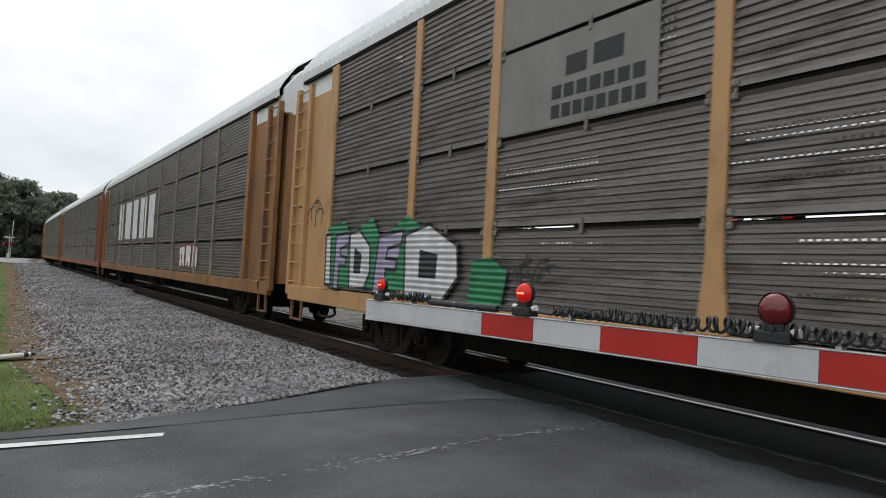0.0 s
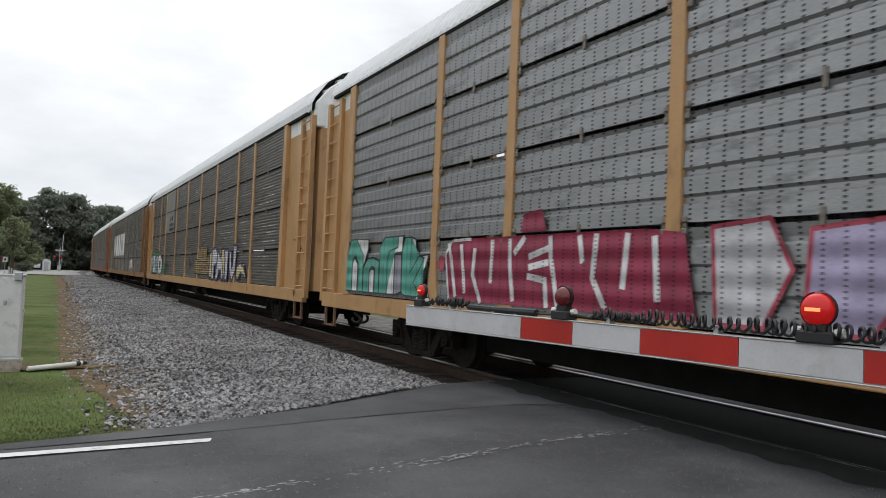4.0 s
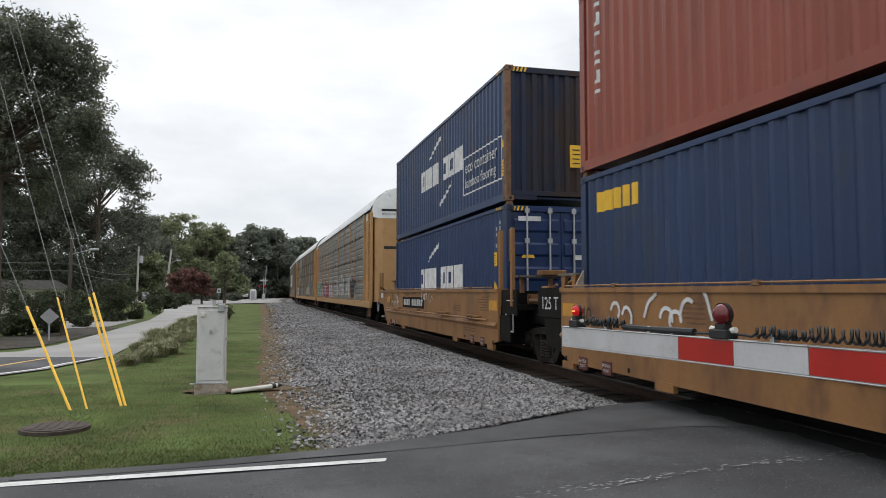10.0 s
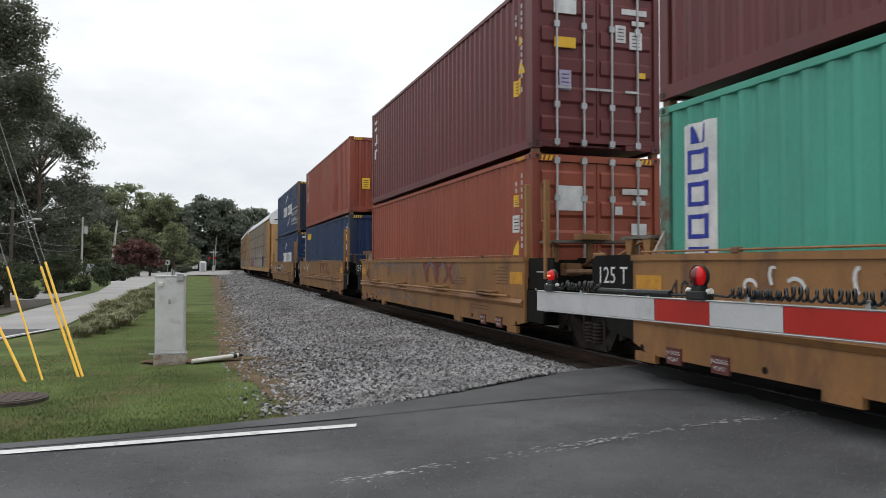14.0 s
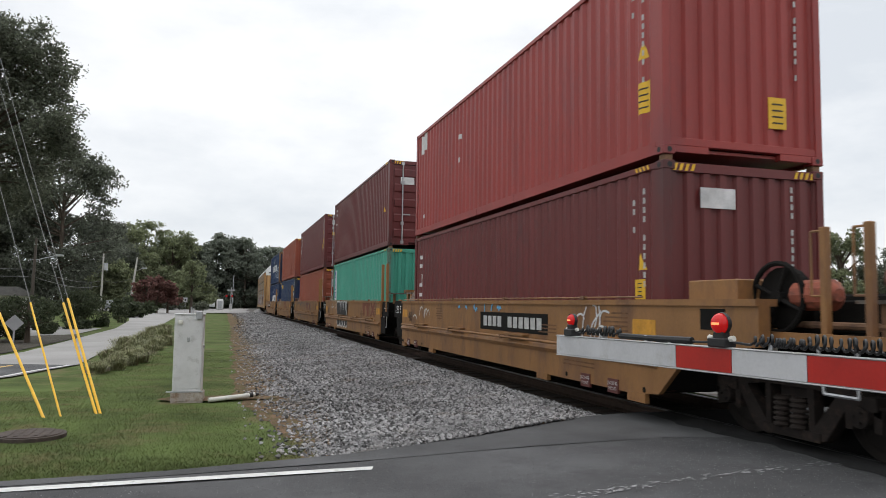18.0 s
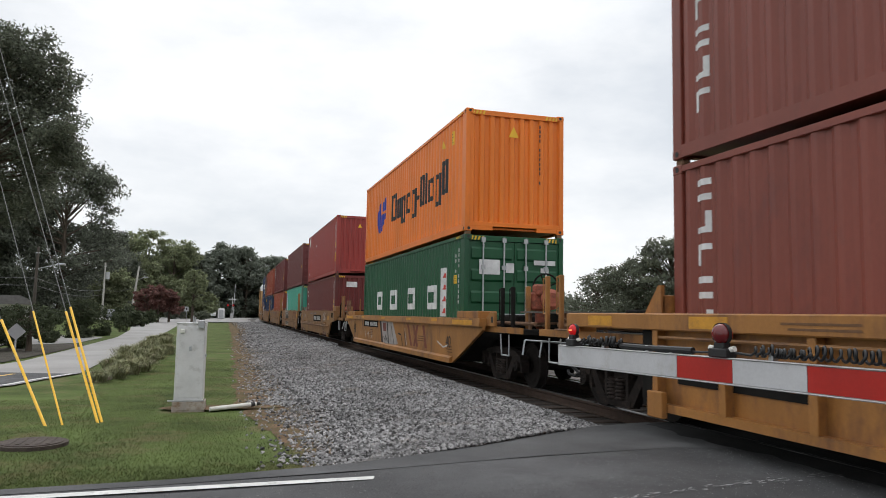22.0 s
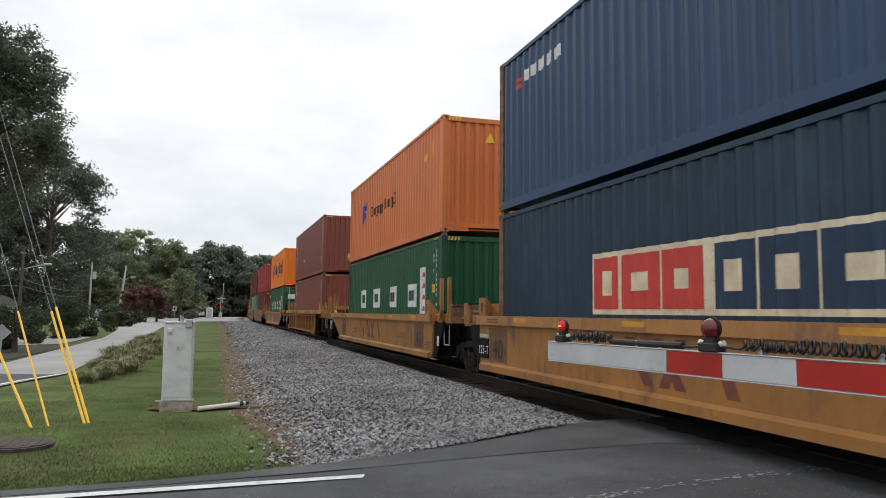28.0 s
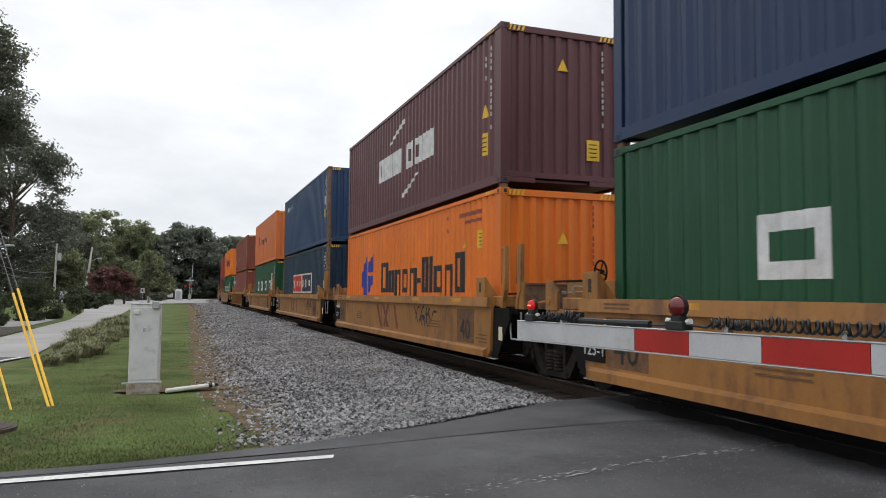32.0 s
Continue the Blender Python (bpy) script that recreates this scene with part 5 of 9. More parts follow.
bm = boxed((WALL - 0.03, WALL + 0.01, -0.028, 0.028, -0.085, -0.02), (WALL - 0.03, WALL + 0.01, -0.028, 0.028, 0.02, 0.085), (WALL - 0.018, WALL + 0.01, -0.02, 0.02, -0.03, 0.03))
CLIP = meshed("panel_clip", bm, M_CLIP, 0.014)
KEEPER = meshed("panel_keeper", boxed((WALL - 0.02, WALL + 0.01, -0.02, 0.02, -0.08, 0.08)), M_CLIP, 0.006)


def autorack(label, place, length, paint, panel, fine, near=True, bay=2.15, slotted=False):
    car = thing("autorack", label, "railway car", "autoracks in the train")
    half = length / 2
    ends = (2.15, 5.05, 6.95)
    posts = sorted([half - bay] + [half - e for e in ends[1:]] + [-half + e for e in ends] + [-4.25, -1.42, 1.42, 4.25])
    tr = half - 3.8
    # underframe, sills and floor
    bm = bmesh.new()
    prism(bm, [(-half + 0.3, 0.70), (half - 0.3, 0.70), (half - 0.3, 0.98), (-half + 0.3, 0.98)], "x", WALL - 0.01, WALL + 0.1)
    sill = meshed("side_sill", bm, paint, 0.01)
    shared("side_sill", sill, car), shared("side_sill", sill, car, TURN)
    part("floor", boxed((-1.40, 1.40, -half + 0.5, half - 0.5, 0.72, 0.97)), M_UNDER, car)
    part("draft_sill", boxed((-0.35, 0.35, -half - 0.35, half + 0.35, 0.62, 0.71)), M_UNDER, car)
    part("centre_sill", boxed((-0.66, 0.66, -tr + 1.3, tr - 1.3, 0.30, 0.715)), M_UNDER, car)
    part("brake_cylinder", rods(((-1.0, -1.2, 0.55), (-1.0, -0.4, 0.55), 0.16, 12), ((-1.0, 0.4, 0.52), (-1.0, 1.7, 0.52), 0.20, 12), ((-0.85, -6.5, 0.60), (-0.85, 6.5, 0.60), 0.025, 6)), M_TRUCK, car)
    pieces("step_plate", boxed((WALL - 0.03, WALL + 0.05, half - 5.6, half - 5.2, 0.80, 0.92), (WALL - 0.03, WALL + 0.05, -half + 5.2, -half + 5.6, 0.80, 0.92)), paint, car)
    # side sheets and posts on the side seen; the other side is one wall
    for a, b in zip(posts, posts[1:]):
        for k in range(4):
            me = rack_panel(b - a - 0.14, k, fine, panel, int(10 * abs(a + k) * 7) % 9 if slotted else -1)
            z = sum(BANDS[k]) / 2
            shared("side_panel", me, car, pose(WALL, (a + b) / 2, z))
            if near and k < 3:
                shared("panel_keeper", KEEPER, car, pose(0, (a + b) / 2, BANDS[k][1] + 0.022))
    for y in posts:
        p = shared("post", POST if near else POST_DULL, car, pose(0, y, 0))
        if near:
            for k in range(3):
                shared("panel_clip", CLIP, p, pose(0, -0.125, BANDS[k][1] + 0.02)), shared("panel_clip", CLIP, p, pose(0, 0.125, BANDS[k][1] + 0.02))
    if slotted:
        # black strips added behind the panel gaps to block the sky and darken them
        for a, b in zip(posts, posts[1:]):
            for k in (0, 1, 2):
                cut = 0.45 * (b - a) if k == 0 else 0.0
                part("lap_strip", boxed((WALL + 0.03, WALL + 0.045, a, b - cut, BANDS[k][1] - 0.02, BANDS[k + 1][0] + 0.02)), M_UNDER, car)
    part("far_wall", boxed(*([(1.50, 1.54, -half + 2.2, half - 2.2, 0.97 + 0.09 * j, 1.032 + 0.09 * j) for j in range(43)] if slotted else [(1.50, 1.54, -half + 2.2, half - 2.2, 0.97, 4.84)])), panel, car)
    if length not in ROOFS:
        ROOFS[length] = rack_roof(length, 0.11 if fine else 0.0)
    shared("roof", ROOFS[length], car)
    part("eave_rail", boxed((WALL - 0.015, WALL + 0.05, -half + 0.5, half - 0.5, 4.815, 4.865)), M_UNDER, car)
    # the two ends: recessed tan wall, ladder, doors with a white head
    bm = bmesh.new()
    prism(bm, [(-1.44, 4.5), (-1.46, 5.04), (-1.18, 5.40), (-0.83, 5.66), (-0.42, 5.80), (0, 5.85), (0.42, 5.80), (0.83, 5.66), (1.18, 5.40), (1.46, 5.04), (1.44, 4.5)], "y", -half + 0.10, -half + 0.29)
    fascia = meshed("end_fascia", bm, M_WHITE, 0.02)
    for m, b in ((Matrix(), 2.15), (TURN, bay)):
        shared("end_fascia", fascia, car, m)
        for sx in (-1, 1):
            e = part("end_wall", boxed((sx * 1.44 - 0.03, sx * 1.44 + 0.03, -half + 0.28, -half + b + 0.05, 0.97, 4.5)), paint, car)
            e.matrix_basis = m
            e2 = part("end_head", boxed((sx * 1.44 - 0.03, sx * 1.44 + 0.03, -half + 0.28, -half + b + 0.05, 4.5, 4.9)), M_WHITE, car)
            e2.matrix_basis = m
            for dims in ((sx * 1.50 - 0.07, sx * 1.50 + 0.07, -half + b - 0.17, -half + b + 0.05, 0.97, 4.82), (sx * 1.50 - 0.05, sx * 1.50 + 0.05, -half + 0.16, -half + 0.30, 0.80, 4.75), (sx * 1.50 - 0.05, sx * 1.50 + 0.05, -half + 0.82, -half + 0.94, 0.80, 4.75)):
                st = part("end_post", boxed(dims), paint, car, bevel=0.006)
                st.matrix_basis = m
            stp = part("sill_step", boxed((sx * 1.50 - 0.02, sx * 1.50 + 0.02, -half + 0.42, -half + 0.48, 0.36, 0.80), (sx * 1.50 - 0.02, sx * 1.50 + 0.02, -half + 0.92, -half + 0.98, 0.36, 0.80), (sx * 1.50 - 0.03, sx * 1.50 + 0.03, -half + 0.42, -half + 0.98, 0.34, 0.37)), M_TAN_STEP, car)
            stp.matrix_basis = m
            lad = part("ladder", rods(*[((sx * 1.535, -half + 0.22, 1.05 + 0.36 * k), (sx * 1.535, -half + 0.9, 1.05 + 0.36 * k), 0.016, 6) for k in range(11)]), paint, car)
            lad.matrix_basis = m
            for lo, hi, mt, nm in ((0.95, 4.48, paint, "door"), (4.484, 5.55, M_WHITE, "door_head")):
                outl = [(0.012, -half), (1.02, -half), (1.22, -half + 0.06), (1.34, -half + 0.18), (1.38, -half + 0.34), (1.30, -half + 0.34), (0.012, -half + 0.05)]
                bm = bmesh.new()
                outl = [(sx * x, y) for x, y in outl]
                if nm == "door":
                    prism(bm, outl, "z", lo, hi)
                else:
                    prism(bm, outl, "z", lo, 5.0)
                    prism(bm, [(x * 0.93, y + 0.03) for x, y in outl], "z", 5.0, 5.35)
                    prism(bm, [(x * 0.72, y + 0.06) for x, y in outl], "z", 5.35, 5.62)
                d = part(nm, bm, mt, car)
                d.matrix_basis = m
                if nm == "door" and near:
                    g = part("slot", boxed((min(sx * 0.3, sx * 1.0), max(sx * 0.3, sx * 1.0), -half - 0.006, -half + 0.01, 3.18, 3.30)), M_BLACK, d)
                    for z in (2.35, 4.05):
                        part("hinge_bar", boxed((min(sx * 0.03, sx * 0.08), max(sx * 0.03, sx * 0.08), -half - 0.05, -half, z - 0.22, z + 0.22)), M_TAN_STEP, d)
                if nm == "door_head" and near:
                    part("slot", boxed((min(sx * 0.4, sx * 1.1), max(sx * 0.4, sx * 1.1), -half - 0.006, -half + 0.01, 4.78, 4.88)), M_BLACK, d)
    truck(car, tr, near), truck(car, -tr, near)
    part("coupler", boxed((-0.13, 0.13, half - 0.2, half + 0.75, 0.66, 0.90), (-0.13, 0.13, -half - 0.75, -half + 0.2, 0.66, 0.90)), M_TRUCK, car)
    if near:
        hose(car, half, 1), hose(car, -half, -1)
    rolling(car, place, tr)
    return car


def tag(car, y0, y1, z0, z1, fill, edge, n, seed, x=WALL - 0.006, wild=0.25, fills=None):
    """Spray-painted letter blobs without any word: outlined patches side by side."""
    r = random.Random(seed)
    w = (y1 - y0) / n
    outer, inner = bmesh.new(), {}
    for k in range(n):
        cy, cz = y0 + (k + 0.5) * w, (z0 + z1) / 2
        a, b = w * r.uniform(0.50, 0.62), (z1 - z0) / 2
        shape = []
        corners = r.choice((
            ((-1, -1), (-0.25, -0.95), (0.1, -0.55), (0.35, -0.98), (1, -0.95), (0.92, 0), (1, 0.95), (0.2, 1.0), (-0.6, 0.98), (-1, 0.6), (-0.9, -0.1)),
            ((-0.9, -0.8), (-0.3, -1.0), (0.5, -0.95), (1.05, -0.6), (0.95, 0.2), (1, 1.0), (0.45, 0.9), (0.15, 0.3), (-0.1, 0.85), (-0.8, 1.0), (-1.05, 0.1)),
            ((-1, -0.9), (-0.1, -1.0), (0.9, -0.85), (1.1, -0.3), (0.55, 0.0), (1.0, 0.5), (0.7, 1.0), (-0.2, 0.92), (-0.9, 1.0), (-1.05, 0.3), (-0.75, -0.2)),
            ((-0.7, -1.0), (0.2, -0.8), (0.8, -1.05), (1.05, -0.2), (0.7, 0.4), (1.0, 0.8), (0.1, 1.05), (-0.5, 0.75), (-1.05, 0.95), (-0.95, 0.0), (-1.1, -0.6))))
        for u, v in corners:
            shape.append((cy + a * u * (1 - wild * r.random()), cz + b * v * (1 - wild * r.random())))
        for bm_, s, dx in ((outer, 1.0, 0.0), (inner.setdefault((fills or [fill])[k % len(fills or [fill])], bmesh.new()), 0.80, -0.003)):
            vs = [bm_.verts.new((x + dx, cy + (yy - cy) * s, cz + (zz - cz) * (s if s == 1 else 0.86))) for yy, zz in shape]
            bm_.faces.new(vs)
        if r.random() < 0.75:
            hy, hz = cy + a * 0.05, cz + b * r.uniform(-0.1, 0.4)
            vs = [outer.verts.new((x - 0.006, hy + a * 0.2 * math.cos(q), hz + b * 0.28 * math.sin(q))) for q in (0.3, 1.4, 2.6, 3.6, 4.7, 5.6)]
            outer.faces.new(vs)
    pieces("graffiti_outline", outer, M_TAG[edge], car, edge + " spray-paint outline")
    for f, bm_ in inner.items():
        pieces("graffiti_fill", bm_, M_TAG[f], car, f + " spray-paint fill")


def scrawl(car, y0, y1, z0, z1, color, strokes, seed, width=0.05, x=WALL - 0.006):
    """Thin spray strokes that spell nothing."""
    r = random.Random(seed)
    bm = bmesh.new()
    for k in range(strokes):
        y = y0 + (y1 - y0) * (k + r.random()) / strokes
        z = z0 + (z1 - z0) * r.uniform(0.0, 0.4)
        a, turn = r.uniform(0.9, 2.2), r.uniform(-0.5, 0.5)
        prev = None
        for i in range(9):
            dy, dz = -math.sin(a) * width / 2, math.cos(a) * width / 2
            pair = (bm.verts.new((x, y + dy, z + dz)), bm.verts.new((x, y - dy, z - dz)))
            if prev:
                bm.faces.new((prev[0], prev[1], pair[1], pair[0]))
            prev = pair
            step = (z1 - z0) / 8
            y, z = y + step * math.cos(a), min(z1, max(z0, z + step * math.sin(a)))
            a += turn + r.uniform(-0.25, 0.25)
    pieces("graffiti_stroke", bm, M_TAG[color], car, color + " spray-paint stroke")


def ribbon(bm, pts, width, x):
    """One stroke of even width through (y, z) points, mitred at the bends; closed where it ends at its start."""
    p = [Vector(q) for q in pts]
    closed = (p[0] - p[-1]).length < 1e-6
    pairs = []
    for k, q in enumerate(p):
        before = q - p[k - 1] if k else (p[-1] - p[-2] if closed else p[1] - p[0])
        after = p[k + 1] - q if k < len(p) - 1 else (p[1] - p[0] if closed else q - p[k - 1])
        d = before.normalized() + after.normalized()
        d = d.normalized() if d.length > 0.2 else after.normalized()
        n = Vector((-d.y, d.x)) * width / 2 / max(0.55, abs(d.dot(after.normalized())))
        pairs.append((bm.verts.new((x, *(q + n))), bm.verts.new((x, *(q - n)))))
    for r0, r1 in zip(pairs, pairs[1:]):
        bm.faces.new((r0[0], r1[0], r1[1], r0[1]))


def sprayed_forms(car, forms, edge, width, punched, x=WALL - 0.028, up=0.0):
    """Sprayed patches (colour, outline in the car's y and z), each edged with a stroke."""
    for k, (color, pts) in enumerate(forms):
        lift = 0.0005 * k
        bm = bmesh.new()
        bm.faces.new([bm.verts.new((x - lift, y, z + up)) for y, z in pts])
        bmesh.ops.triangulate(bm, faces=bm.faces)
        fill = part("graffiti_fill", bm, sprayed(color, punched), car, color + " spray-paint patch")
        if edge:
            bm = bmesh.new()
            ring_ = [(y, z + up) for y, z in pts]
            ribbon(bm, ring_ + ring_[:1], width, x - lift - 0.0002)
            part("graffiti_outline", bm, sprayed(edge, punched), fill, edge + " spray-paint outline")


def sprayed_strokes(car, color, strokes, width, punched, x=WALL - 0.0335):
    """Sprayed strokes of one width, each through its own (y, z) points."""
    for pts in strokes:
        bm = bmesh.new()
        ribbon(bm, pts, width, x)
        part("graffiti_stroke", bm, sprayed(color, punched), car, color + " spray-paint stroke")


M_RACK_RED = mat("rusty_red_paint", (0.26, 0.10, 0.06), 0.7, var=0.2, scale=1.2, stain=(0.15, 0.07, 0.05), amount=0.4)
RACK_END = 73.25
ar1 = autorack("grey-sided autorack with tan posts, tan ends and white door heads", RACK_END + 13.85, 27.7, M_TAN, M_PERF, False, bay=1.62)
ar2 = autorack("grimy ribbed autorack with tan posts and sprayed lettering", 115.98, 28.65, M_TAN, M_GALV_OLD, True, slotted=True)
ar3 = autorack("ribbed autorack with tan ends and faded white blocks", 145.35, 28.7, M_TAN_OLD, M_GALV_OLD, True, False)
for k in range(6):
    autorack("weathered autorack with rust-red ends" if k % 2 == 0 else "weathered autorack with tan ends", 174.8 + 29.4 * k, 28.7, M_RACK_RED if k % 2 == 0 else M_TAN_OLD, mat("soot_side_panel", (0.13, 0.125, 0.12), 0.7, var=0.2), True, False)

# graffiti and marks, in each car's own lengths
sprayed_forms(ar1, (
    ("white", ((11.78, 1.97), (11.19, 1.95), (11.19, 1.80), (11.38, 1.50), (11.46, 1.72))),
    ("teal", ((12.25, 1.05), (12.25, 1.58), (12.0, 1.96), (11.75, 1.97), (11.42, 1.70), (11.40, 1.05), (11.62, 1.05), (11.62, 1.55), (11.80, 1.68), (11.92, 1.55), (11.92, 1.05))),
    ("white", ((11.90, 1.05), (11.90, 1.52), (11.80, 1.64), (11.66, 1.52), (11.66, 1.05))),
    ("teal", ((11.38, 1.05), (11.38, 1.45), (11.22, 1.62), (10.95, 1.64), (10.72, 1.58), (10.70, 1.05), (10.88, 1.05), (10.88, 1.45), (11.00, 1.50), (11.12, 1.42), (11.12, 1.05))),
    ("white", ((11.10, 1.05), (11.10, 1.40), (11.00, 1.46), (10.91, 1.42), (10.91, 1.05))),
    ("white", ((9.98, 1.97), (9.80, 1.97), (9.82, 1.72), (10.10, 1.70), (10.10, 1.05), (10.36, 1.05), (10.38, 1.70), (9.98, 1.80))),
    ("teal", ((10.68, 1.05), (10.68, 1.83), (10.50, 1.96), (9.98, 1.97), (9.98, 1.80), (10.28, 1.74), (10.38, 1.60), (10.38, 1.05))),
    ("grey", ((10.08, 1.05), (10.08, 1.68), (9.84, 1.68), (9.82, 1.10))),
    ("white", ((9.50, 1.94), (9.34, 1.90), (9.36, 1.60), (9.53, 1.42))),
    ("white", ((9.16, 1.66), (8.90, 1.67), (9.09, 1.38), (8.85, 1.05), (9.06, 1.05), (9.38, 1.27))),
    ("teal", ((9.80, 1.10), (9.82, 1.72), (9.72, 1.94), (9.50, 1.94), (9.52, 1.40), (9.22, 1.66), (9.05, 1.62), (9.40, 1.25), (9.10, 1.05), (9.70, 1.05)))), "black", 0.024, True)
sprayed_forms(ar1, (("wine", ((8.26, 1.05), (8.40, 1.70), (8.20, 1.86), (7.70, 1.87), (7.50, 1.80), (6.60, 1.87), (5.40, 1.87), (4.60, 1.87), (4.10, 1.82), (3.95, 1.05))), ("rose", ((8.66, 1.56), (8.56, 1.66), (8.42, 1.62), (8.46, 1.46), (8.56, 1.42))), ("wine", ((6.60, 1.91), (6.55, 2.12), (6.20, 2.16), (6.10, 1.91)))), None, 0.05, True)
sprayed_strokes(ar1, "white", [[(8.28, 1.06), (8.40, 1.68), (8.22, 1.84)], [(8.2, 1.85), (7.72, 1.86)]], 0.04, True)
sprayed_strokes(ar1, "white", [[(8.32, 1.82), (8.24, 1.60), (8.10, 1.10)], [(7.98, 1.80), (7.90, 1.42), (7.86, 1.15)], [(7.62, 1.74), (7.66, 1.40), (7.45, 1.05)], [(7.20, 1.84), (7.22, 1.30)], [(6.82, 1.84), (6.80, 1.50), (6.72, 1.10)], [(6.50, 1.85), (6.72, 1.66)],
                               [(6.02, 1.85), (6.00, 1.62), (5.86, 1.08)], [(6.42, 1.62), (6.02, 1.72)], [(6.42, 1.50), (6.04, 1.56)], [(6.44, 1.40), (6.10, 1.36), (6.06, 1.06)], [(5.52, 1.84), (5.46, 1.55)], [(5.25, 1.85), (5.30, 1.40), (5.10, 1.10)], [(4.80, 1.84), (4.86, 1.30)], [(4.45, 1.80), (4.40, 1.20)]], 0.075, True)
sprayed_forms(ar1, (("silver", ((3.75, 1.05), (3.80, 1.85), (3.25, 1.90), (3.05, 1.50), (3.30, 1.05))), ("lilac", ((2.95, 1.05), (2.90, 1.80), (2.35, 1.85), (2.20, 1.40), (2.45, 1.05))), ("silver", ((2.10, 1.05), (2.15, 1.80), (1.60, 1.80), (1.50, 1.05)))), "rose", 0.04, True)
tops = [(-0.95, 2.1), (-1.5, 2.2), (-2.05, 2.15), (-2.6, 2.3), (-3.25, 2.25), (-3.85, 2.2), (-4.4, 2.15), (-5.75, 2.25), (-6.2, 2.3), (-6.6, 2.2), (-7.0, 2.2)]
sprayed_strokes(ar1, "white", [[(y, z), (y - 0.06 + 0.12 * (k % 2), z - 0.45), (y - 0.16, 1.16 + 0.06 * (k % 3))] for k, (y, z) in enumerate(tops)], 0.13, True)
sprayed_strokes(ar1, "white", [[(-1.1, 1.35), (-1.5, 1.25), (-1.6, 1.9)], [(-2.1, 2.1), (-2.5, 2.14)], [(-2.3, 1.3), (-2.8, 1.26)], [(-2.65, 1.74), (-3.1, 1.78)], [(-3.3, 2.2), (-3.7, 2.16)], [(-3.35, 1.75), (-3.7, 1.78)], [(-3.9, 2.15), (-4.35, 1.98), (-4.05, 1.74), (-4.65, 1.15)], [(-5.5, 1.55), (-6.1, 1.66)], [(-5.6, 1.3), (-5.3, 1.26)], [(-6.3, 1.35), (-6.65, 1.28), (-6.65, 1.68)], [(-7.1, 2.05), (-7.6, 2.24)]], 0.11, True)
sprayed_forms(ar1, (("black", ((-7.24, 1.88), (-7.48, 1.10), (-8.66, 1.10), (-8.74, 1.58), (-9.00, 1.95), (-7.85, 2.04), (-7.80, 1.88))), ), None, 0.04, True)
sprayed_strokes(ar1, "rose", [[(-7.26, 1.88), (-7.32, 1.55), (-7.52, 1.10)], [(-7.85, 2.04), (-7.84, 1.60), (-7.92, 1.12)], [(-7.85, 2.04), (-8.4, 2.06), (-9.02, 1.97), (-8.78, 1.66)]], 0.055, True)
sprayed_strokes(ar1, "blue", [[(-8.82, 1.70), (-8.98, 1.66)], [(-8.86, 1.58), (-9.0, 1.54)], [(-8.90, 1.70), (-8.92, 1.30)], [(-8.82, 1.34), (-9.0, 1.36)]], 0.06, True, WALL - 0.036)
scrawl(ar1, 75.6 - RACK_END - 13.85, 77.6 - RACK_END - 13.85, 1.05, 1.75, "black", 5, 17, 0.025)
# the second autorack: pale pieces edged in black, a crown over a banner, a large pale piece edged in purple
sprayed_forms(ar2, (
    ("green", ((12.3, 1.02), (12.25, 2.02), (11.4, 2.10), (11.2, 1.9), (10.4, 2.12), (10.1, 1.8), (9.3, 2.12), (8.9, 1.95), (8.6, 1.1))), ), None, 0.03, False)
sprayed_forms(ar2, (
    ("white", ((12.15, 1.05), (12.20, 1.88), (11.98, 1.90), (11.92, 1.05))),
    ("lilac", ((11.80, 1.0), (11.75, 1.88), (11.20, 1.92), (11.25, 1.72), (11.55, 1.66), (11.55, 1.55), (11.30, 1.52), (11.35, 1.38), (11.58, 1.40), (11.60, 1.0))),
    ("white", ((11.15, 1.02), (11.20, 1.90), (10.85, 1.95), (10.45, 1.70), (10.42, 1.30), (10.60, 1.05))), ("black", ((10.98, 1.30), (10.98, 1.65), (10.75, 1.55), (10.78, 1.30))),
    ("lilac", ((10.30, 1.0), (10.15, 1.85), (9.40, 1.92), (9.45, 1.72), (9.85, 1.66), (9.90, 1.52), (9.55, 1.50), (9.60, 1.35), (9.90, 1.36), (9.90, 1.0))),
    ("white", ((9.30, 1.0), (9.35, 1.85), (8.70, 1.98), (8.00, 1.70), (7.95, 1.30), (8.30, 1.0))), ("black", ((8.90, 1.30), (8.90, 1.62), (8.48, 1.56), (8.50, 1.30)))), "black", 0.05, False, WALL - 0.030)
sprayed_forms(ar2, (("green", ((7.72, 1.02), (7.66, 1.50), (7.30, 1.56), (6.95, 1.40), (7.05, 1.02))), ), None, 0.03, False)
scrawl(ar2, 6.3, 6.9, 1.25, 1.6, "black", 8, 22, 0.022)
scrawl(ar2, -0.5, 0.5, 1.3, 1.8, "black", 12, 23, 0.022)
sprayed_forms(ar2, (
    ("gold", ((-1.62, 1.56), (-1.62, 2.17), (-1.90, 2.02), (-2.30, 2.20), (-2.55, 2.02), (-2.85, 2.06), (-3.15, 2.13), (-3.22, 1.56))),
    ("gold", ((-1.00, 1.67), (-1.50, 1.68), (-1.50, 1.17), (-0.95, 1.18), (-1.16, 1.42))), ("gold", ((-3.30, 1.74), (-3.72, 1.74), (-3.56, 1.42), (-3.72, 1.18), (-3.30, 1.18))),
    ("gold", ((-1.46, 1.58), (-3.38, 1.58), (-3.38, 1.15), (-1.46, 1.15)))), "black", 0.05, False)
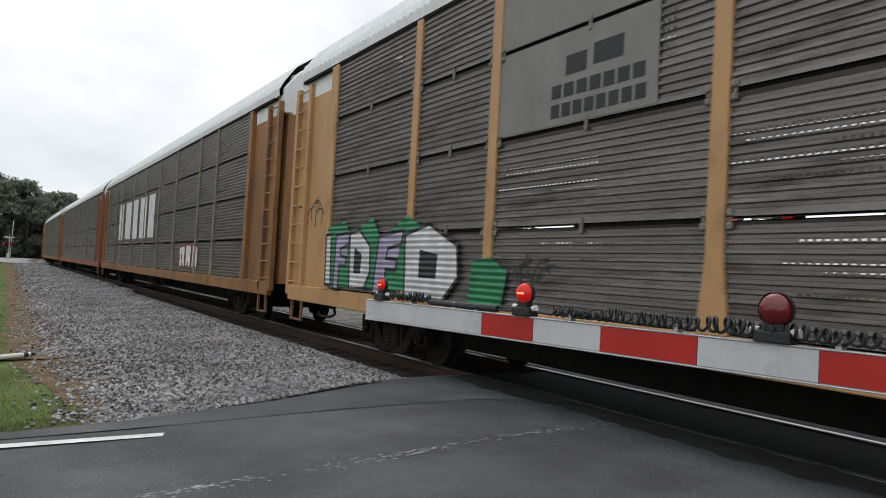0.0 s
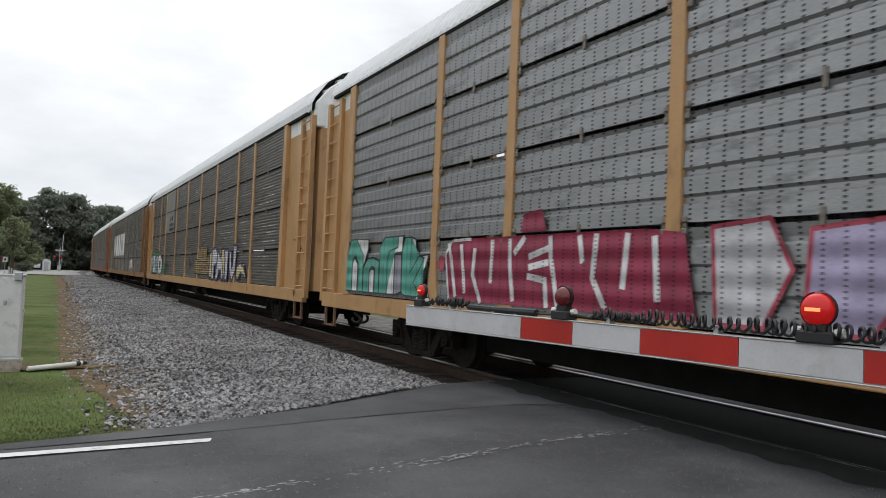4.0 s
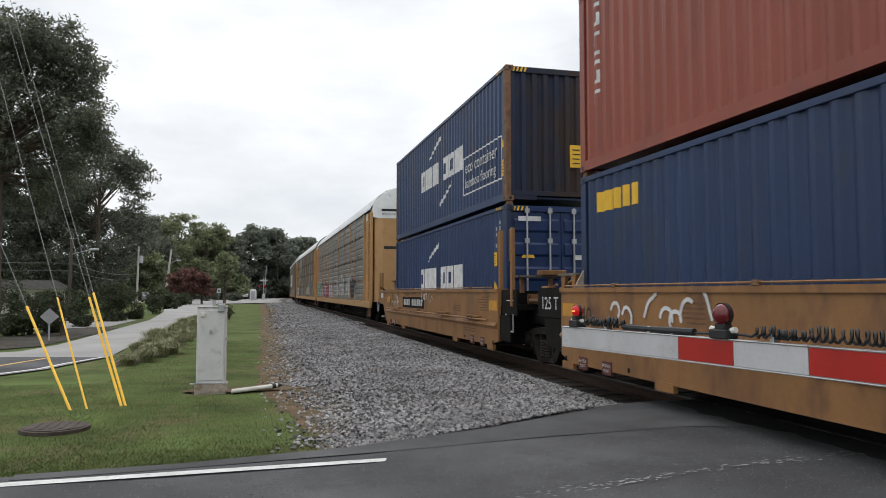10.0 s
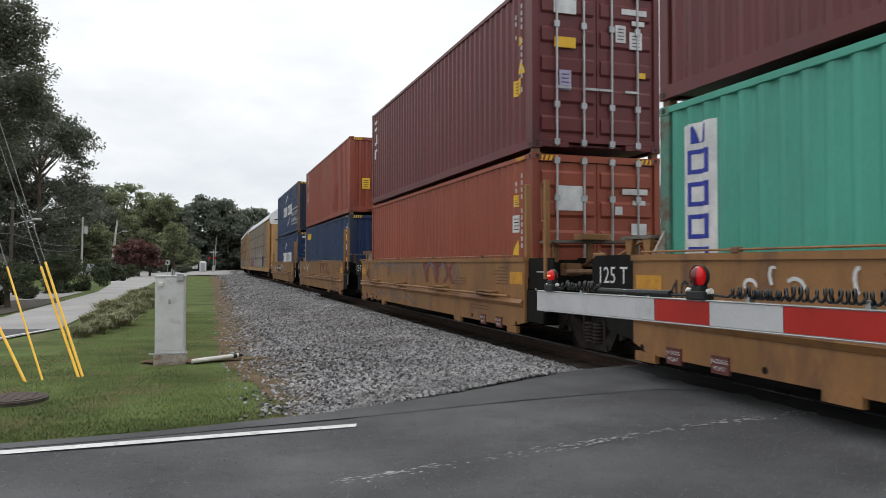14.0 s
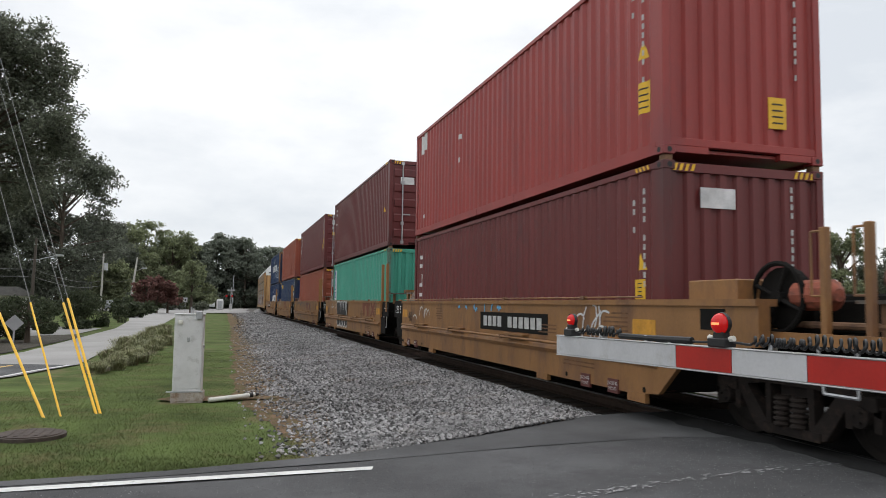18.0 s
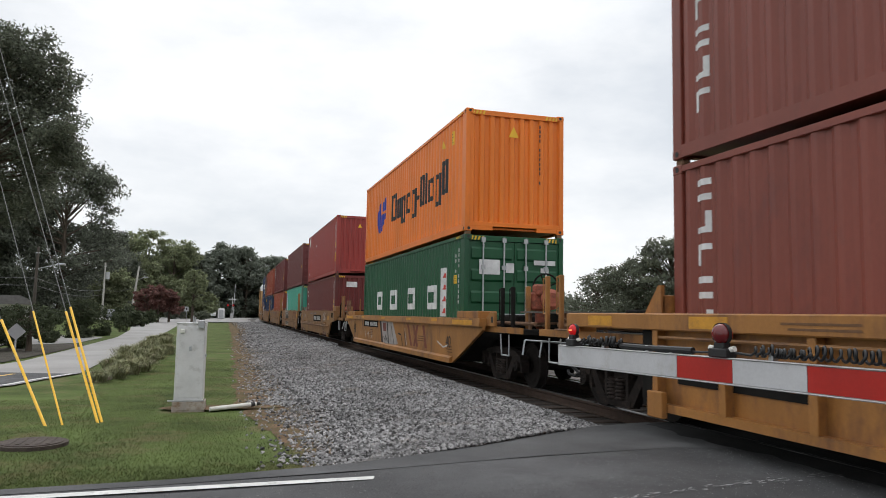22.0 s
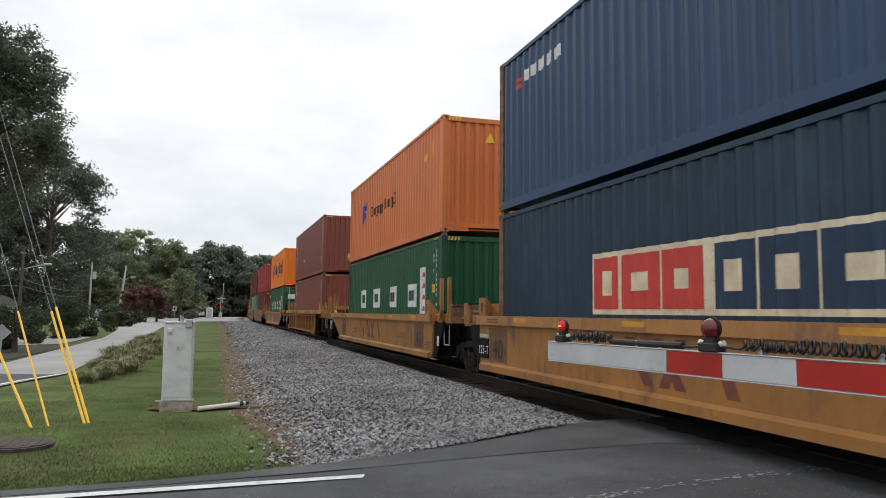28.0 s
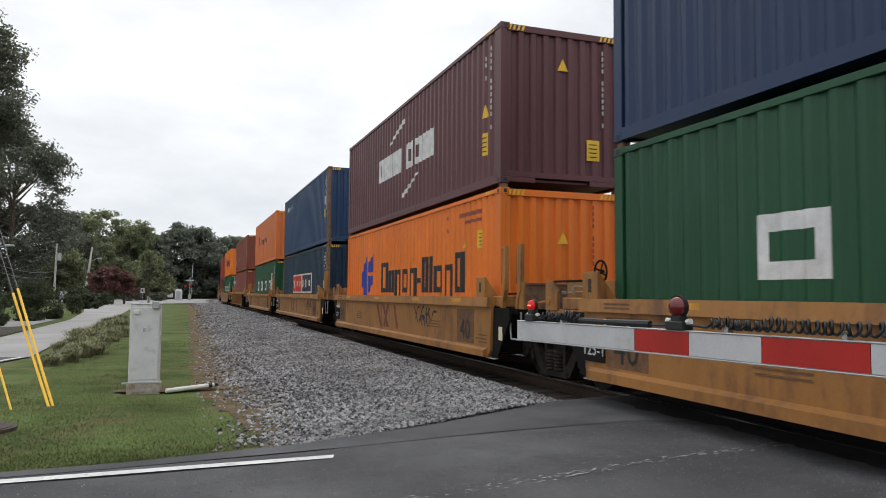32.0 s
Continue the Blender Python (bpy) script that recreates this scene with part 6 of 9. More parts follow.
sprayed_strokes(ar2, "black", [[(y, 2.02), (y - 0.02 - 0.10, 1.66)] for y in (-1.80, -2.05, -2.32, -2.58, -2.84)], 0.035, False)
sprayed_strokes(ar2, "black", [[(y, 1.50), (y - 0.03, 1.26)] for y in (-1.60, -1.82, -1.95, -2.18, -2.32, -2.52, -2.76, -2.90, -3.08, -3.22)], 0.032, False)
sprayed_forms(ar2, (
    ("cream", ((-3.75, 1.05), (-3.72, 1.85), (-4.05, 1.95), (-4.15, 1.05))),
    ("silver", ((-4.15, 1.0), (-4.15, 2.0), (-4.70, 2.05), (-5.05, 1.78), (-4.90, 1.50), (-4.50, 1.45), (-4.50, 1.0))),
    ("silver", ((-4.75, 1.0), (-5.15, 1.95), (-5.45, 1.70), (-5.85, 1.95), (-6.0, 1.0), (-5.70, 1.0), (-5.60, 1.30), (-5.30, 1.30), (-5.10, 1.0))),
    ("cream", ((-5.60, 1.95), (-5.95, 2.02), (-6.15, 1.70), (-6.10, 1.0), (-6.02, 1.0))),
    ("silver", ((-6.05, 1.95), (-6.60, 1.95), (-6.55, 1.0), (-6.20, 1.0), (-6.20, 1.60))),
    ("silver", ((-6.75, 1.90), (-6.85, 1.30), (-7.20, 1.0), (-7.60, 1.30), (-7.72, 2.05), (-7.35, 2.08), (-7.30, 1.50), (-7.10, 1.40), (-7.00, 1.90))),
    ("cream", ((-7.76, 1.12), (-7.80, 1.44), (-8.20, 1.55), (-8.70, 1.42), (-9.00, 1.10), (-8.60, 1.20), (-8.30, 1.26), (-8.00, 1.05)))), "purple", 0.085, False)
o = 115.98
bm = boxed((WALL - 0.006, WALL + 0.004, 4.92, 7.50, 2.93, 3.86), (WALL - 0.006, WALL + 0.004, 4.92, 7.50, 3.91, 4.80))
part("smooth_panel", bm, mat("smooth_grey_panel", (0.20, 0.195, 0.18), 0.6, var=0.12, scale=2, stain=(0.18, 0.18, 0.17), amount=0.25), ar2, "smooth grey panel")
bm = bmesh.new()
for k in range(7):
    box(bm, WALL - 0.010, WALL - 0.006, 6.36 - 0.19 * k - 0.15, 6.36 - 0.19 * k, 3.20, 3.34)
for k in range(8):
    box(bm, WALL - 0.010, WALL - 0.006, 6.36 - 0.168 * k - 0.13, 6.36 - 0.168 * k, 3.00, 3.14)
box(bm, WALL - 0.010, WALL - 0.006, 5.35, 5.75, 3.45, 3.66), box(bm, WALL - 0.010, WALL - 0.006, 5.85, 6.15, 3.42, 3.62)
pieces("dark_block", bm, M_TAG["black"], ar2, "dark block on the smooth panel")
scrawl(ar2, 128.6 - o, 129.6 - o, 1.9, 2.6, "black", 6, 27, 0.025, -1.475)
scrawl(ar2, 101.8 - o, 102.8 - o, 1.6, 2.2, "black", 6, 28, 0.025, -1.475)
o = 145.35
for k, w in enumerate((1.2, 1.5, 1.3, 1.4, 1.2)):
    part("white_block", boxed((WALL - 0.008, WALL + 0.002, 153.5 - 1.9 * k - w - o, 153.5 - 1.9 * k - o, 2.1, 3.7)), M_TAG["white"], ar3, "faded white block")
tag(ar3, 137.5 - o, 140.0 - o, 1.05, 1.85, "white", "maroon", 3, 31)
lab = part("placard", boxed((-1.478, -1.470, -12.85, -12.20, 1.95, 2.12)), M_TAG["yellow"], ar1, "yellow placard")
lettering("EXCESS HEIGHT CAR", 0.10, M_TAG["black"], ar1, Matrix.Translation((-0.62, -13.865, 4.62)) @ REAR_SIDE)
lettering("EXCESS HEIGHT CAR", 0.10, M_TAG["black"], ar1, Matrix.Translation((0.62, -13.865, 4.62)) @ REAR_SIDE)

# --- well cars ---
SILL = -1.535
M_PATCH = mat("orange_yellow_reflective_patch", (0.56, 0.27, 0.03), 0.5, var=0.2, scale=5, stain=(0.36, 0.16, 0.04), amount=0.3)
M_JACK = mat("maroon_plate_paint", (0.105, 0.030, 0.026), 0.6, var=0.2, scale=8)


def post_pair(car, ys, paint, top=2.06, x=-1.25, bent=False, w=0.036):
    """Square posts along the edge of an end platform, each with a loop handle on its far side."""
    for y in ys:
        if bent:
            bm = bmesh.new()
            prism(bm, [(y + 0.10 - w, 1.1), (y + 0.10 + w, 1.1), (y + 0.10 + w, 1.24), (y + w, 1.42), (y + w, top), (y - w, top), (y - w, 1.40), (y + 0.10 - w, 1.22)], "x", x - w, x + w)
        else:
            bm = boxed((x - w, x + w, y - w, y + w, 1.1, top))
        post = part("guard_post", bm, paint, car, bevel=0.008)
        g = y + w + 0.13
        part("loop_handle", rods(((x, y, top - 0.03), (x, g, top - 0.03), 0.012, 6), ((x, g, top - 0.03), (x, g, top - 0.62), 0.012, 6), ((x, g, top - 0.62), (x, y, top - 0.62), 0.012, 6)), paint, post)


M_RUSTY = mat("rusty_salmon_valve", (0.30, 0.085, 0.05), 0.7, var=0.3, scale=6, stain=(0.12, 0.045, 0.03), amount=0.4)
M_WALK = mat("worn_grey_walkway", (0.16, 0.145, 0.125), 0.7, 0.3, var=0.25, scale=8, stain=(0.10, 0.06, 0.04), amount=0.4)
M_STENCIL = mat("brown_stencil_paint", (0.15, 0.075, 0.035), 0.7, var=0.3, scale=12)
M_TANK = mat("brown_air_tank_paint", (0.135, 0.068, 0.045), 0.55, var=0.3, scale=3, stain=(0.07, 0.035, 0.025), amount=0.45)


def stencil(car, y, z, w, rows, x=SILL - 0.004, step=0.055, material=None):
    """A small block of writing too worn to read, as plain bars."""
    r = random.Random(int(abs(y) * 100) + rows)
    bars = [(x - 0.002, x, y - w / 2, y + w / 2 - w * r.uniform(0, 0.35), z + step * k, z + step * k + 0.022) for k in range(rows)]
    pieces("stencil_bar", boxed(*bars), material or M_STENCIL, car, "worn brown stencil bar")


def wheel_ring(bm, c, r, axis, tube=0.018):
    """A hand wheel: a rim of short rods with four spokes."""
    def at(a, q):
        u, v = q * math.cos(a), q * math.sin(a)
        return (c[0], c[1] + u, c[2] + v) if axis == "x" else (c[0] + u, c[1], c[2] + v)
    for k in range(20):
        rod(bm, at(math.tau * k / 20, r), at(math.tau * (k + 1) / 20, r), tube, 6)
    for k in range(4):
        rod(bm, c, at(math.tau * k / 4 + 0.4, r), tube * 0.8, 6)
    rod(bm, (c[0] - 0.03, c[1], c[2]), (c[0] + 0.05, c[1], c[2]), r * 0.22, 10)


def hung_step(car, y, sgn, x=-1.42, top=1.0):
    """A stirrup of bent bar that hangs under the end of a car."""
    b = y + sgn * 0.42
    part("stirrup_step", rods(((x, y, top), (x, y + sgn * 0.06, 0.62), 0.014, 6), ((x, y + sgn * 0.06, 0.62), (x, b, 0.62), 0.016, 6), ((x, b, 0.62), (x, b, top), 0.014, 6)), M_STEEL, car, "grey steel stirrup step")


def tank(car, x, y0, y1, z, r):
    """An air tank along the car on two saddles, its ends domed."""
    bm = rods(((x, y0, z), (x, y1, z), r, 18), ((x, y0 - 0.05, z), (x, y0, z), r * 0.72, 18, r), ((x, y1, z), (x, y1 + 0.05, z), r, 18, r * 0.72))
    t = part("air_tank", bm, M_TANK, car, "rusty brown air tank")
    for y in (y0 + 0.18, y1 - 0.18):
        part("strap", rods(((x, y - 0.025, z), (x, y + 0.025, z), r + 0.008, 18)), M_TAN_STEP, t)
        part("saddle", boxed((x - 0.16, x + 0.16, y - 0.04, y + 0.04, 1.10, z - r * 0.8)), M_TAN_STEP, t)


def end_deck(car, y0, y1, paint, sgn):
    """A platform over the truck with a grated walk, pipes and coupler."""
    a, b = sorted((y0, y1))
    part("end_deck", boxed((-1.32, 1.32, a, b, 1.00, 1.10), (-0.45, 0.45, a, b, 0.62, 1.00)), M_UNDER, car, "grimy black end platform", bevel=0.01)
    part("deck_edge", boxed((-1.36, -1.32, a, b, 1.02, 1.13)), paint, car)
    part("train_line", rods(((-1.05, a + 0.1, 1.20), (-1.05, b - 0.1, 1.20), 0.035, 8), ((-0.72, a + 0.3, 1.17), (-0.72, b - 0.2, 1.17), 0.028, 8), ((-1.05, a + 0.5, 1.20), (0.6, a + 0.7, 1.24), 0.024, 6)), M_TAN_STEP, car, "rusty brake pipes")
    m = sgn
    part("walkway_plate", boxed((-1.15, 1.15, *sorted((m * (abs(y1) - 0.55), m * (abs(y1) - 0.10))), 1.40, 1.43)), M_WALK, car, "worn grey grated walkway")
    for x in (-1.05, -0.3, 0.5, 1.05):
        part("walkway_leg", boxed((x - 0.025, x + 0.025, *sorted((m * (abs(y1) - 0.36), m * (abs(y1) - 0.30))), 1.10, 1.40)), M_TAN_STEP, car)
    part("valve_body", boxed((-0.55, -0.20, m * (abs(y1) - 1.35) - 0.16, m * (abs(y1) - 1.35) + 0.16, 1.12, 1.36), (-0.48, -0.26, m * (abs(y1) - 1.35) - 0.26, m * (abs(y1) - 1.35) + 0.10, 1.30, 1.46)), M_UNDER, car, "dark brake valve", bevel=0.02)
    part("rod_linkage", rods(((-0.1, m * (abs(y1) - 2.2), 1.28), (0.7, m * (abs(y1) - 0.8), 1.34), 0.022, 6), ((0.2, m * (abs(y1) - 2.2), 1.32), (0.25, m * (abs(y1) - 0.6), 1.32), 0.03, 6)), M_TAN_STEP, car)
    part("cut_lever", rods(((-1.30, y1 + m * 0.02, 0.92), (-0.2, y1 + m * 0.10, 0.86), 0.016, 6), ((-1.30, y1 + m * 0.02, 0.92), (-1.34, y1 + m * 0.02, 0.66), 0.016, 6)), M_STEEL, car)
    hose(car, y1, sgn)
    part("coupler", boxed((-0.14, 0.14, min(y1, y1 + sgn * 0.7), max(y1, y1 + sgn * 0.7), 0.66, 0.92)), M_TRUCK, car)


def joint_gear(car, m, y, paint):
    """Brake gear over a shared truck: a beam, rods, levers and small boxes."""
    part("end_frame", boxed((-0.9, 0.9, *sorted((m * y, m * (y + 1.10))), 0.75, 1.05), (-1.30, 1.30, *sorted((m * y, m * (y + 0.5))), 1.02, 1.12)), M_UNDER, car)
    part("brake_rigging", rods(((-1.0, m * (y + 0.42), 1.30), (0.9, m * (y + 0.5), 1.35), 0.03, 6), ((-0.7, m * (y + 0.15), 1.12), (-0.55, m * (y + 0.8), 1.52), 0.03, 6), ((-0.2, m * (y + 0.2), 1.12), (-0.1, m * (y + 0.9), 1.55), 0.025, 6),
                               ((-1.1, m * (y + 0.7), 1.2), (0.8, m * (y + 0.8), 1.22), 0.045, 8)), M_TAN_STEP, car, "rusty brake rods")
    part("brake_chamber", rods(((-0.62, m * (y + 0.25), 1.30), (-0.36, m * (y + 0.28), 1.30), 0.13, 14), ((-0.36, m * (y + 0.28), 1.30), (0.1, m * (y + 0.34), 1.32), 0.03, 8)), M_UNDER, car, "round black brake chamber")
    part("lever_box", boxed((-0.98, -0.72, m * (y + 0.42) - 0.13, m * (y + 0.42) + 0.13, 1.14, 1.34)), paint, car, bevel=0.012)


def well_a(label, place, first=False, last=False):
    """Deep-sided articulated unit of plain plate with a pipe along it."""
    car = thing("well_car", label, "railway car", "well cars in the train")
    h = 6.2
    f, r = (8.0 if first else h), (8.1 if last else 6.45)
    front = [(f, 1.42), (f, 0.98), (7.05, 0.90), (6.42, 0.34)] if first else [(f, 1.42), (f, 0.40)]
    rear = [(-6.42, 0.34), (-7.05, 0.90), (-r, 0.98), (-r, 1.42)] if last else [(-r, 0.40), (-r, 1.42)]
    bm = bmesh.new()
    prism(bm, front + [(5.85, 0.29), (-5.85, 0.29)] + rear, "x", SILL, SILL + 0.06)
    prism(bm, [(SILL - 0.03, 1.37), (SILL - 0.03, 1.44), (SILL + 0.22, 1.44), (SILL + 0.22, 1.37)], "y", -r, f)
    prism(bm, [(SILL - 0.06, 0.70), (SILL - 0.02, 0.76), (SILL, 0.76), (SILL, 0.64), (SILL - 0.02, 0.64)], "y", -6.4, 6.15)
    part("side_sill", bm, M_TAN_OLD, car)
    part("far_sill", boxed((1.475, 1.535, -6.4, 6.2, 0.32, 1.43)), M_TAN_OLD, car)
    part("air_pipe", rods(((SILL - 0.09, -6.0, 0.80), (SILL - 0.09, 5.9, 0.80), 0.022, 8)), M_TAN_OLD, car)
    part("top_rod", rods(((SILL - 0.01, -6.1, 1.47), (SILL - 0.01, 6.0, 1.47), 0.013, 6)), M_TAN_OLD, car)
    for y in (-4.6, -1.6, 1.5, 4.4):
        part("rod_clamp", boxed((SILL - 0.045, SILL + 0.03, y - 0.05, y + 0.05, 1.435, 1.495)), M_TAN_STEP, car, bevel=0.008)
        part("pipe_clamp", boxed((SILL - 0.115, SILL, y - 0.025, y + 0.025, 0.765, 0.835)), M_TAN_STEP, car)
    for y in (-4.9, -2.2, 1.1, 4.0):
        part("step_ledge", boxed((SILL - 0.11, SILL, y - 0.45, y + 0.45, 0.84, 0.87)), M_TAN_OLD, car)
    for y in (-5.4, -4.65, 4.65, 5.4):
        plate = part("jacking_plate", boxed((SILL - 0.015, SILL + 0.02, y - 0.13, y + 0.13, 0.24, 0.42)), M_JACK, car, "maroon plate with white writing")
        lettering("JACKING", 0.062, M_TAG["white"], plate, Matrix.Translation((SILL - 0.019, y, 0.345)) @ NEAR_SIDE)
        lettering("POINT", 0.062, M_TAG["white"], plate, Matrix.Translation((SILL - 0.019, y, 0.275)) @ NEAR_SIDE)
    for y in (-5.95, -3.2, 3.2, 5.95):
        part("foot_block", boxed((SILL - 0.01, SILL + 0.05, y - 0.2, y + 0.2, 0.20, 0.31)), M_TAN_OLD, car)
    for y in (-6.12, -4.05, 4.05, 6.02):
        part("drain_slot", rods(((SILL - 0.004, y, 0.36), (SILL + 0.002, y, 0.36), 0.035, 10)), M_UNDER, car)
    pieces("floor_frame", boxed((-1.47, 1.47, -h, -h + 0.12, 0.35, 1.4), (-1.47, 1.47, h - 0.12, h, 0.35, 1.4), (-1.47, 1.47, -6.0, 6.0, 0.30, 0.335)), M_UNDER, car)
    lettering("40", 0.38, M_TAG["black"], car, Matrix.Translation((SILL - 0.005, 5.30 if place < 60 else 5.55, 0.90)) @ NEAR_SIDE)
    stencil(car, -5.45, 0.98, 0.62, 6), stencil(car, -3.3, 0.93, 0.8, 3), stencil(car, 2.6, 1.02, 0.5, 5), stencil(car, -4.3, 0.50, 1.2, 2)
    for y, w in ((-6.12, 0.50), (5.88, 0.50)):
        part("yellow_patch", boxed((SILL - 0.005, SILL, y - w / 2, y + w / 2, 1.0, 1.2)), M_PATCH, car, "orange-yellow reflective patch")
    for m, is_end in ((-1, last), (1, first)):
        e = f if m > 0 else r
        if is_end:
            end_deck(car, m * 6.4, m * 9.4, M_TAN_OLD, m)
            truck(car, m * 7.95)
            part("end_bulkhead", boxed((-1.47, 1.47, *sorted((m * 6.25, m * 6.30)), 1.10, 1.44)), M_TAN_OLD, car)
            part("inner_cheek", boxed((-1.475, -1.40, *sorted((m * e, m * (e - 0.05))), 1.0, 1.42)), M_TAN_OLD, car)
            post_pair(car, (8.88, 9.42) if m > 0 else (-8.63, -9.11), M_TAN_OLD, 2.14 if m > 0 else 2.09)
            hung_step(car, m * 8.7, m)
        else:
            joint_gear(car, m, 6.3, M_TAN_OLD)
    if first:
        tank(car, 0.2, 8.08, 9.10, 1.90, 0.24)
        part("brake_stand", boxed((-0.95, -0.50, 7.55, 7.95, 1.44, 1.80), (-1.05, -0.45, 7.50, 8.0, 1.78, 1.82), (-0.9, -0.6, 7.6, 7.9, 1.10, 1.44)), M_TAN_STEP, car, "brown brake stand", bevel=0.012)
        part("placard", boxed((-1.542, -1.537, 7.05, 7.50, 1.16, 1.33)), M_TAG["white"], car, "white placard")
        part("brake_valve", boxed((-0.95, -0.55, 8.45, 8.85, 1.16, 1.42), (-0.85, -0.65, 8.3, 8.95, 1.24, 1.34), (-0.80, -0.6, 8.55, 8.75, 1.40, 1.55)), M_UNDER, car, "black brake valve", bevel=0.03)
        part("brace", rods(((-1.25, 9.30, 1.55), (-0.9, 8.8, 1.15), 0.035, 6), ((-1.25, 8.80, 1.50), (-0.9, 8.5, 1.18), 0.03, 6)), M_UNDER, car)
        part("walkway_plate", boxed((-1.1, 0.9, 6.45, 7.35, 1.60, 1.635)), M_WALK, car, "worn grey walkway")
        for x in (-1.0, 0.8):
            part("walkway_leg", boxed((x - 0.03, x + 0.03, 6.6, 6.68, 1.1, 1.60), (x - 0.03, x + 0.03, 7.2, 7.28, 1.1, 1.60)), M_TAN_STEP, car)
    if last:
        tank(car, 0.2, -9.15, -8.10, 1.66, 0.20)
        part("deck_house", boxed((-1.40, -0.60, -7.63, -6.82, 1.43, 1.65)), M_TAN_OLD, car, bevel=0.012)
        part("vent_panel", boxed((SILL - 0.008, SILL, -7.62, -7.22, 1.12, 1.34)), M_UNDER, car, "dark panel with pale lines")
        bm = bmesh.new()
        wheel_ring(bm, (-1.18, -7.95, 1.46), 0.34, "x", 0.028)
        part("brake_wheel", bm, M_UNDER, car, "dark upright brake wheel")
        part("brake_gear_case", rods(((-1.14, -7.95, 1.46), (-1.02, -7.95, 1.46), 0.30, 18)), M_UNDER, car)
        part("brake_cylinder", rods(((-1.05, -8.12, 1.48), (-1.05, -8.50, 1.48), 0.15, 14), ((-1.05, -8.5, 1.48), (-1.05, -8.58, 1.48), 0.15, 14, 0.06)), M_RUSTY, car, "rust-red brake cylinder")
        part("gear_pile", boxed((-0.8, -0.3, -9.0, -8.2, 1.12, 1.44), (-0.6, -0.1, -8.9, -8.0, 1.40, 1.50), (-0.9, -0.5, -8.1, -7.6, 1.1, 1.38)), M_UNDER, car, "dark brake gear", bevel=0.02)
    else:
        # the rear joint: tall posts, a black end plate, a walkway
        post_pair(car, (-6.38, -7.07), M_TAN_OLD, 2.61, -1.45, w=0.040)
        part("end_plate", boxed((-1.46, -1.43, -7.30, -6.452, 0.93, 1.42)), M_UNDER, car, "black end plate")
        part("white_rule", boxed((-1.464, -1.46, -7.15, -6.75, 1.20, 1.215)), M_TAG["white"], car)
        part("lower_plate", boxed((-1.50, -1.46, -7.05, -6.452, 0.42, 0.92)), M_UNDER, car)
        hung_step(car, -6.75, -1, -1.48, 0.95)
        part("walkway_plate", boxed((-1.30, 1.10, -6.95, -6.50, 1.66, 1.70)), M_WALK, car, "worn grey walkway")
        part("tool_box", boxed((-0.85, -0.35, -7.10, -6.80, 1.70, 1.80)), M_TAN_OLD, car, bevel=0.01)
        for x in (-1.15, -0.55, 0.3):
            part("walkway_bracket", boxed((x - 0.04, x + 0.04, -6.80, -6.74, 1.36, 1.66)), M_TAN_OLD, car)
    if not first:
        truck(car, 7.95)
        bm = bmesh.new()
        prism(bm, [(6.20, 0.96), (6.20, 1.44), (7.06, 1.44), (7.16, 1.38), (7.16, 0.96)], "x", SILL - 0.004, SILL + 0.03)
        shield = part("truck_shield", bm, M_UNDER, car, "black plate with white writing")
        lettering("125 T", 0.30, M_TAG["white"], shield, Matrix.Translation((SILL - 0.009, 6.66, 1.09)) @ NEAR_SIDE)
        bm = bmesh.new()
        prism(bm, [(6.20, 0.42), (6.20, 0.95), (6.95, 0.95), (6.80, 0.50)], "x", SILL + 0.01, SILL + 0.05)
        part("lower_plate", bm, M_UNDER, car)
        part("walkway_plate", boxed((-1.30, 1.10, 6.18, 6.85, 1.64, 1.68)), M_WALK, car, "worn grey walkway")
        for y in (6.30, 6.70):
            bm = bmesh.new()
            prism(bm, [(y - 0.09, 1.64), (y + 0.09, 1.64), (y + 0.04, 1.42), (y - 0.04, 1.42)], "x", -1.28, -1.22)
            part("walkway_bracket", bm, M_TAN_OLD, car)
        bm = bmesh.new()
        prism(bm, [(-1.40, 1.44), (-1.24, 1.44), (-1.24, 1.72)], "y", 5.98, 6.02)
        part("corner_guide", bm, M_CONCRETE, car, "pale rusted corner guide")
        cheek = part("cheek_plate", boxed((-1.36, -1.30, 7.18, 7.46, 1.10, 1.48)), M_TAN_OLD, car, bevel=0.01)
        part("slot", boxed((-1.364, -1.30, 7.28, 7.35, 1.20, 1.38)), M_BLACK, cheek, "dark oblong slot")
        part("cable", rods(((-1.2, 7.5, 1.30), (-0.9, 7.0, 1.62), 0.022, 6), ((-0.9, 7.0, 1.62), (0.4, 6.8, 1.60), 0.022, 6), ((-1.30, 7.7, 0.95), (-1.1, 7.55, 1.25), 0.03, 6)), M_TAN_OLD, car, "bent tan pipe")
    return rolling(car, place, 6.5)


def end_cheek(car, m, y0, y1, paint):
    """The slotted plate that stands on a sill beside the container, with its gusset."""
    bm = bmesh.new()
    box(bm, -1.53, -1.49, y0, y1, 1.27, 1.62)
    prism(bm, [(-1.49, 1.27), (-1.24, 1.27), (-1.49, 1.60)], "y", y0, y0 + 0.03)
    plate = part("bulkhead_plate", bm, paint, car, bevel=0.006)
    yc = (y0 + y1) / 2
    part("slot", boxed((-1.534, -1.486, yc - 0.035, yc + 0.035, 1.36, 1.53)), M_BLACK, plate, "dark oblong slot")


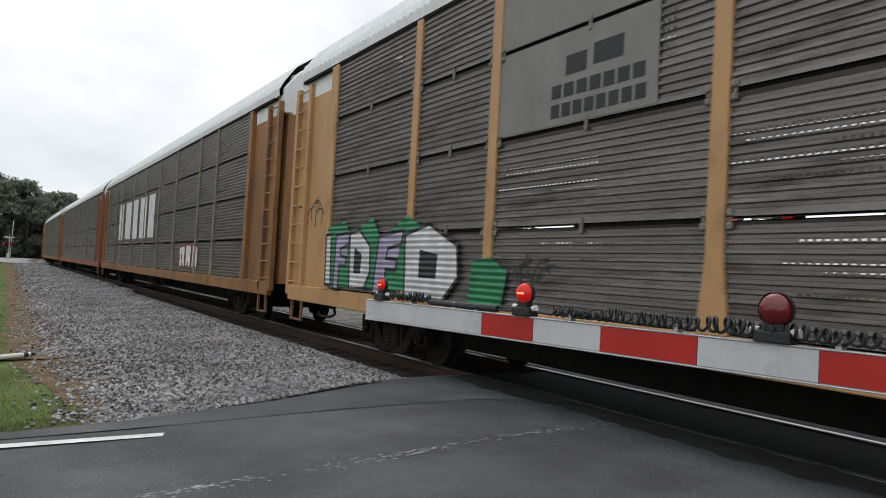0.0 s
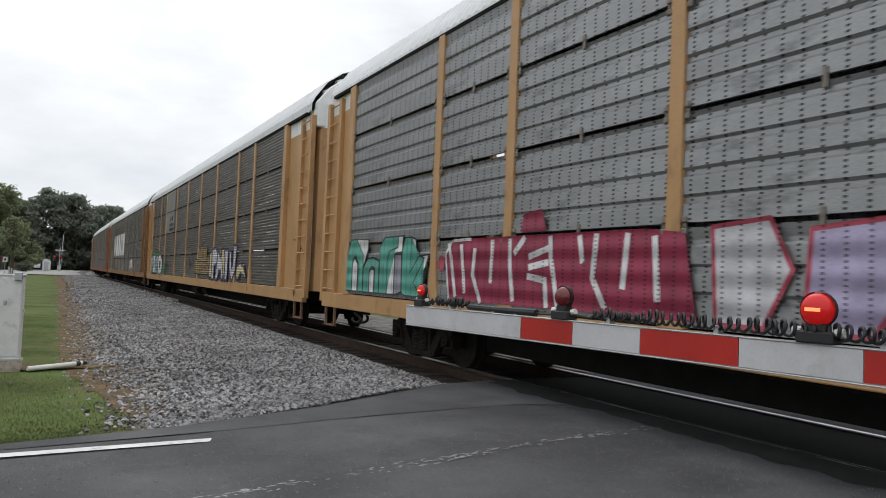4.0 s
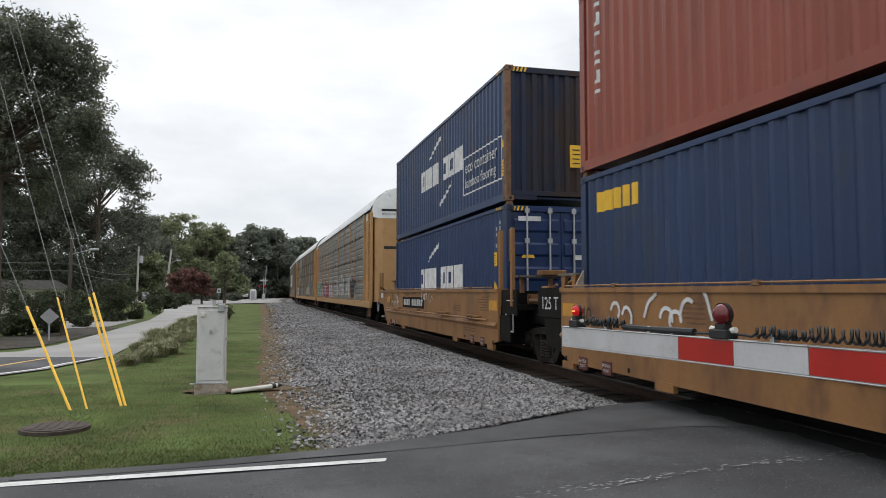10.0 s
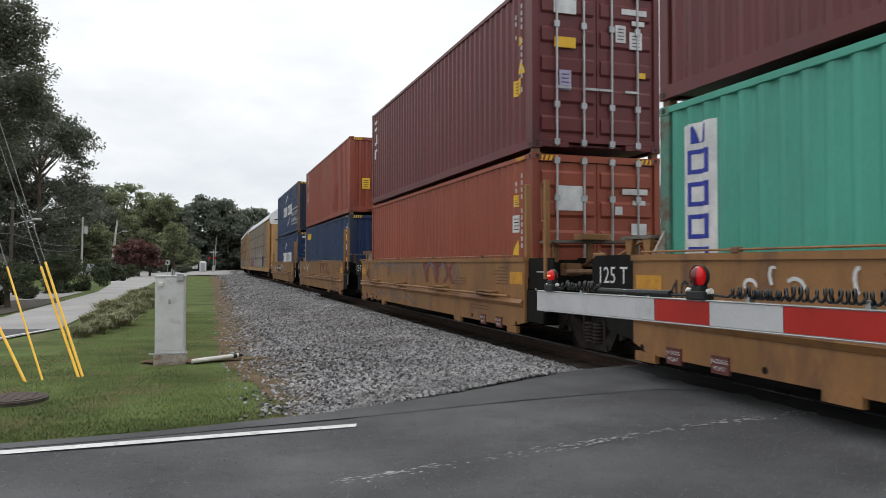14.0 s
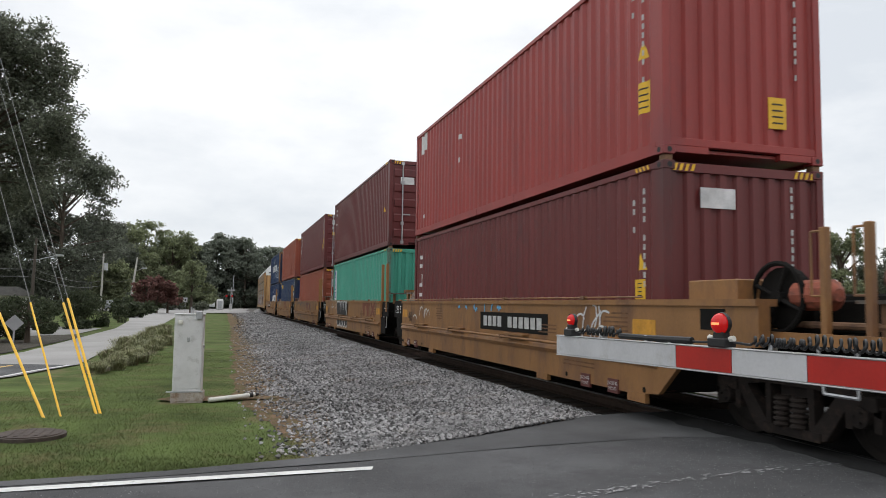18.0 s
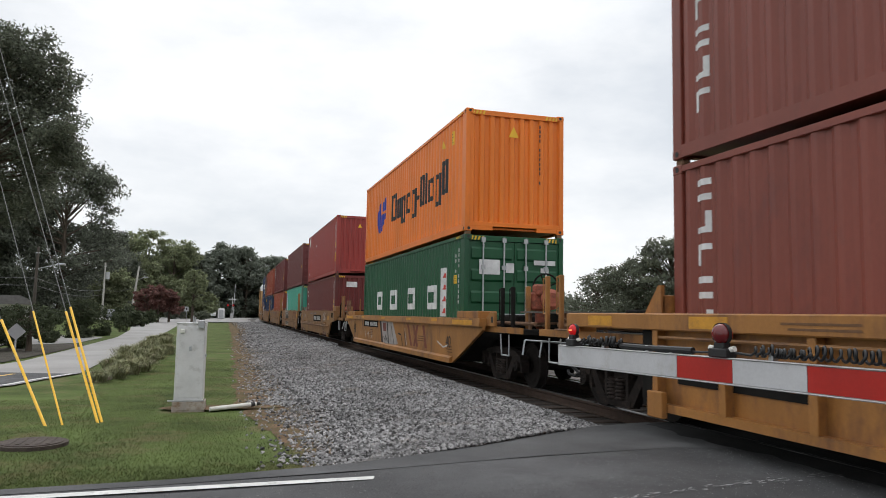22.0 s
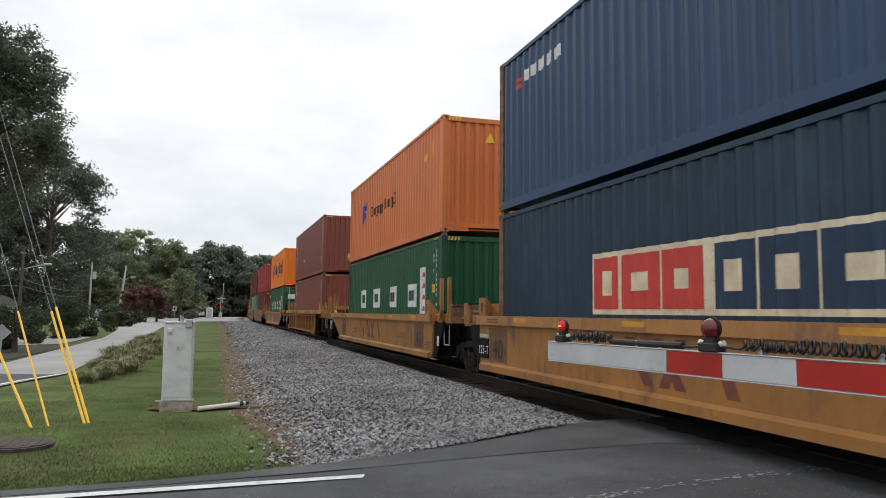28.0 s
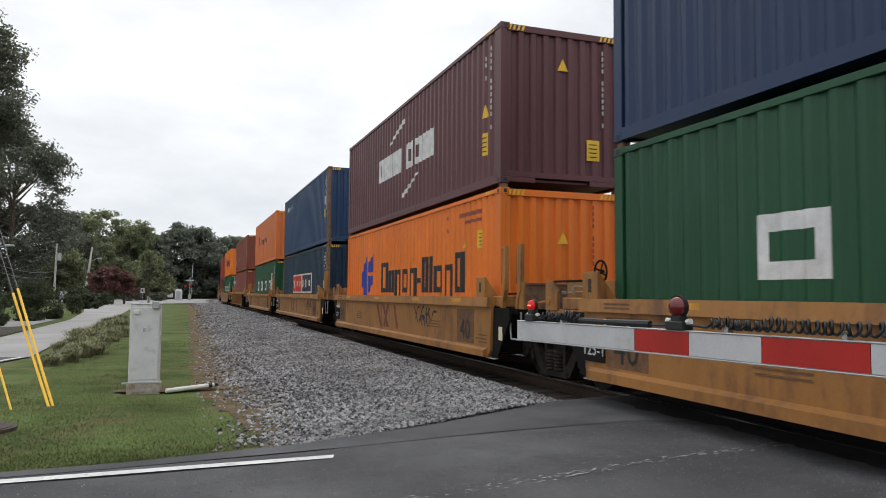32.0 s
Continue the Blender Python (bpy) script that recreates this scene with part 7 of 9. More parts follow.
def well_b(label, place, front_end, rear_end):
    """Amber unit with an upper lip and a rolled lower edge."""
    car = thing("well_car", label, "railway car", "well cars in the train")
    h = 6.3
    f, r = (8.15 if front_end else 6.36), (8.15 if rear_end else 6.36)
    front = [(f, 1.27), (f, 1.05), (6.70, 0.48), (6.15, 0.28)] if front_end else [(f, 1.27), (f, 1.05), (6.33, 0.40), (6.22, 0.28)]
    rear = [(-6.15, 0.28), (-6.70, 0.48), (-r, 1.05), (-r, 1.27)] if rear_end else [(-6.22, 0.28), (-6.33, 0.40), (-r, 1.05), (-r, 1.27)]
    bm = bmesh.new()
    prism(bm, front + rear, "x", SILL + 0.02, SILL + 0.08)
    prism(bm, [(SILL - 0.06, 1.12), (SILL - 0.04, 1.28), (SILL + 0.28, 1.28), (SILL + 0.28, 1.20), (SILL + 0.02, 1.12)], "y", -r, f)
    prism(bm, [(SILL - 0.05, 0.39), (SILL + 0.02, 0.43), (SILL + 0.02, 0.28), (SILL - 0.05, 0.28)], "y", -6.2, 6.2)
    part("side_sill", bm, M_AMBER, car)
    part("far_sill", boxed((1.45, 1.53, -h, h, 0.3, 1.27)), M_AMBER, car)
    pieces("floor_frame", boxed((-1.47, 1.47, -h, -h + 0.12, 0.35, 1.25), (-1.47, 1.47, h - 0.12, h, 0.35, 1.25), (-1.47, 1.47, -6.0, 6.0, 0.30, 0.335)), M_UNDER, car)
    for y in (-4.9, -2.4, 0.9, 4.3):
        part("yellow_patch", boxed((SILL - 0.052, SILL - 0.045, y - 0.25, y + 0.25, 1.16, 1.25)), M_PATCH, car, "orange-yellow reflective patch")
    for y in (() if place > -30 else (5.42, -5.20)):
        part("dark_square", boxed((SILL + 0.016, SILL + 0.02, y - 0.42, y + 0.42, 0.46, 1.06)), M_STENCIL, car, "overpainted brown square")
        lettering("40", 0.52, M_TAG["black"], car, Matrix.Translation((SILL + 0.010, y, 0.52)) @ NEAR_SIDE)
    if place > -30:
        lettering("40", 0.50, M_TAG["black"], car, Matrix.Translation((SILL + 0.012, 6.22, 0.62)) @ NEAR_SIDE)
        lettering("40", 0.40, M_TAG["black"], car, Matrix.Translation((SILL + 0.012, -5.9, 0.60)) @ NEAR_SIDE)
    # slanted maroon bars, faded
    c0 = -2.0 if place > -30 else 1.2
    for k, (a, b) in enumerate(((0.0, 0.16), (-0.62, 0.16), (-1.05, -0.55), (-1.62, 0.45))):
        sprayed_forms(car, (("maroon", ((c0 + a, 1.06), (c0 + a - 0.20, 1.06), (c0 + a - 0.20 - 0.30 * (b if k > 1 else 0.7) / 0.5, 0.50), (c0 + a - 0.30 * (b if k > 1 else 0.7) / 0.5, 0.50))), ), None, 0, None, SILL + 0.016)
    stencil(car, -5.95, 0.50, 0.5, 3, SILL + 0.016, 0.06), stencil(car, 3.1, 0.62, 0.7, 4, SILL + 0.016), stencil(car, -3.4, 0.66, 0.9, 3, SILL + 0.016), stencil(car, 5.6, 1.16, 0.7, 2, SILL - 0.055, 0.05)
    end_cheek(car, 1, 6.02, 6.38, M_AMBER) if not front_end else None
    end_cheek(car, -1, -6.10, -5.74, M_AMBER) if not rear_end else None
    for m, is_end in ((-1, rear_end), (1, front_end)):
        if is_end:
            end_deck(car, m * 6.5, m * 9.75, M_AMBER, m)
            truck(car, m * 8.05)
            if place > -30:
                part("raised_box", boxed((-1.50, -1.10, *sorted((m * 6.45, m * 7.85)), 1.28, 1.43)), M_AMBER, car, bevel=0.01)
                part("yellow_band", boxed((SILL - 0.066, SILL - 0.060, *sorted((m * 6.4, m * 7.75)), 1.14, 1.24)), M_PATCH, car, "orange-yellow reflective band")
            bm = bmesh.new()
            prism(bm, [(m * 7.95, 1.13), (m * 8.55, 1.13), (m * 8.55, 1.40), (m * 8.30, 1.40), (m * 7.95, 1.24)], "x", -1.42, -1.36)
            horn = part("jack_bracket", bm, M_AMBER, car, bevel=0.008)
            part("slot", boxed((-1.424, -1.356, m * 8.43 - 0.05, m * 8.43 + 0.05, 1.20, 1.32)), M_BLACK, horn, "dark oblong slot")
            hung_step(car, m * 8.9, m)
            black = bmesh.new()
            prism(black, [(m * 6.20, 0.30), (m * 6.72, 0.46), (m * 7.9, 0.96), (m * 7.9, 1.05), (m * 6.2, 1.05)], "x", -1.44, -1.40)
            part("end_web", black, M_UNDER, car)
        else:
            joint_gear(car, m, 6.45, M_AMBER)
            black = bmesh.new()
            prism(black, [(m * 6.30, 0.26), (m * 6.52, 0.30), (m * 6.98, 0.92), (m * 6.98, 1.10), (m * 6.30, 1.10)], "x", -1.47, -1.43)
            web = part("end_web", black, M_UNDER, car, "black sloped end plate")
            if m < 0:
                part("sticker", boxed((-1.476, -1.47, -6.72, -6.58, 0.58, 0.80)), M_TAG["cream"], web, "cream sticker")
            part("edge_strip", boxed((-1.49, -1.40, *sorted((m * 6.1, m * 6.42)), 0.255, 0.27)), M_TAG["code"], car)
        if m > 0 and is_end:
            near = place > -30
            post_pair(car, (9.12, 9.76) if near else (8.70, 9.50), M_TAN_STEP if near else M_AMBER, 1.88 if near else 2.06, bent=not near)
            part("hand_pole", rods(((-1.25, 6.75, 1.2), (-1.25, 6.75, 1.90), 0.022, 6)), M_AMBER, car)
            part("step_box", boxed((-1.38, -0.95, 6.65, 7.11, 1.13, 1.28)), M_AMBER, car, bevel=0.012)
            part("gear_pile", boxed((-0.9, -0.1, 7.3, 8.2, 1.1, 1.40), (-0.7, 0.2, 7.5, 8.0, 1.38, 1.56), (0.1, 0.8, 7.8, 8.8, 1.1, 1.45)), M_UNDER, car, "dark brake gear", bevel=0.03)
            part("mast", rods(((1.25, 8.6, 1.1), (1.25, 8.6, 2.1), 0.035, 6), ((1.25, 8.6, 2.1), (1.25, 8.35, 2.1), 0.02, 6), ((1.25, 8.35, 2.1), (1.25, 8.35, 1.4), 0.02, 6)), M_TAN_STEP, car)
        if m < 0 and is_end:
            post_pair(car, (-8.55, -9.08), M_UNDER, 1.88)
            part("valve_post", boxed((-0.95, -0.87, -9.05, -8.95, 1.1, 1.90)), M_AMBER, car, bevel=0.01)
            part("valve_bracket", boxed((-0.85, -0.55, -9.05, -8.80, 1.45, 1.80), (-0.78, -0.50, -9.1, -8.85, 1.72, 1.95), (-0.72, -0.55, -9.0, -8.85, 1.1, 1.45)), M_RUSTY, car, "rust-red brake stand", bevel=0.04)
            bm = bmesh.new()
            wheel_ring(bm, (-0.42, -8.72, 1.90), 0.27, "y", 0.018)
            part("brake_wheel", bm, M_UNDER, car, "dark brake wheel")
            part("wheel_case", rods(((-0.50, -9.14, 1.66), (-0.50, -8.90, 1.66), 0.20, 16), ((-0.50, -9.20, 1.66), (-0.50, -9.14, 1.66), 0.13, 16, 0.20)), M_RUSTY, car, "rust-red gear case")
            part("gear_pile", boxed((-0.9, -0.2, -8.4, -7.6, 1.1, 1.36), (-0.5, 0.3, -8.9, -8.1, 1.1, 1.42)), M_UNDER, car, "dark brake gear", bevel=0.03)
        if m < 0 and not is_end:
            post_pair(car, (-6.70, -7.27), M_AMBER, 2.12, -1.40, bent=True, w=0.038)
            part("step_box", boxed((-1.42, -1.05, -6.62, -6.22, 1.12, 1.30)), M_AMBER, car, bevel=0.012)
            part("conduit", rods(((-1.2, -6.15, 1.34), (-1.2, -7.2, 1.34), 0.018, 6)), M_UNDER, car)
            part("transverse_panel", boxed((-1.40, -0.55, -7.40, -7.36, 1.10, 1.50), (-1.40, -0.55, -7.42, -7.34, 1.47, 1.51)), M_TAN_STEP, car, "brown transverse panel", bevel=0.006)
            part("post_gusset", boxed((-1.42, -1.37, -7.40, -7.20, 1.10, 1.52)), M_AMBER, car)
            hung_step(car, -6.85, -1, -1.40, 1.05)
        if m > 0 and not is_end:
            bm = bmesh.new()
            prism(bm, [(7.68, 1.10), (7.34, 1.10), (7.34, 1.38), (7.46, 1.53), (7.68, 1.53)], "x", -1.38, -1.33)
            part("cheek_plate", bm, M_AMBER, car, bevel=0.008)
            part("back_plate", boxed((-1.02, -0.97, 6.42, 7.68, 1.08, 1.52), (-1.36, -0.97, 6.42, 7.68, 1.06, 1.12)), M_AMBER, car, bevel=0.006)
            part("top_bar", boxed((-1.37, -1.30, 6.42, 7.60, 1.50, 1.53)), M_UNDER, car)
            part("valve_box", boxed((-1.36, -1.08, 6.68, 7.22, 1.12, 1.29)), M_AMBER, car, bevel=0.015)
            part("valve_rods", rods(((-1.25, 6.62, 1.38), (-1.25, 7.25, 1.36), 0.012, 6), ((-1.2, 6.62, 1.43), (-1.2, 7.15, 1.45), 0.011, 6), ((-1.28, 7.05, 1.34), (-1.28, 7.05, 1.45), 0.022, 8), ((-1.28, 7.35, 1.36), (-1.28, 7.27, 1.36), 0.025, 8)), M_CONCRETE, car, "dull pale valve rods")
            part("lever_pin", rods(((-1.40, 7.58, 1.24), (-1.30, 7.58, 1.24), 0.06, 12), ((-1.36, 7.58, 1.24), (-1.36, 7.95, 1.20), 0.022, 6)), M_AMBER, car)
            if place < -85:
                bm = bmesh.new()
                wheel_ring(bm, (-0.75, 7.2, 1.66), 0.16, "x", 0.016)
                part("hand_wheel", bm, M_UNDER, car, "small black hand wheel")
            part("valve_stack", boxed((-0.75, -0.35, 6.9, 7.5, 1.52, 1.80), (-0.65, -0.45, 6.75, 7.65, 1.60, 1.70), (-0.6, -0.5, 7.1, 7.3, 1.78, 1.95)), M_UNDER, car, "dark brake valve", bevel=0.03) if place in (MID[10], ) else None
    if not front_end:
        truck(car, 6.095 + 1.88)
        plate = part("end_plate", boxed((SILL - 0.002, SILL + 0.018, 5.86, 6.33, 0.50, 0.86)), M_UNDER, car, "black plate with white writing")
        lettering("125-T", 0.22, M_TAG["white"], plate, Matrix.Translation((SILL - 0.006, 6.09, 0.58)) @ NEAR_SIDE)
        part("white_tab", boxed((SILL + 0.0, SILL + 0.018, 5.86, 6.30, 0.88, 0.94)), M_TAG["code"], car)
    return rolling(car, place, 6.5)


def well_c(label, place):
    """Unit with a flat top chord and upright ribs."""
    car = thing("well_car", label, "railway car", "well cars in the train")
    h = 6.09
    part("top_chord", boxed((SILL - 0.04, SILL + 0.28, -8.27, 8.27, 1.20, 1.40)), M_AMBER, car, bevel=0.015)
    part("far_chord", boxed((1.25, 1.57, -8.27, 8.27, 1.20, 1.40)), M_AMBER, car, bevel=0.015)
    web = meshed("side_web", boxed((SILL + 0.12, SILL + 0.17, -h, h, 0.34, 1.20)), M_AMBER)
    shared("side_web", web, car), shared("side_web", web, car, TURN)
    part("bottom_chord", boxed((SILL + 0.0, SILL + 0.2, -h, h, 0.27, 0.36)), M_AMBER, car)
    part("under_rod", rods(((SILL + 0.02, -h, 1.12), (SILL + 0.02, h, 1.12), 0.022, 6)), M_TAN_OLD, car)
    rib = meshed("rib", boxed((SILL + 0.0, SILL + 0.12, -0.022, 0.022, 0.36, 1.20), (SILL - 0.012, SILL + 0.0, -0.05, 0.05, 0.36, 1.20)), M_AMBER)
    for k in range(11):
        shared("rib", rib, car, pose(0, -h + 0.06 + k * (2 * h - 0.12) / 10, 0))
    pieces("hinge_bracket", boxed((SILL - 0.08, SILL, 1.55, 1.75, 0.33, 1.44), (SILL - 0.08, SILL, -6.1, -5.8, 0.2, 0.5), (SILL - 0.08, SILL, 5.8, 6.1, 0.2, 0.5)), M_AMBER, car, bevel=0.01)
    pieces("floor_frame", boxed((-1.40, 1.40, -h, -h + 0.12, 0.35, 1.25), (-1.40, 1.40, h - 0.12, h, 0.35, 1.25), (-1.40, 1.40, -6.0, 6.0, 0.30, 0.335)), M_UNDER, car)
    panel = part("number_panel", boxed((SILL + 0.105, SILL + 0.118, 3.70, 5.75, 0.60, 0.92)), M_UNDER, car, "black panel with worn writing")
    pieces("plate_bar", boxed(*[(SILL + 0.100, SILL + 0.105, 5.45 - 0.17 * j, 5.57 - 0.17 * j, 0.68, 0.84) for j in range(10) if j != 4]), M_STENCIL, panel)
    small = part("dark_panel", boxed((SILL + 0.108, SILL + 0.118, -4.50, -4.22, 0.58, 0.92)), M_UNDER, car)
    pieces("plate_bar", boxed(*[(SILL + 0.104, SILL + 0.108, -4.46, -4.26, 0.62 + 0.07 * j, 0.65 + 0.07 * j) for j in range(4)]), M_TAG["code"], small)
    lettering("40", 0.42, M_TAG["black"], car, Matrix.Translation((SILL + 0.115, 2.35, 0.62)) @ NEAR_SIDE)
    for y in (-7.6, -5.0, -1.5, 2.4, 5.0, 7.3):
        part("orange_patch", boxed((SILL - 0.045, SILL - 0.04, y - 0.32, y + 0.32, 1.235, 1.365)), M_PATCH, car, "orange-yellow reflective patch")
    stencil(car, 3.6, 1.25, 1.1, 2, SILL - 0.042, 0.05), stencil(car, -3.0, 1.25, 0.7, 2, SILL - 0.042, 0.05), stencil(car, -5.3, 0.56, 0.5, 3, SILL + 0.116)
    stencil(car, -6.7, 1.24, 0.14, 4, SILL - 0.042, 0.035, M_TAG["code"])
    for m in (-1, 1):
        end_deck(car, m * 6.2, m * 9.75, M_AMBER, m)
        truck(car, m * 7.75)
        for x in (-1.36, -1.05, 1.05, 1.36):
            bm = bmesh.new()
            prism(bm, [(m * 6.14, 1.40), (m * 6.50, 1.40), (m * 6.20, 1.74), (m * 6.14, 1.74)], "x", x - 0.025, x + 0.025)
            part("bulkhead_bracket", bm, M_AMBER, car)
        part("bulkhead_bar", boxed((-1.36, 1.36, *sorted((m * 6.14, m * 6.18)), 1.40, 1.62)), M_AMBER, car, bevel=0.006)
        post_pair(car, (-8.58, -9.12) if m < 0 else (9.14, 9.66), M_AMBER, 2.01)
        if m < 0:
            part("deck_box", boxed((-1.20, -0.82, -8.35, -7.9, 1.40, 1.56), (-1.12, -0.88, -8.25, -8.0, 1.1, 1.40)), M_AMBER, car, bevel=0.012)
        part("chord_end", boxed((SILL - 0.03, -1.10, *sorted((m * 8.27, m * 8.31)), 1.12, 1.39)), M_AMBER, car)
        part("handhold", rods(((-1.40, m * 8.45, 1.14), (-1.40, m * 9.05, 1.14), 0.016, 6), ((-1.10, m * 8.5, 1.30), (-1.10, m * 9.4, 1.30), 0.020, 6), ((-0.4, m * 8.0, 1.36), (-0.4, m * 9.5, 1.36), 0.028, 8)), M_TAN_STEP, car)
        hung_step(car, m * 8.8, m)
        part("end_leg", boxed((SILL + 0.02, SILL + 0.10, *sorted((m * 6.10, m * 6.34)), 0.30, 1.20)), M_UNDER, car)
    part("tank_stand", boxed((-0.2, 0.5, 6.5, 7.3, 1.4, 1.56)), M_TAN_STEP, car, bevel=0.02)
    return rolling(car, place, 6.5)


wells = {}
for k in (1, 2, 3, 4, 5):
    wells[k] = well_a("worn tan well car unit with deep plate sides", MID[k], k == 1, k == 5)
wells[6] = well_b("amber well car with sloped lower ends and graffiti", MID[6], True, True)
wells[7] = well_c("amber well car with ribbed sides and a flat top chord", MID[7])
for k in (8, 9, 10, 11):
    wells[k] = well_b("amber well car unit with a lipped side", MID[k], k == 8, False)

# marks and graffiti on the wells
for k, y in ((1, 1.72), (5, -1.85)):
    p_ = part("dark_plate", boxed((SILL - 0.006, SILL + 0.0, y - 1.55, y + 1.55, 0.89, 1.22)), M_UNDER, wells[k], "black plate")
    pieces("plate_bar", boxed(*[(SILL - 0.010, SILL - 0.006, y + 1.18 - 0.25 * j, y + 1.36 - 0.25 * j, 0.96, 1.15) for j in range(11) if j != 4]), M_TAG["code"], p_, "white bar")
o = SILL - 0.012
scrawl(wells[1], -0.8, 0.8, 1.05, 1.42, "white", 8, 41, 0.035, o)
scrawl(wells[1], 3.9, 4.9, 0.88, 1.30, "white", 6, 42, 0.03, o)
scrawl(wells[1], 1.2, 2.8, 1.25, 1.40, "black", 8, 40, 0.022, o)
scrawl(wells[2], 2.2, 4.6, 0.95, 1.40, "white", 7, 43, 0.05, o)
scrawl(wells[5], 3.3, 4.6, 0.95, 1.38, "white", 5, 44, 0.03, o)
scrawl(wells[5], -5.3, -4.3, 0.9, 1.36, "white", 8, 45, 0.03, o)
scrawl(wells[5], -1.6, 1.0, 1.22, 1.38, "blue", 8, 46, 0.05, o - 0.002)
for k, y in ((2, -0.85), (3, -0.78), (4, -3.4)):
    top = 1.38
    sprayed_forms(wells[k], (("maroon", ((y, top), (y - 0.62, top), (y - 0.62, top - 0.12), (y - 0.44, top - 0.12), (y - 0.44, 0.92), (y - 0.22, 0.92), (y - 0.22, top - 0.12), (y, top - 0.12))),
                             ("maroon", ((y - 0.72, top), (y - 1.36, top), (y - 1.36, top - 0.12), (y - 1.16, top - 0.12), (y - 1.16, 0.92), (y - 0.94, 0.92), (y - 0.94, top - 0.12), (y - 0.72, top - 0.12))),
                             ("maroon", ((y - 1.45, top), (y - 1.68, top), (y - 2.30, 0.92), (y - 2.06, 0.92))), ("maroon", ((y - 2.06, top), (y - 2.30, top), (y - 1.68, 0.92), (y - 1.45, 0.92)))), None, 0, None, SILL - 0.005)
# slack slate-blue loops along the whole side
for y0, y1, foot, top in ((4.42, 3.72, 1.06, 1.33), (3.74, 2.98, 1.25, 1.37), (3.02, 2.52, 1.24, 1.36), (2.52, 2.19, 1.22, 1.36), (2.16, 1.22, 1.14, 1.36), (1.96, 1.58, 1.08, 1.24), (1.30, 0.62, 1.02, 1.35), (0.74, 0.16, 1.10, 1.36),
                          (0.10, -0.62, 1.00, 1.35), (-0.92, -1.72, 1.12, 1.36), (-2.0, -2.5, 1.06, 1.34), (-2.9, -3.3, 0.98, 1.34)):
    sprayed_strokes(wells[3], "slate", [[((y0 + y1) / 2 + (y0 - y1) / 2 * math.cos(a) - 0.05 * math.sin(2 * a), foot + (top - foot) * math.sin(a)) for a in [0.30 * q for q in range(11)] + [3.3]]], 0.05, None, SILL - 0.007)
sprayed_strokes(wells[3], "slate", [[(3.95, 0.47), (3.65, 0.52), (3.35, 0.60), (3.22, 0.50), (3.02, 0.46), (2.86, 0.60)], [(2.24, 0.62), (2.26, 0.46), (2.12, 0.34)], [(2.10, 0.60), (1.79, 0.58), (1.55, 0.46), (1.36, 0.40), (1.16, 0.52)],
                                    [(0.96, 0.62), (0.72, 0.60), (0.60, 0.38)], [(0.70, 0.58), (0.34, 0.46), (-0.10, 0.36)], [(-0.46, 0.62), (-0.58, 0.44), (-0.50, 0.34)], [(-1.30, 0.62), (-1.34, 0.36)]], 0.05, None, SILL - 0.007)
# joined black bubbles edged in white, above and below the pipe
edges = (2.55, 1.86, 1.37, 0.95, 0.45, -0.14)
under, over = [], [(2.38, 0.88), (2.40, 1.02), (2.52, 1.20), (2.53, 1.33), (2.40, 1.41)]
for y0, y1 in zip(edges, edges[1:]):
    under += [((y0 + y1) / 2 + (y0 - y1) / 2 * math.cos(a), 0.63 - 0.25 * math.sin(a) ** 0.8) for a in [math.pi * q / 9 for q in range(9 if y1 > 0 else 10)]]
for y in (1.52, 1.03, 0.60, 0.12):
    over += [(y + 0.20, 1.42), (y + 0.09, 1.39), (y + 0.045, 1.25), (y + 0.02, 1.06), (y - 0.01, 1.25), (y - 0.05, 1.39), (y - 0.14, 1.42)]
over += [(-0.12, 1.36), (-0.16, 1.18), (-0.14, 0.88)]
sprayed_forms(wells[4], (("black", under), ), None, 0, None, SILL - 0.007)
sprayed_forms(wells[4], (("black", over), ), None, 0, None, SILL - 0.034)
sprayed_strokes(wells[4], "white", [under], 0.062, None, SILL - 0.009)
sprayed_strokes(wells[4], "white", [over], 0.062, None, SILL - 0.036)
scrawl(wells[4], 3.0, 4.4, 1.05, 1.30, "white", 4, 49, 0.035, o)
# the sixth car: a black slash, a silvery patch with black drawing, scratched white marks
o = SILL + 0.015
sprayed_forms(wells[6], (("steel", ((1.42, 1.10), (-0.20, 1.10), (-0.95, 0.48), (-0.62, 0.44), (1.05, 0.44))), ("black", ((1.66, 1.10), (1.46, 1.10), (1.08, 0.44), (1.34, 0.44))), ("black", ((0.62, 1.10), (0.50, 1.10), (0.22, 0.44), (0.34, 0.44))),
                         ("maroon", ((1.18, 1.06), (0.74, 1.06), (0.66, 0.80), (1.08, 0.80)))), None, 0, None, o)
sprayed_strokes(wells[6], "black", [[(-0.05, 0.98), (-0.45, 0.46)], [(-0.95, 0.78), (-1.30, 0.76), (-1.55, 0.46)], [(-1.70, 0.86), (-1.92, 0.46)], [(1.0, 0.64), (0.92, 0.52), (0.74, 0.66), (0.66, 0.50), (0.52, 0.62), (0.46, 0.48)]], 0.045, None, o - 0.003)
sprayed_strokes(wells[6], "white", [[(4.2, 0.80), (4.0, 0.50)], [(3.7, 0.62), (3.55, 0.72), (3.4, 0.50)], [(3.1, 0.86), (3.0, 0.52), (2.85, 0.64)], [(5.0, 0.72), (4.9, 0.56)], [(-1.75, 0.95), (-2.0, 0.50)], [(-5.0, 0.72), (-5.5, 0.60), (-5.9, 0.66)]], 0.035, None, o - 0.003)
p_ = part("dark_plate", boxed((SILL + 0.004, SILL + 0.016, 1.99, 4.35, 0.89, 1.11)), M_UNDER, wells[6], "black plate")
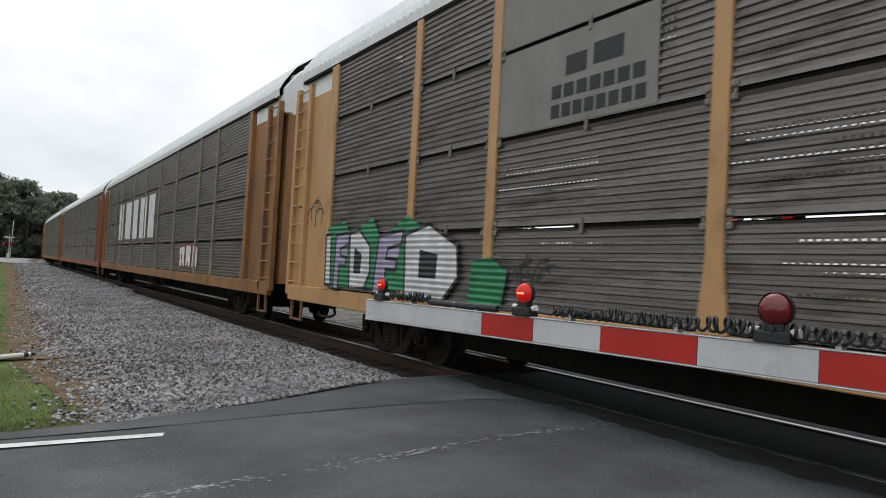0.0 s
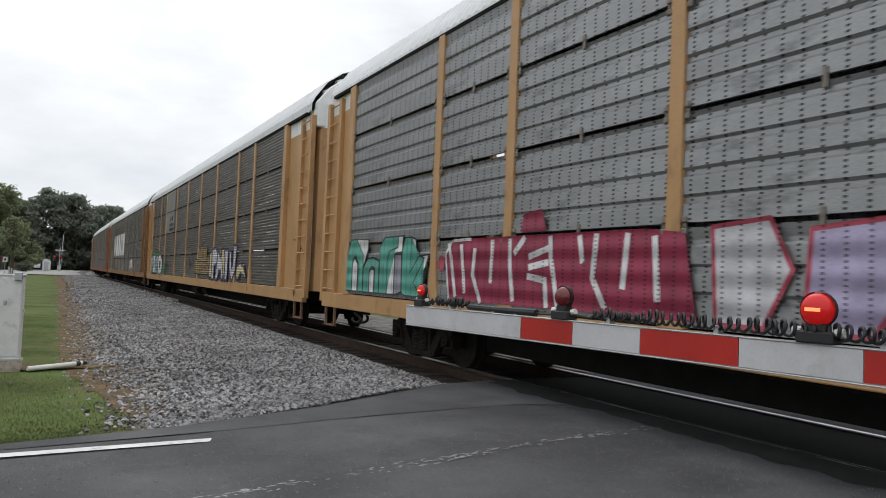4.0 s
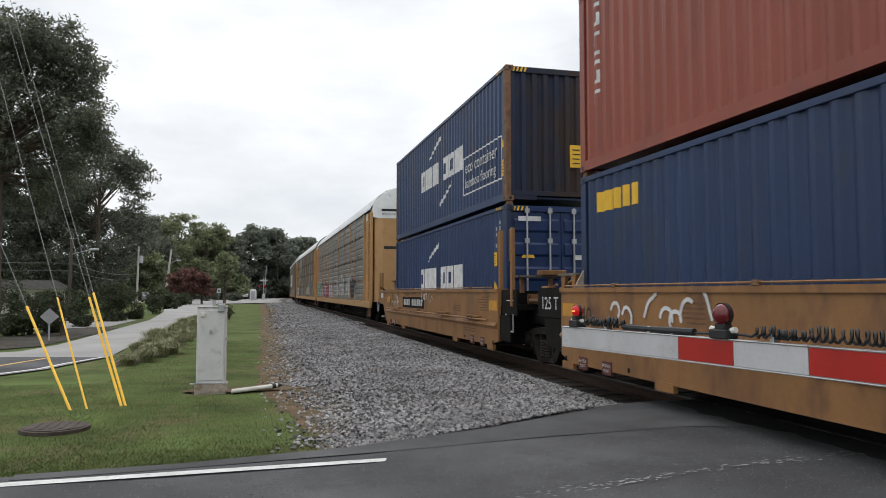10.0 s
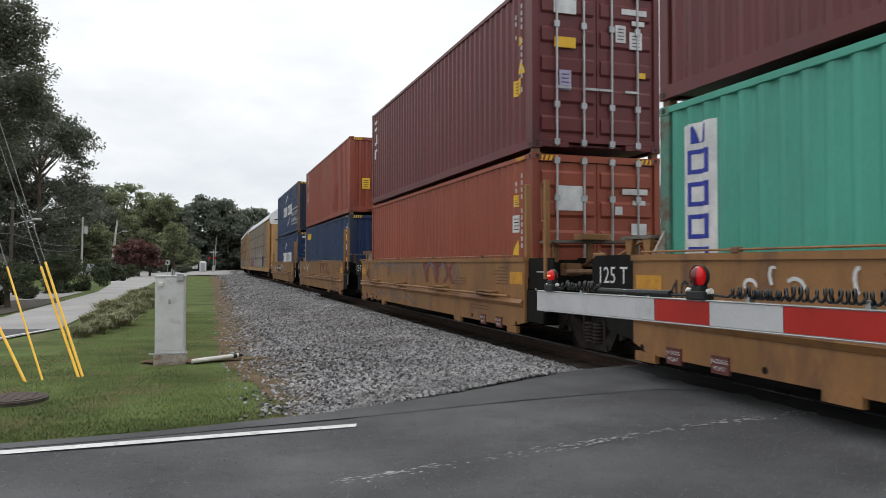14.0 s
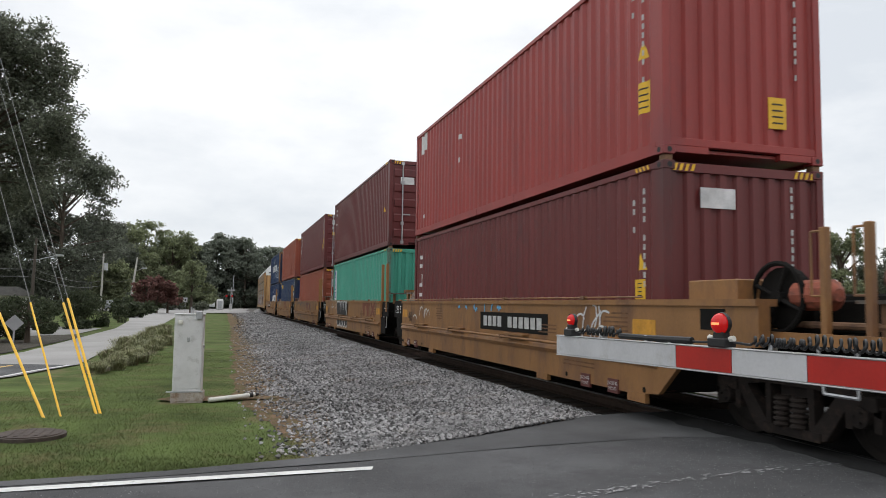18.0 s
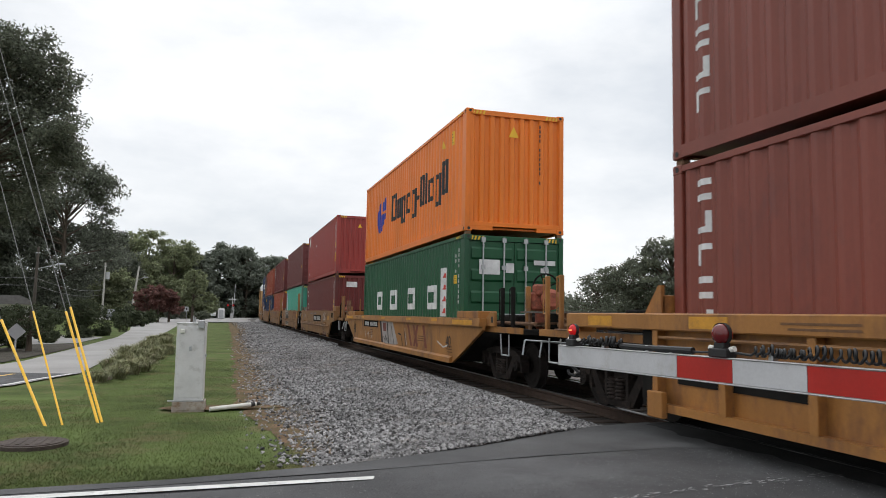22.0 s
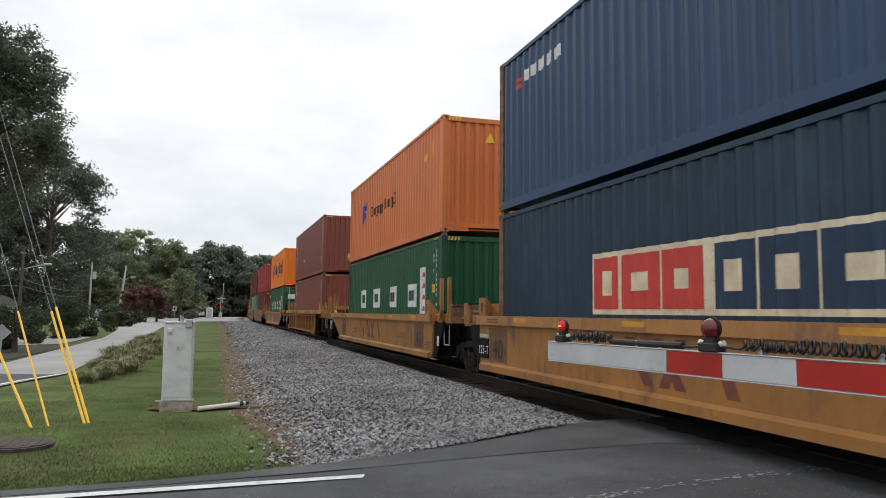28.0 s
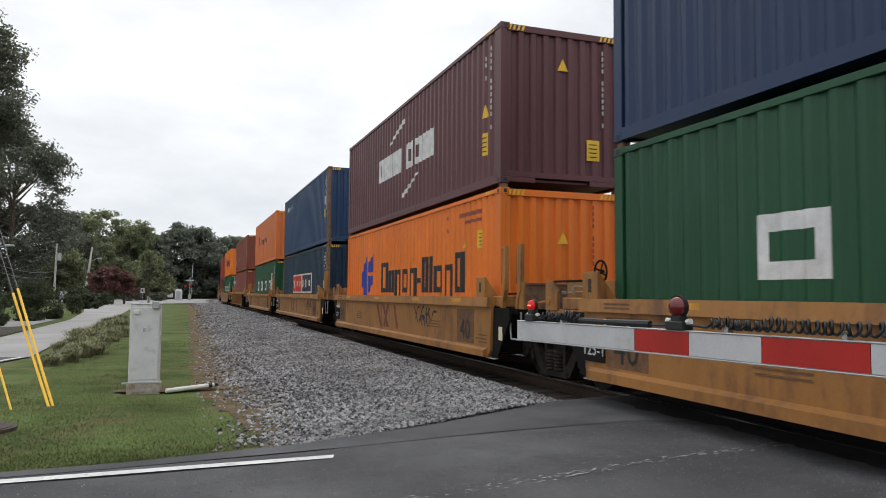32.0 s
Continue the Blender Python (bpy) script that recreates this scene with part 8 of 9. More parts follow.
pieces("plate_bar", boxed(*[(SILL, SILL + 0.004, 4.02 - 0.195 * j, 4.16 - 0.195 * j, 0.93, 1.06) for j in range(11) if j != 4]), M_TAG["code"], p_, "white bar")
scrawl(wells[8], 0.5, 2.4, 0.5, 1.0, "maroon", 6, 52, 0.07, o)
scrawl(wells[10], -3.4, -2.2, 0.62, 1.05, "black", 11, 53, 0.045, o)
scrawl(wells[9], -4.4, -3.3, 0.62, 1.05, "black", 11, 55, 0.05, o)


def motions():
    """The train runs away from the crossing, slowing a little."""
    for ob, place, half in TRAIN:
        rows = []
        for k in range(33):
            s = place + run(k)
            a, b = track(s - half)[0], track(s + half)[0]
            mid, d = (a + b) / 2, b - a
            rows.append((float(k), pose(mid.x, mid.y, 0, 0, 0, math.degrees(math.atan2(-d.x, d.y)))))
        walk(ob, rows)
    # wheels roll with the train
    turned = []
    k = 0.0
    while k < 32.0:
        turned.append((k, math.degrees(run(k) / 0.42)))
        k += 0.08
    turned.append((32.0, math.degrees(run(32.0) / 0.42)))
    for wheels in WHEELS:
        at = wheels.matrix_basis.translation.copy()
        walk(wheels, [(t, pose(*at, -a, 0, 0)) for t, a in turned])
    # the gate's two flashers blink in turn: added turns swap each lens's glowing and dark half
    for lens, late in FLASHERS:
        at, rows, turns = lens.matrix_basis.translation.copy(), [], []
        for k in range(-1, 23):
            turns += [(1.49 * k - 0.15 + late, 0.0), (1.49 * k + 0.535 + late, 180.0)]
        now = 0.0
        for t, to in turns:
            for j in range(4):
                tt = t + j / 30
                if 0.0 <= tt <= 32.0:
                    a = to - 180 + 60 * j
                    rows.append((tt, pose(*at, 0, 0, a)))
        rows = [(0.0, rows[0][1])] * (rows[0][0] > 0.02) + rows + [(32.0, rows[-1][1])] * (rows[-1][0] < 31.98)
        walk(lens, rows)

# ---- crossing gate ----
gate = thing("crossing_gate", "lowered crossing gate arm with red and white bands and red lamps", "crossing gate")
TIP, ALONG = Vector((2.14, 4.51, 1.15)), Vector((0.43, -2.87, 0.02)).normalized()
G = Matrix.Translation(TIP) @ Matrix((( ALONG.y, ALONG.x, 0, 0), (-ALONG.x, ALONG.y, 0, 0), (0, 0, 1, 0), (0, 0, 0, 1))).to_4x4()
gate.matrix_basis = G     # local y runs from the tip to the mast, local -x faces the track
BANDS_G = (0.0, 1.12, 1.50, 1.92, 2.41, 2.89, 3.36, 3.84, 4.32, 4.8, 5.28, 5.76, 6.3)
arm = part("arm", boxed((-0.012, 0.012, 0, 6.3, -0.128, -0.002), (-0.024, 0.024, 0, 6.3, -0.006, 0.001), (-0.024, 0.024, 0, 6.3, -0.133, -0.126)), M_ARM_GREY, gate, "aluminium arm", bevel=0.003)
for k in range(12):
    shade = M_ARM_WHITE if k % 2 == 0 else M_ARM_RED
    part("band", boxed((-0.019, -0.013, BANDS_G[k] + 0.002, BANDS_G[k + 1] - 0.002, -0.122, -0.008)), shade, arm)
    part("band", boxed((0.013, 0.019, BANDS_G[k] + 0.002, BANDS_G[k + 1] - 0.002, -0.122, -0.008)), shade, arm)
for y in (0.16, 0.47, 0.87, 1.06, 1.72, 2.30, 2.95, 3.5):
    part("clip", boxed((-0.03, 0.012, y - 0.012, y + 0.012, -0.01, 0.035)), M_STEEL, arm, bevel=0.003)


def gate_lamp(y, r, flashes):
    """A lamp head: housing, ring and a ball lens; on a flasher one half glows, one is coloured unlit, and turning it
    imitates the blink.
    """
    lamp = part("lamp", boxed((-0.04, 0.04, y - r * 1.1, y + r * 1.1, 0.0, 0.045), (-0.028, 0.028, y - r * 0.6, y + r * 0.6, 0.04, 0.075)), M_BLACK, gate, "black lamp foot", bevel=0.006)
    for s in (-1, 1):
        part("clamp", rods(((0, y + s * r * 1.0, 0.04), (0, y + s * r * 1.5, 0.045), r * 0.28, 8)), M_PVC, lamp)
    z = 0.062 + r
    bm = bmesh.new()
    n = 20
    for k in range(n):
        a0, a1 = math.tau * k / n, math.tau * (k + 1) / n
        bm.faces.new([bm.verts.new(v) for v in [(-0.012, y + r * 1.05 * math.cos(q), z + r * 1.05 * math.sin(q)) for q in (a0, a1)] + [(0.012, y + r * 1.05 * math.cos(q), z + r * 1.05 * math.sin(q)) for q in (a1, a0)]])
    part("ring", bm, M_BLACK, lamp, "black lamp ring")
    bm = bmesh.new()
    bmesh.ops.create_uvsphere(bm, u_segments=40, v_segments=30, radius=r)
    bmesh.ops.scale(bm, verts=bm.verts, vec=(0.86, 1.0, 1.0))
    # lit and unlit looks are two materials on the halves of one ball
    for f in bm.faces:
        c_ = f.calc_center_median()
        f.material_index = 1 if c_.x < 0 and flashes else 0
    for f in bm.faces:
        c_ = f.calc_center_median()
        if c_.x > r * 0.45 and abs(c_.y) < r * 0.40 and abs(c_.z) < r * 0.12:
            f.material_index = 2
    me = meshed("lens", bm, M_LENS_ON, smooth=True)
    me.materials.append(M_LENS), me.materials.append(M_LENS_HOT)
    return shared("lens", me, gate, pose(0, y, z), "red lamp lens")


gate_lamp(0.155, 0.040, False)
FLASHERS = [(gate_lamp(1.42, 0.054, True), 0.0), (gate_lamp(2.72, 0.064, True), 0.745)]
# the cord: straight in clips, slack loops and tight coils
cord = bpy.data.curves.new("cord", "CURVE")
cord.dimensions, cord.bevel_depth, cord.bevel_resolution = "3D", 0.0068, 1
sp = cord.splines.new("POLY")
pts, r = [], random.Random(8)
y = 0.22
while y < 3.6:
    coil = 0.26 < y < 0.62 or 1.62 < y < 3.6
    if coil:
        loose = y > 1.95
        size, sway = r.uniform(0.026, 0.034) if loose else r.uniform(0.016, 0.030), r.uniform(-0.014, 0.014)
        step = r.uniform(0.030, 0.046) if loose else r.uniform(0.012, 0.024)
        for k in range(12):
            a = math.tau * k / 12
            pts.append((size * math.cos(a) * 0.8 + sway, y + step * k / 12 + size * 0.95 * math.cos(a), 0.018 + size * (1 + math.sin(a)) * 0.9))
        y += step
    else:
        pts.append((0.0, y, 0.022 + 0.005 * math.sin(y * 14)))
        y += 0.03
sp.points.add(len(pts) - 1)
for p_, q in zip(sp.points, pts):
    p_.co = (*q, 1)
tmp = bpy.data.objects.new("cord", cord)
scene.collection.objects.link(tmp)
me = bpy.data.meshes.new_from_object(tmp.evaluated_get(bpy.context.evaluated_depsgraph_get()))
bpy.data.objects.remove(tmp)
me.materials.clear(), me.materials.append(M_BLACK)
shared("cord", me, gate, None, "black coiled electric cord")
part("cable_sleeve", rods(((0, 0.64, 0.022), (0, 0.95, 0.020), 0.017, 8), ((0, 0.95, 0.020), (0, 1.22, 0.022), 0.019, 8)), M_BLACK, gate, "black taped cable")
part("mast", rods(((0.22, 6.75, -1.30), (0.22, 6.75, 2.6), 0.06, 12)), M_ARM_GREY, gate)
part("gate_motor", boxed((-0.1, 0.5, 6.3, 6.95, -0.45, 0.15)), M_ARM_GREY, gate, bevel=0.02)
part("counterweight", boxed((-0.12, -0.02, 6.3, 7.9, -0.14, 0.02)), M_BLACK, gate, bevel=0.01)

# ---- lawn furniture ----
GZ = -0.215
cab = thing("signal_cabinet", "tall weathered white metal cabinet on a concrete base", "utility cabinet", m=pose(-0.49, 12.25, GZ, 0, 0, -3))
part("base", boxed((-0.235, 0.245, -0.19, 0.19, -0.04, 0.16)), M_CONCRETE, cab, "brown-stained concrete base", bevel=0.015)
body = part("body", boxed((-0.215, 0.215, -0.16, 0.16, 0.16, 1.345)), M_CABINET, cab, bevel=0.012)
part("door", boxed((-0.195, 0.195, -0.170, -0.161, 0.21, 1.30)), M_CABINET, cab, bevel=0.003)
part("cap", boxed((-0.225, 0.225, -0.17, 0.17, 1.345, 1.365)), M_CABINET, cab, bevel=0.004)
part("rim", boxed((-0.30, 0.24, -0.19, -0.15, 0.155, 0.172)), M_STEEL, cab)
part("junction_box", boxed((0.10, 0.20, -0.22, -0.16, 1.28, 1.40)), M_STEEL, cab, "grey junction box", bevel=0.008)
part("lamp_box", boxed((-0.16, -0.09, -0.21, -0.16, 1.20, 1.265)), M_PVC, cab, "small white box", bevel=0.008)
part("latch", boxed((-0.02, 0.02, -0.185, -0.17, 0.93, 1.0)), M_STEEL, cab, bevel=0.005)
part("side_latch", boxed((0.215, 0.235, -0.05, 0.0, 0.83, 0.87)), M_STEEL, cab)
part("conduit", rods(((0.02, -0.10, 1.36), (0.02, -0.10, 1.47), 0.012, 6), ((0.05, -0.10, 1.36), (0.05, -0.10, 1.45), 0.012, 6)), M_STEEL, cab)
bm = bmesh.new()
outl = [(1.15 * math.cos(a) * (0.8 + 0.25 * noise.noise((math.cos(a) * 1.5, math.sin(a) * 1.5, 4))), 0.42 * math.sin(a) * (0.8 + 0.3 * noise.noise((math.cos(a) * 2, math.sin(a) * 2, 9)))) for a in [k * math.tau / 40 for k in range(40)]]
bm.faces.new([bm.verts.new((-0.05 + x, 12.35 + y, ground_z(0, 12) + 0.002)) for x, y in outl])
tagged(new("bare_soil", meshed("bare_soil", bm, M_DIRT)), "bare soil round the cabinet", kind="structure")

pipe = thing("fallen_pipe", "white plastic marker pipe with a black end lying on the ballast", "pipe", m=Matrix.Translation((-0.17, 11.97, GZ + 0.045)) @ pose(0, 0, 0, 0, 0, -68.5))
part("tube", rods(((0, 0, 0.0), (0, 0.66, 0.03), 0.035, 14)), M_PVC, pipe, smooth=False)
part("dark_end", rods(((0, 0.66, 0.03), (0, 0.72, 0.034), 0.036, 14), ((0, 0.755, 0.036), (0, 0.82, 0.04), 0.034, 14, 0.02)), M_BLACK, pipe, "black end")
part("band", rods(((0, 0.72, 0.034), (0, 0.755, 0.036), 0.035, 14)), M_PVC, pipe)
lid = thing("manhole_cover", "round dark cast-iron manhole cover set in the lawn", "manhole", m=pose(-2.05, 9.40, ground_z(-2, 9)))
part("frame", rods(((0, 0, -0.05), (0, 0, 0.012), 0.37, 36)), M_IRON, lid)
part("cover", rods(((0, 0, 0.012), (0, 0, 0.022), 0.325, 36)), M_IRON, lid)
pieces("lifting_bar", boxed(*[(x - 0.02, x + 0.02, -0.22, 0.22, 0.022, 0.028) for x in (-0.2, -0.1, 0, 0.1, 0.2)]), M_IRON, lid)

M_WIRE = mat("grey_steel_wire", (0.13, 0.13, 0.13), 0.6, 0.5, var=0.1, bump=0)
for k, (foot, top) in enumerate((((-2.22, 10.92), (-3.27, 12.67, 1.14)), ((-2.03, 10.98), (-2.86, 12.74, 1.28)), ((-1.62, 11.14), (-2.43, 12.91, 1.28)), ((-1.57, 11.16), (-2.36, 12.86, 1.35)))):
    f, t = Vector((*foot, ground_z(*foot) - 0.05)), Vector(top)
    guy = thing("guy_wire", "steel guy wire in a yellow plastic sleeve", "guy wire", "guy wires on the lawn", Matrix.Translation(f))
    part("sleeve", rods((Vector((0, 0, 0)), t - f, 0.020 if k != 1 else 0.015, 8)), M_SLEEVE, guy)
    part("wire", rods((t - f, (t - f) * 6.0, 0.0065, 5)), M_WIRE, guy)

# ---- trees, plants, street furniture and far things ----
def leaf_cloud(rs, lobes, count, low, high, flat=0.75):
    """Leaves in tufts over the skins of several lobes, most of them facing up; arrays of corners and faces."""
    tuft = []
    for x, y, z, r in lobes:
        for _ in range(16):
            d = rs.normal(size=3)
            d /= np.linalg.norm(d)
            k = rs.uniform(0.45, 1.0)
            tuft.append((x + d[0] * r * k, y + d[1] * r * k, z + d[2] * r * k * flat, r * rs.uniform(0.16, 0.40)))
    tuft = np.array(tuft)
    pick = rs.choice(len(tuft), count, p=tuft[:, 3] ** 2 / (tuft[:, 3] ** 2).sum())
    off = np.clip(rs.normal(0.0, 0.60, (count, 3)), -1.35, 1.35) * np.array((1, 1, 0.62))
    p = tuft[pick, :3] + off * tuft[pick, 3:]
    size = rs.uniform(low, high, (count, 1))
    n = rs.normal(size=(count, 3)) + np.array((0, 0, 0.9))
    n /= np.linalg.norm(n, axis=1)[:, None]
    u = np.cross(n, rs.normal(size=(count, 3)))
    u /= np.linalg.norm(u, axis=1)[:, None]
    v = np.cross(n, u)
    quad = np.stack([p - u * size, p - v * size * 0.45 + n * size * 0.2, p + u * size, p + v * size * 0.45 + n * size * 0.1], 1)
    return quad.reshape(-1, 3), np.arange(count * 4).reshape(-1, 4)


def leaf_mesh(name, verts, faces, material):
    me = bpy.data.meshes.new(name)
    me.from_pydata(verts.tolist(), [], faces.tolist())
    me.materials.append(material)
    return me


def tree(x, y, h, r, material, leaves, leaf, seed, label, bare=0.22, lobes=16, group="trees along the street", name="tree", clump=(0.26, 0.46)):
    """A tapered trunk with limbs that carry lobes of leaf clumps."""
    rs = np.random.RandomState(seed)
    z = ground_z(x, y) - 0.05
    t = thing(name, label, "tree", group, Matrix.Translation((x, y, z)))
    bm = bmesh.new()
    lean = Vector((rs.uniform(-0.04, 0.04) * h, rs.uniform(-0.04, 0.04) * h, 0))
    base_r = 0.018 * h + 0.08
    knots = [Vector((0, 0, 0)), lean * 0.3 + Vector((0, 0, h * bare)), lean * 0.7 + Vector((0, 0, h * 0.5)), lean + Vector((0, 0, h * 0.85))]
    for k in range(3):
        rod(bm, knots[k], knots[k + 1], base_r * (1, 0.75, 0.5)[k], 9, base_r * (0.75, 0.5, 0.15)[k])
    groups = []
    for k in range(lobes):
        f = bare + (0.98 - bare) * (k + rs.rand()) / lobes
        a = rs.uniform(0, math.tau)
        reach = r * (math.sin(math.pi * min(0.97, max(0.10, (f - bare * 0.6) / (1.05 - bare * 0.6)))) ** 0.6) * rs.uniform(0.35, 0.85)
        size = r * rs.uniform(*clump)
        tip = Vector((reach * math.cos(a), reach * math.sin(a), h * f - size * 0.3)) + lean * f
        groups.append((tip.x, tip.y, min(tip.z, h - size * 0.7), size))
        root = knots[1].lerp(knots[3], max(0.0, (f - bare) * 0.9))
        rod(bm, root, (tip.x, tip.y, min(tip.z, h - size * 0.7)), base_r * 0.32, 6, base_r * 0.07)
    part("trunk", bm, M_BARK, t, "brown trunk with limbs")
    v, f = leaf_cloud(rs, groups, leaves, leaf * 0.55, leaf * 1.25)
    shared("crown", leaf_mesh("crown", v, f, material), t, None, "leafy crown with gaps")
    return t


def at_bearing(az, d):
    return d * math.sin(radians(az)), d * math.cos(radians(az))


OAK, PALE, DARK, RED, SHRUB, HAZED = M_LEAF
# the great oak and the trees behind it
x, y = at_bearing(-16.9, 42)
tree(x, y, 15.4, 6.3, OAK, 100000, 0.105, 1, "tall dark oak with open drooping branches", 0.46, 60, clump=(0.16, 0.30))
for k, (az, d, h, r, m) in enumerate(((-10.9, 66, 13.2, 5.3, DARK), (-13.8, 72, 11.6, 5.0, DARK), (-17.5, 66, 11.5, 5.0, DARK), (-22, 60, 13, 5.5, DARK), (-8.2, 78, 9.0, 3.6, DARK))):
    d, h, r = d * 1.9, h * 1.88, r * 1.9
    x, y = at_bearing(az, d)
    tree(x, y, h, r, m, 36000, 0.27, 10 + k, "broad dark tree beside the street", 0.10, 40, clump=(0.22, 0.38))
for k, (az, d, h, r, m) in enumerate(((-6.6, 112, 11.6, 4.6, PALE), (-5.2, 120, 13.2, 5.0, PALE), (-3.4, 118, 11.8, 4.6, PALE), (-2.2, 130, 10.6, 4.5, OAK), (-8.4, 125, 12.2, 6.0, OAK), (-7.4, 100, 6.2, 3.4, PALE), (-2.0, 105, 5.5, 3.0, PALE))):
    d, h, r = d * 1.42, h * 1.42, r * 1.42
    x, y = at_bearing(az, d)
    tree(x, y, h, r, m, 16000, 0.30, 20 + k, "mid-green tree along the street", 0.08, 30, clump=(0.24, 0.42))
for k, (az, d, h, r) in enumerate(((-5.15, 97, 4.2, 1.9), (-4.45, 98, 4.6, 2.1), (-3.7, 99, 4.0, 2.0))):
    x, y = at_bearing(az, d)
    tree(x, y, h, r, RED, 3400, 0.20, 40 + k, "crape myrtle in dull red bloom", 0.42, 16, clump=(0.22, 0.40))
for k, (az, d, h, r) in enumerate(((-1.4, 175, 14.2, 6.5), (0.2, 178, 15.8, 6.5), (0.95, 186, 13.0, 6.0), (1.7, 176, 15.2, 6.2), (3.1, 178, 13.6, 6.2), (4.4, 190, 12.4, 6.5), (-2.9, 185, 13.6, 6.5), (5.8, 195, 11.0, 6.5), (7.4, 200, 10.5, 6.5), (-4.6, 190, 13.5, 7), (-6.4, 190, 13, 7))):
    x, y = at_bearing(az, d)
    tree(x, y, h * 1.10, r * 1.05, HAZED, 13000, 0.42, 60 + k, "dark wood-edge tree beyond the far crossing", 0.03, 28, clump=(0.26, 0.44))
# small trees across the tracks
for k, (az, d, h, r, m, n) in enumerate(((31.2, 47, 4.9, 2.6, OAK, 16000), (33.9, 46, 6.2, 2.7, OAK, 20000), (36.6, 48, 5.0, 2.6, OAK, 16000), (39.6, 54, 3.9, 2.2, PALE, 9000), (42.6, 50, 4.2, 2.4, PALE, 11000),
                                           (45.2, 44, 5.5, 2.3, PALE, 13000), (47.8, 46, 4.6, 2.6, OAK, 14000), (51, 46, 5.0, 2.6, PALE, 12000), (28.5, 52, 4.2, 2.6, OAK, 9000))):
    x, y = at_bearing(az, d)
    tree(x, y, h * 1.05, r, m, n, 0.10, 80 + k, "dense small tree across the tracks" if m is OAK else "small feathery tree across the tracks", 0.05, 44, "trees across the tracks", clump=(0.22, 0.40) if m is OAK else (0.14, 0.32))

rs = np.random.RandomState(7)
lobes = []
for k in range(150):
    az = -34 + 110 * rs.rand()
    x, y = at_bearing(az, 215 + 30 * rs.rand())
    lobes.append((x, y, 2.5 + 2.0 * rs.rand(), 4.5 + 2.5 * rs.rand()))
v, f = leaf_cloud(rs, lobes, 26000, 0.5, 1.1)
tagged(new("far_woods", leaf_mesh("far_woods", v, f, HAZED)), "dark belt of woods on the horizon", kind="stuff")


def bush(x, y, r, h, material, seed, leaves=900, leaf=0.10, label="rounded dark green bush"):
    rs = np.random.RandomState(seed)
    b = thing("bush", label, "bush", "bushes along the street", Matrix.Translation((x, y, ground_z(x, y) - 0.05)))
    lob = [(rs.uniform(-0.5, 0.5) * r, rs.uniform(-0.5, 0.5) * r, h * rs.uniform(0.35, 0.75), r * rs.uniform(0.4, 0.65)) for _ in range(7)]
    v, f = leaf_cloud(rs, lob, leaves, leaf * 0.6, leaf * 1.3, h / r * 0.8)
    v[:, 2] = np.maximum(v[:, 2], 0.0)
    shared("foliage", leaf_mesh("foliage", v, f, material), b)
    part("stems", rods(*[((0, 0, 0), (l[0] * 0.8, l[1] * 0.8, l[2]), 0.03, 5, 0.01) for l in lob]), M_BARK, b)


for k, (az, d, r, h, m) in enumerate(((-7.0, 56, 0.75, 1.2, SHRUB), (-6.0, 72, 1.0, 1.2, SHRUB), (-1.4, 130, 1.5, 1.3, OAK), (-5.4, 92, 1.5, 1.3, SHRUB), (-7.0, 90, 1.8, 1.7, SHRUB), (-9.8, 84, 2.0, 2.0, SHRUB), (-3.4, 135, 2.0, 2.2, DARK), (-5.9, 128, 2.2, 2.4, DARK),
                                      (-11.4, 70, 1.5, 1.6, SHRUB), (-16.6, 50, 1.7, 2.7, SHRUB), (-18.6, 46, 2.2, 3.2, SHRUB), (-12.0, 49, 0.9, 1.0, SHRUB), (-15.4, 30.5, 0.8, 0.8, SHRUB), (-17.2, 28, 1.0, 1.0, SHRUB), (-19.4, 27, 1.3, 1.4, SHRUB), (-21.5, 26, 1.5, 1.7, SHRUB), (-24, 28, 2, 2.6, SHRUB),
                                      (-13.2, 32, 0.45, 0.45, SHRUB), (-11.5, 37, 0.5, 0.5, SHRUB), (-9.5, 43, 0.7, 0.5, SHRUB), (-8.2, 47, 0.7, 0.45, SHRUB))):
    x, y = at_bearing(az, d)
    bush(x, y, r, h, m, 200 + k, 2200 if d < 60 else 1500, 0.075 if d < 60 else 0.2)


x, y = at_bearing(-9.15, 47)
tree(x, y, 2.15, 1.45, SHRUB, 9000, 0.06, 300, "small round clipped tree with a short trunk", 0.22, 26, clump=(0.3, 0.48))
x, y = at_bearing(-12.6, 30)
tree(x, y, 1.75, 0.95, SHRUB, 3800, 0.05, 301, "small dark open tree beside the street", 0.3, 16, clump=(0.22, 0.42))
x, y = at_bearing(-14.6, 31)
tree(x, y, 1.6, 1.0, SHRUB, 4200, 0.06, 302, "small dark tree beside the street", 0.25, 18, clump=(0.25, 0.45))

x, y = at_bearing(-2.1, 105)
tree(x, y, 7.2, 1.9, PALE, 5200, 0.16, 303, "slim tree with a straight dark trunk at the street corner", 0.36, 20, clump=(0.24, 0.42))
bush(-1.25, 44, 0.42, 0.85, PALE, 240, 900, 0.06, "small light green bush on the lawn")
slab = thing("drain_slab", "low weathered concrete slab at the foot of the bank", "concrete slab", m=pose(-2.50, 17.85, ground_z(-2.5, 17.85) - 0.06, 0, 0, -11))
part("slab_top", boxed((-0.16, 0.16, -0.62, 0.62, 0.0, 0.13)), M_CONCRETE, slab, bevel=0.025)

# fountain grass on the bank beside the street
M_REED = mat("fountain_grass_blade", (0.27, 0.275, 0.145), 0.8, var=0.3, scale=1, bump=0, per_piece=0.4)
M_PLUME = mat("fountain_grass_plume", (0.24, 0.21, 0.14), 0.9, var=0.3, scale=1, bump=0, per_piece=0.3)


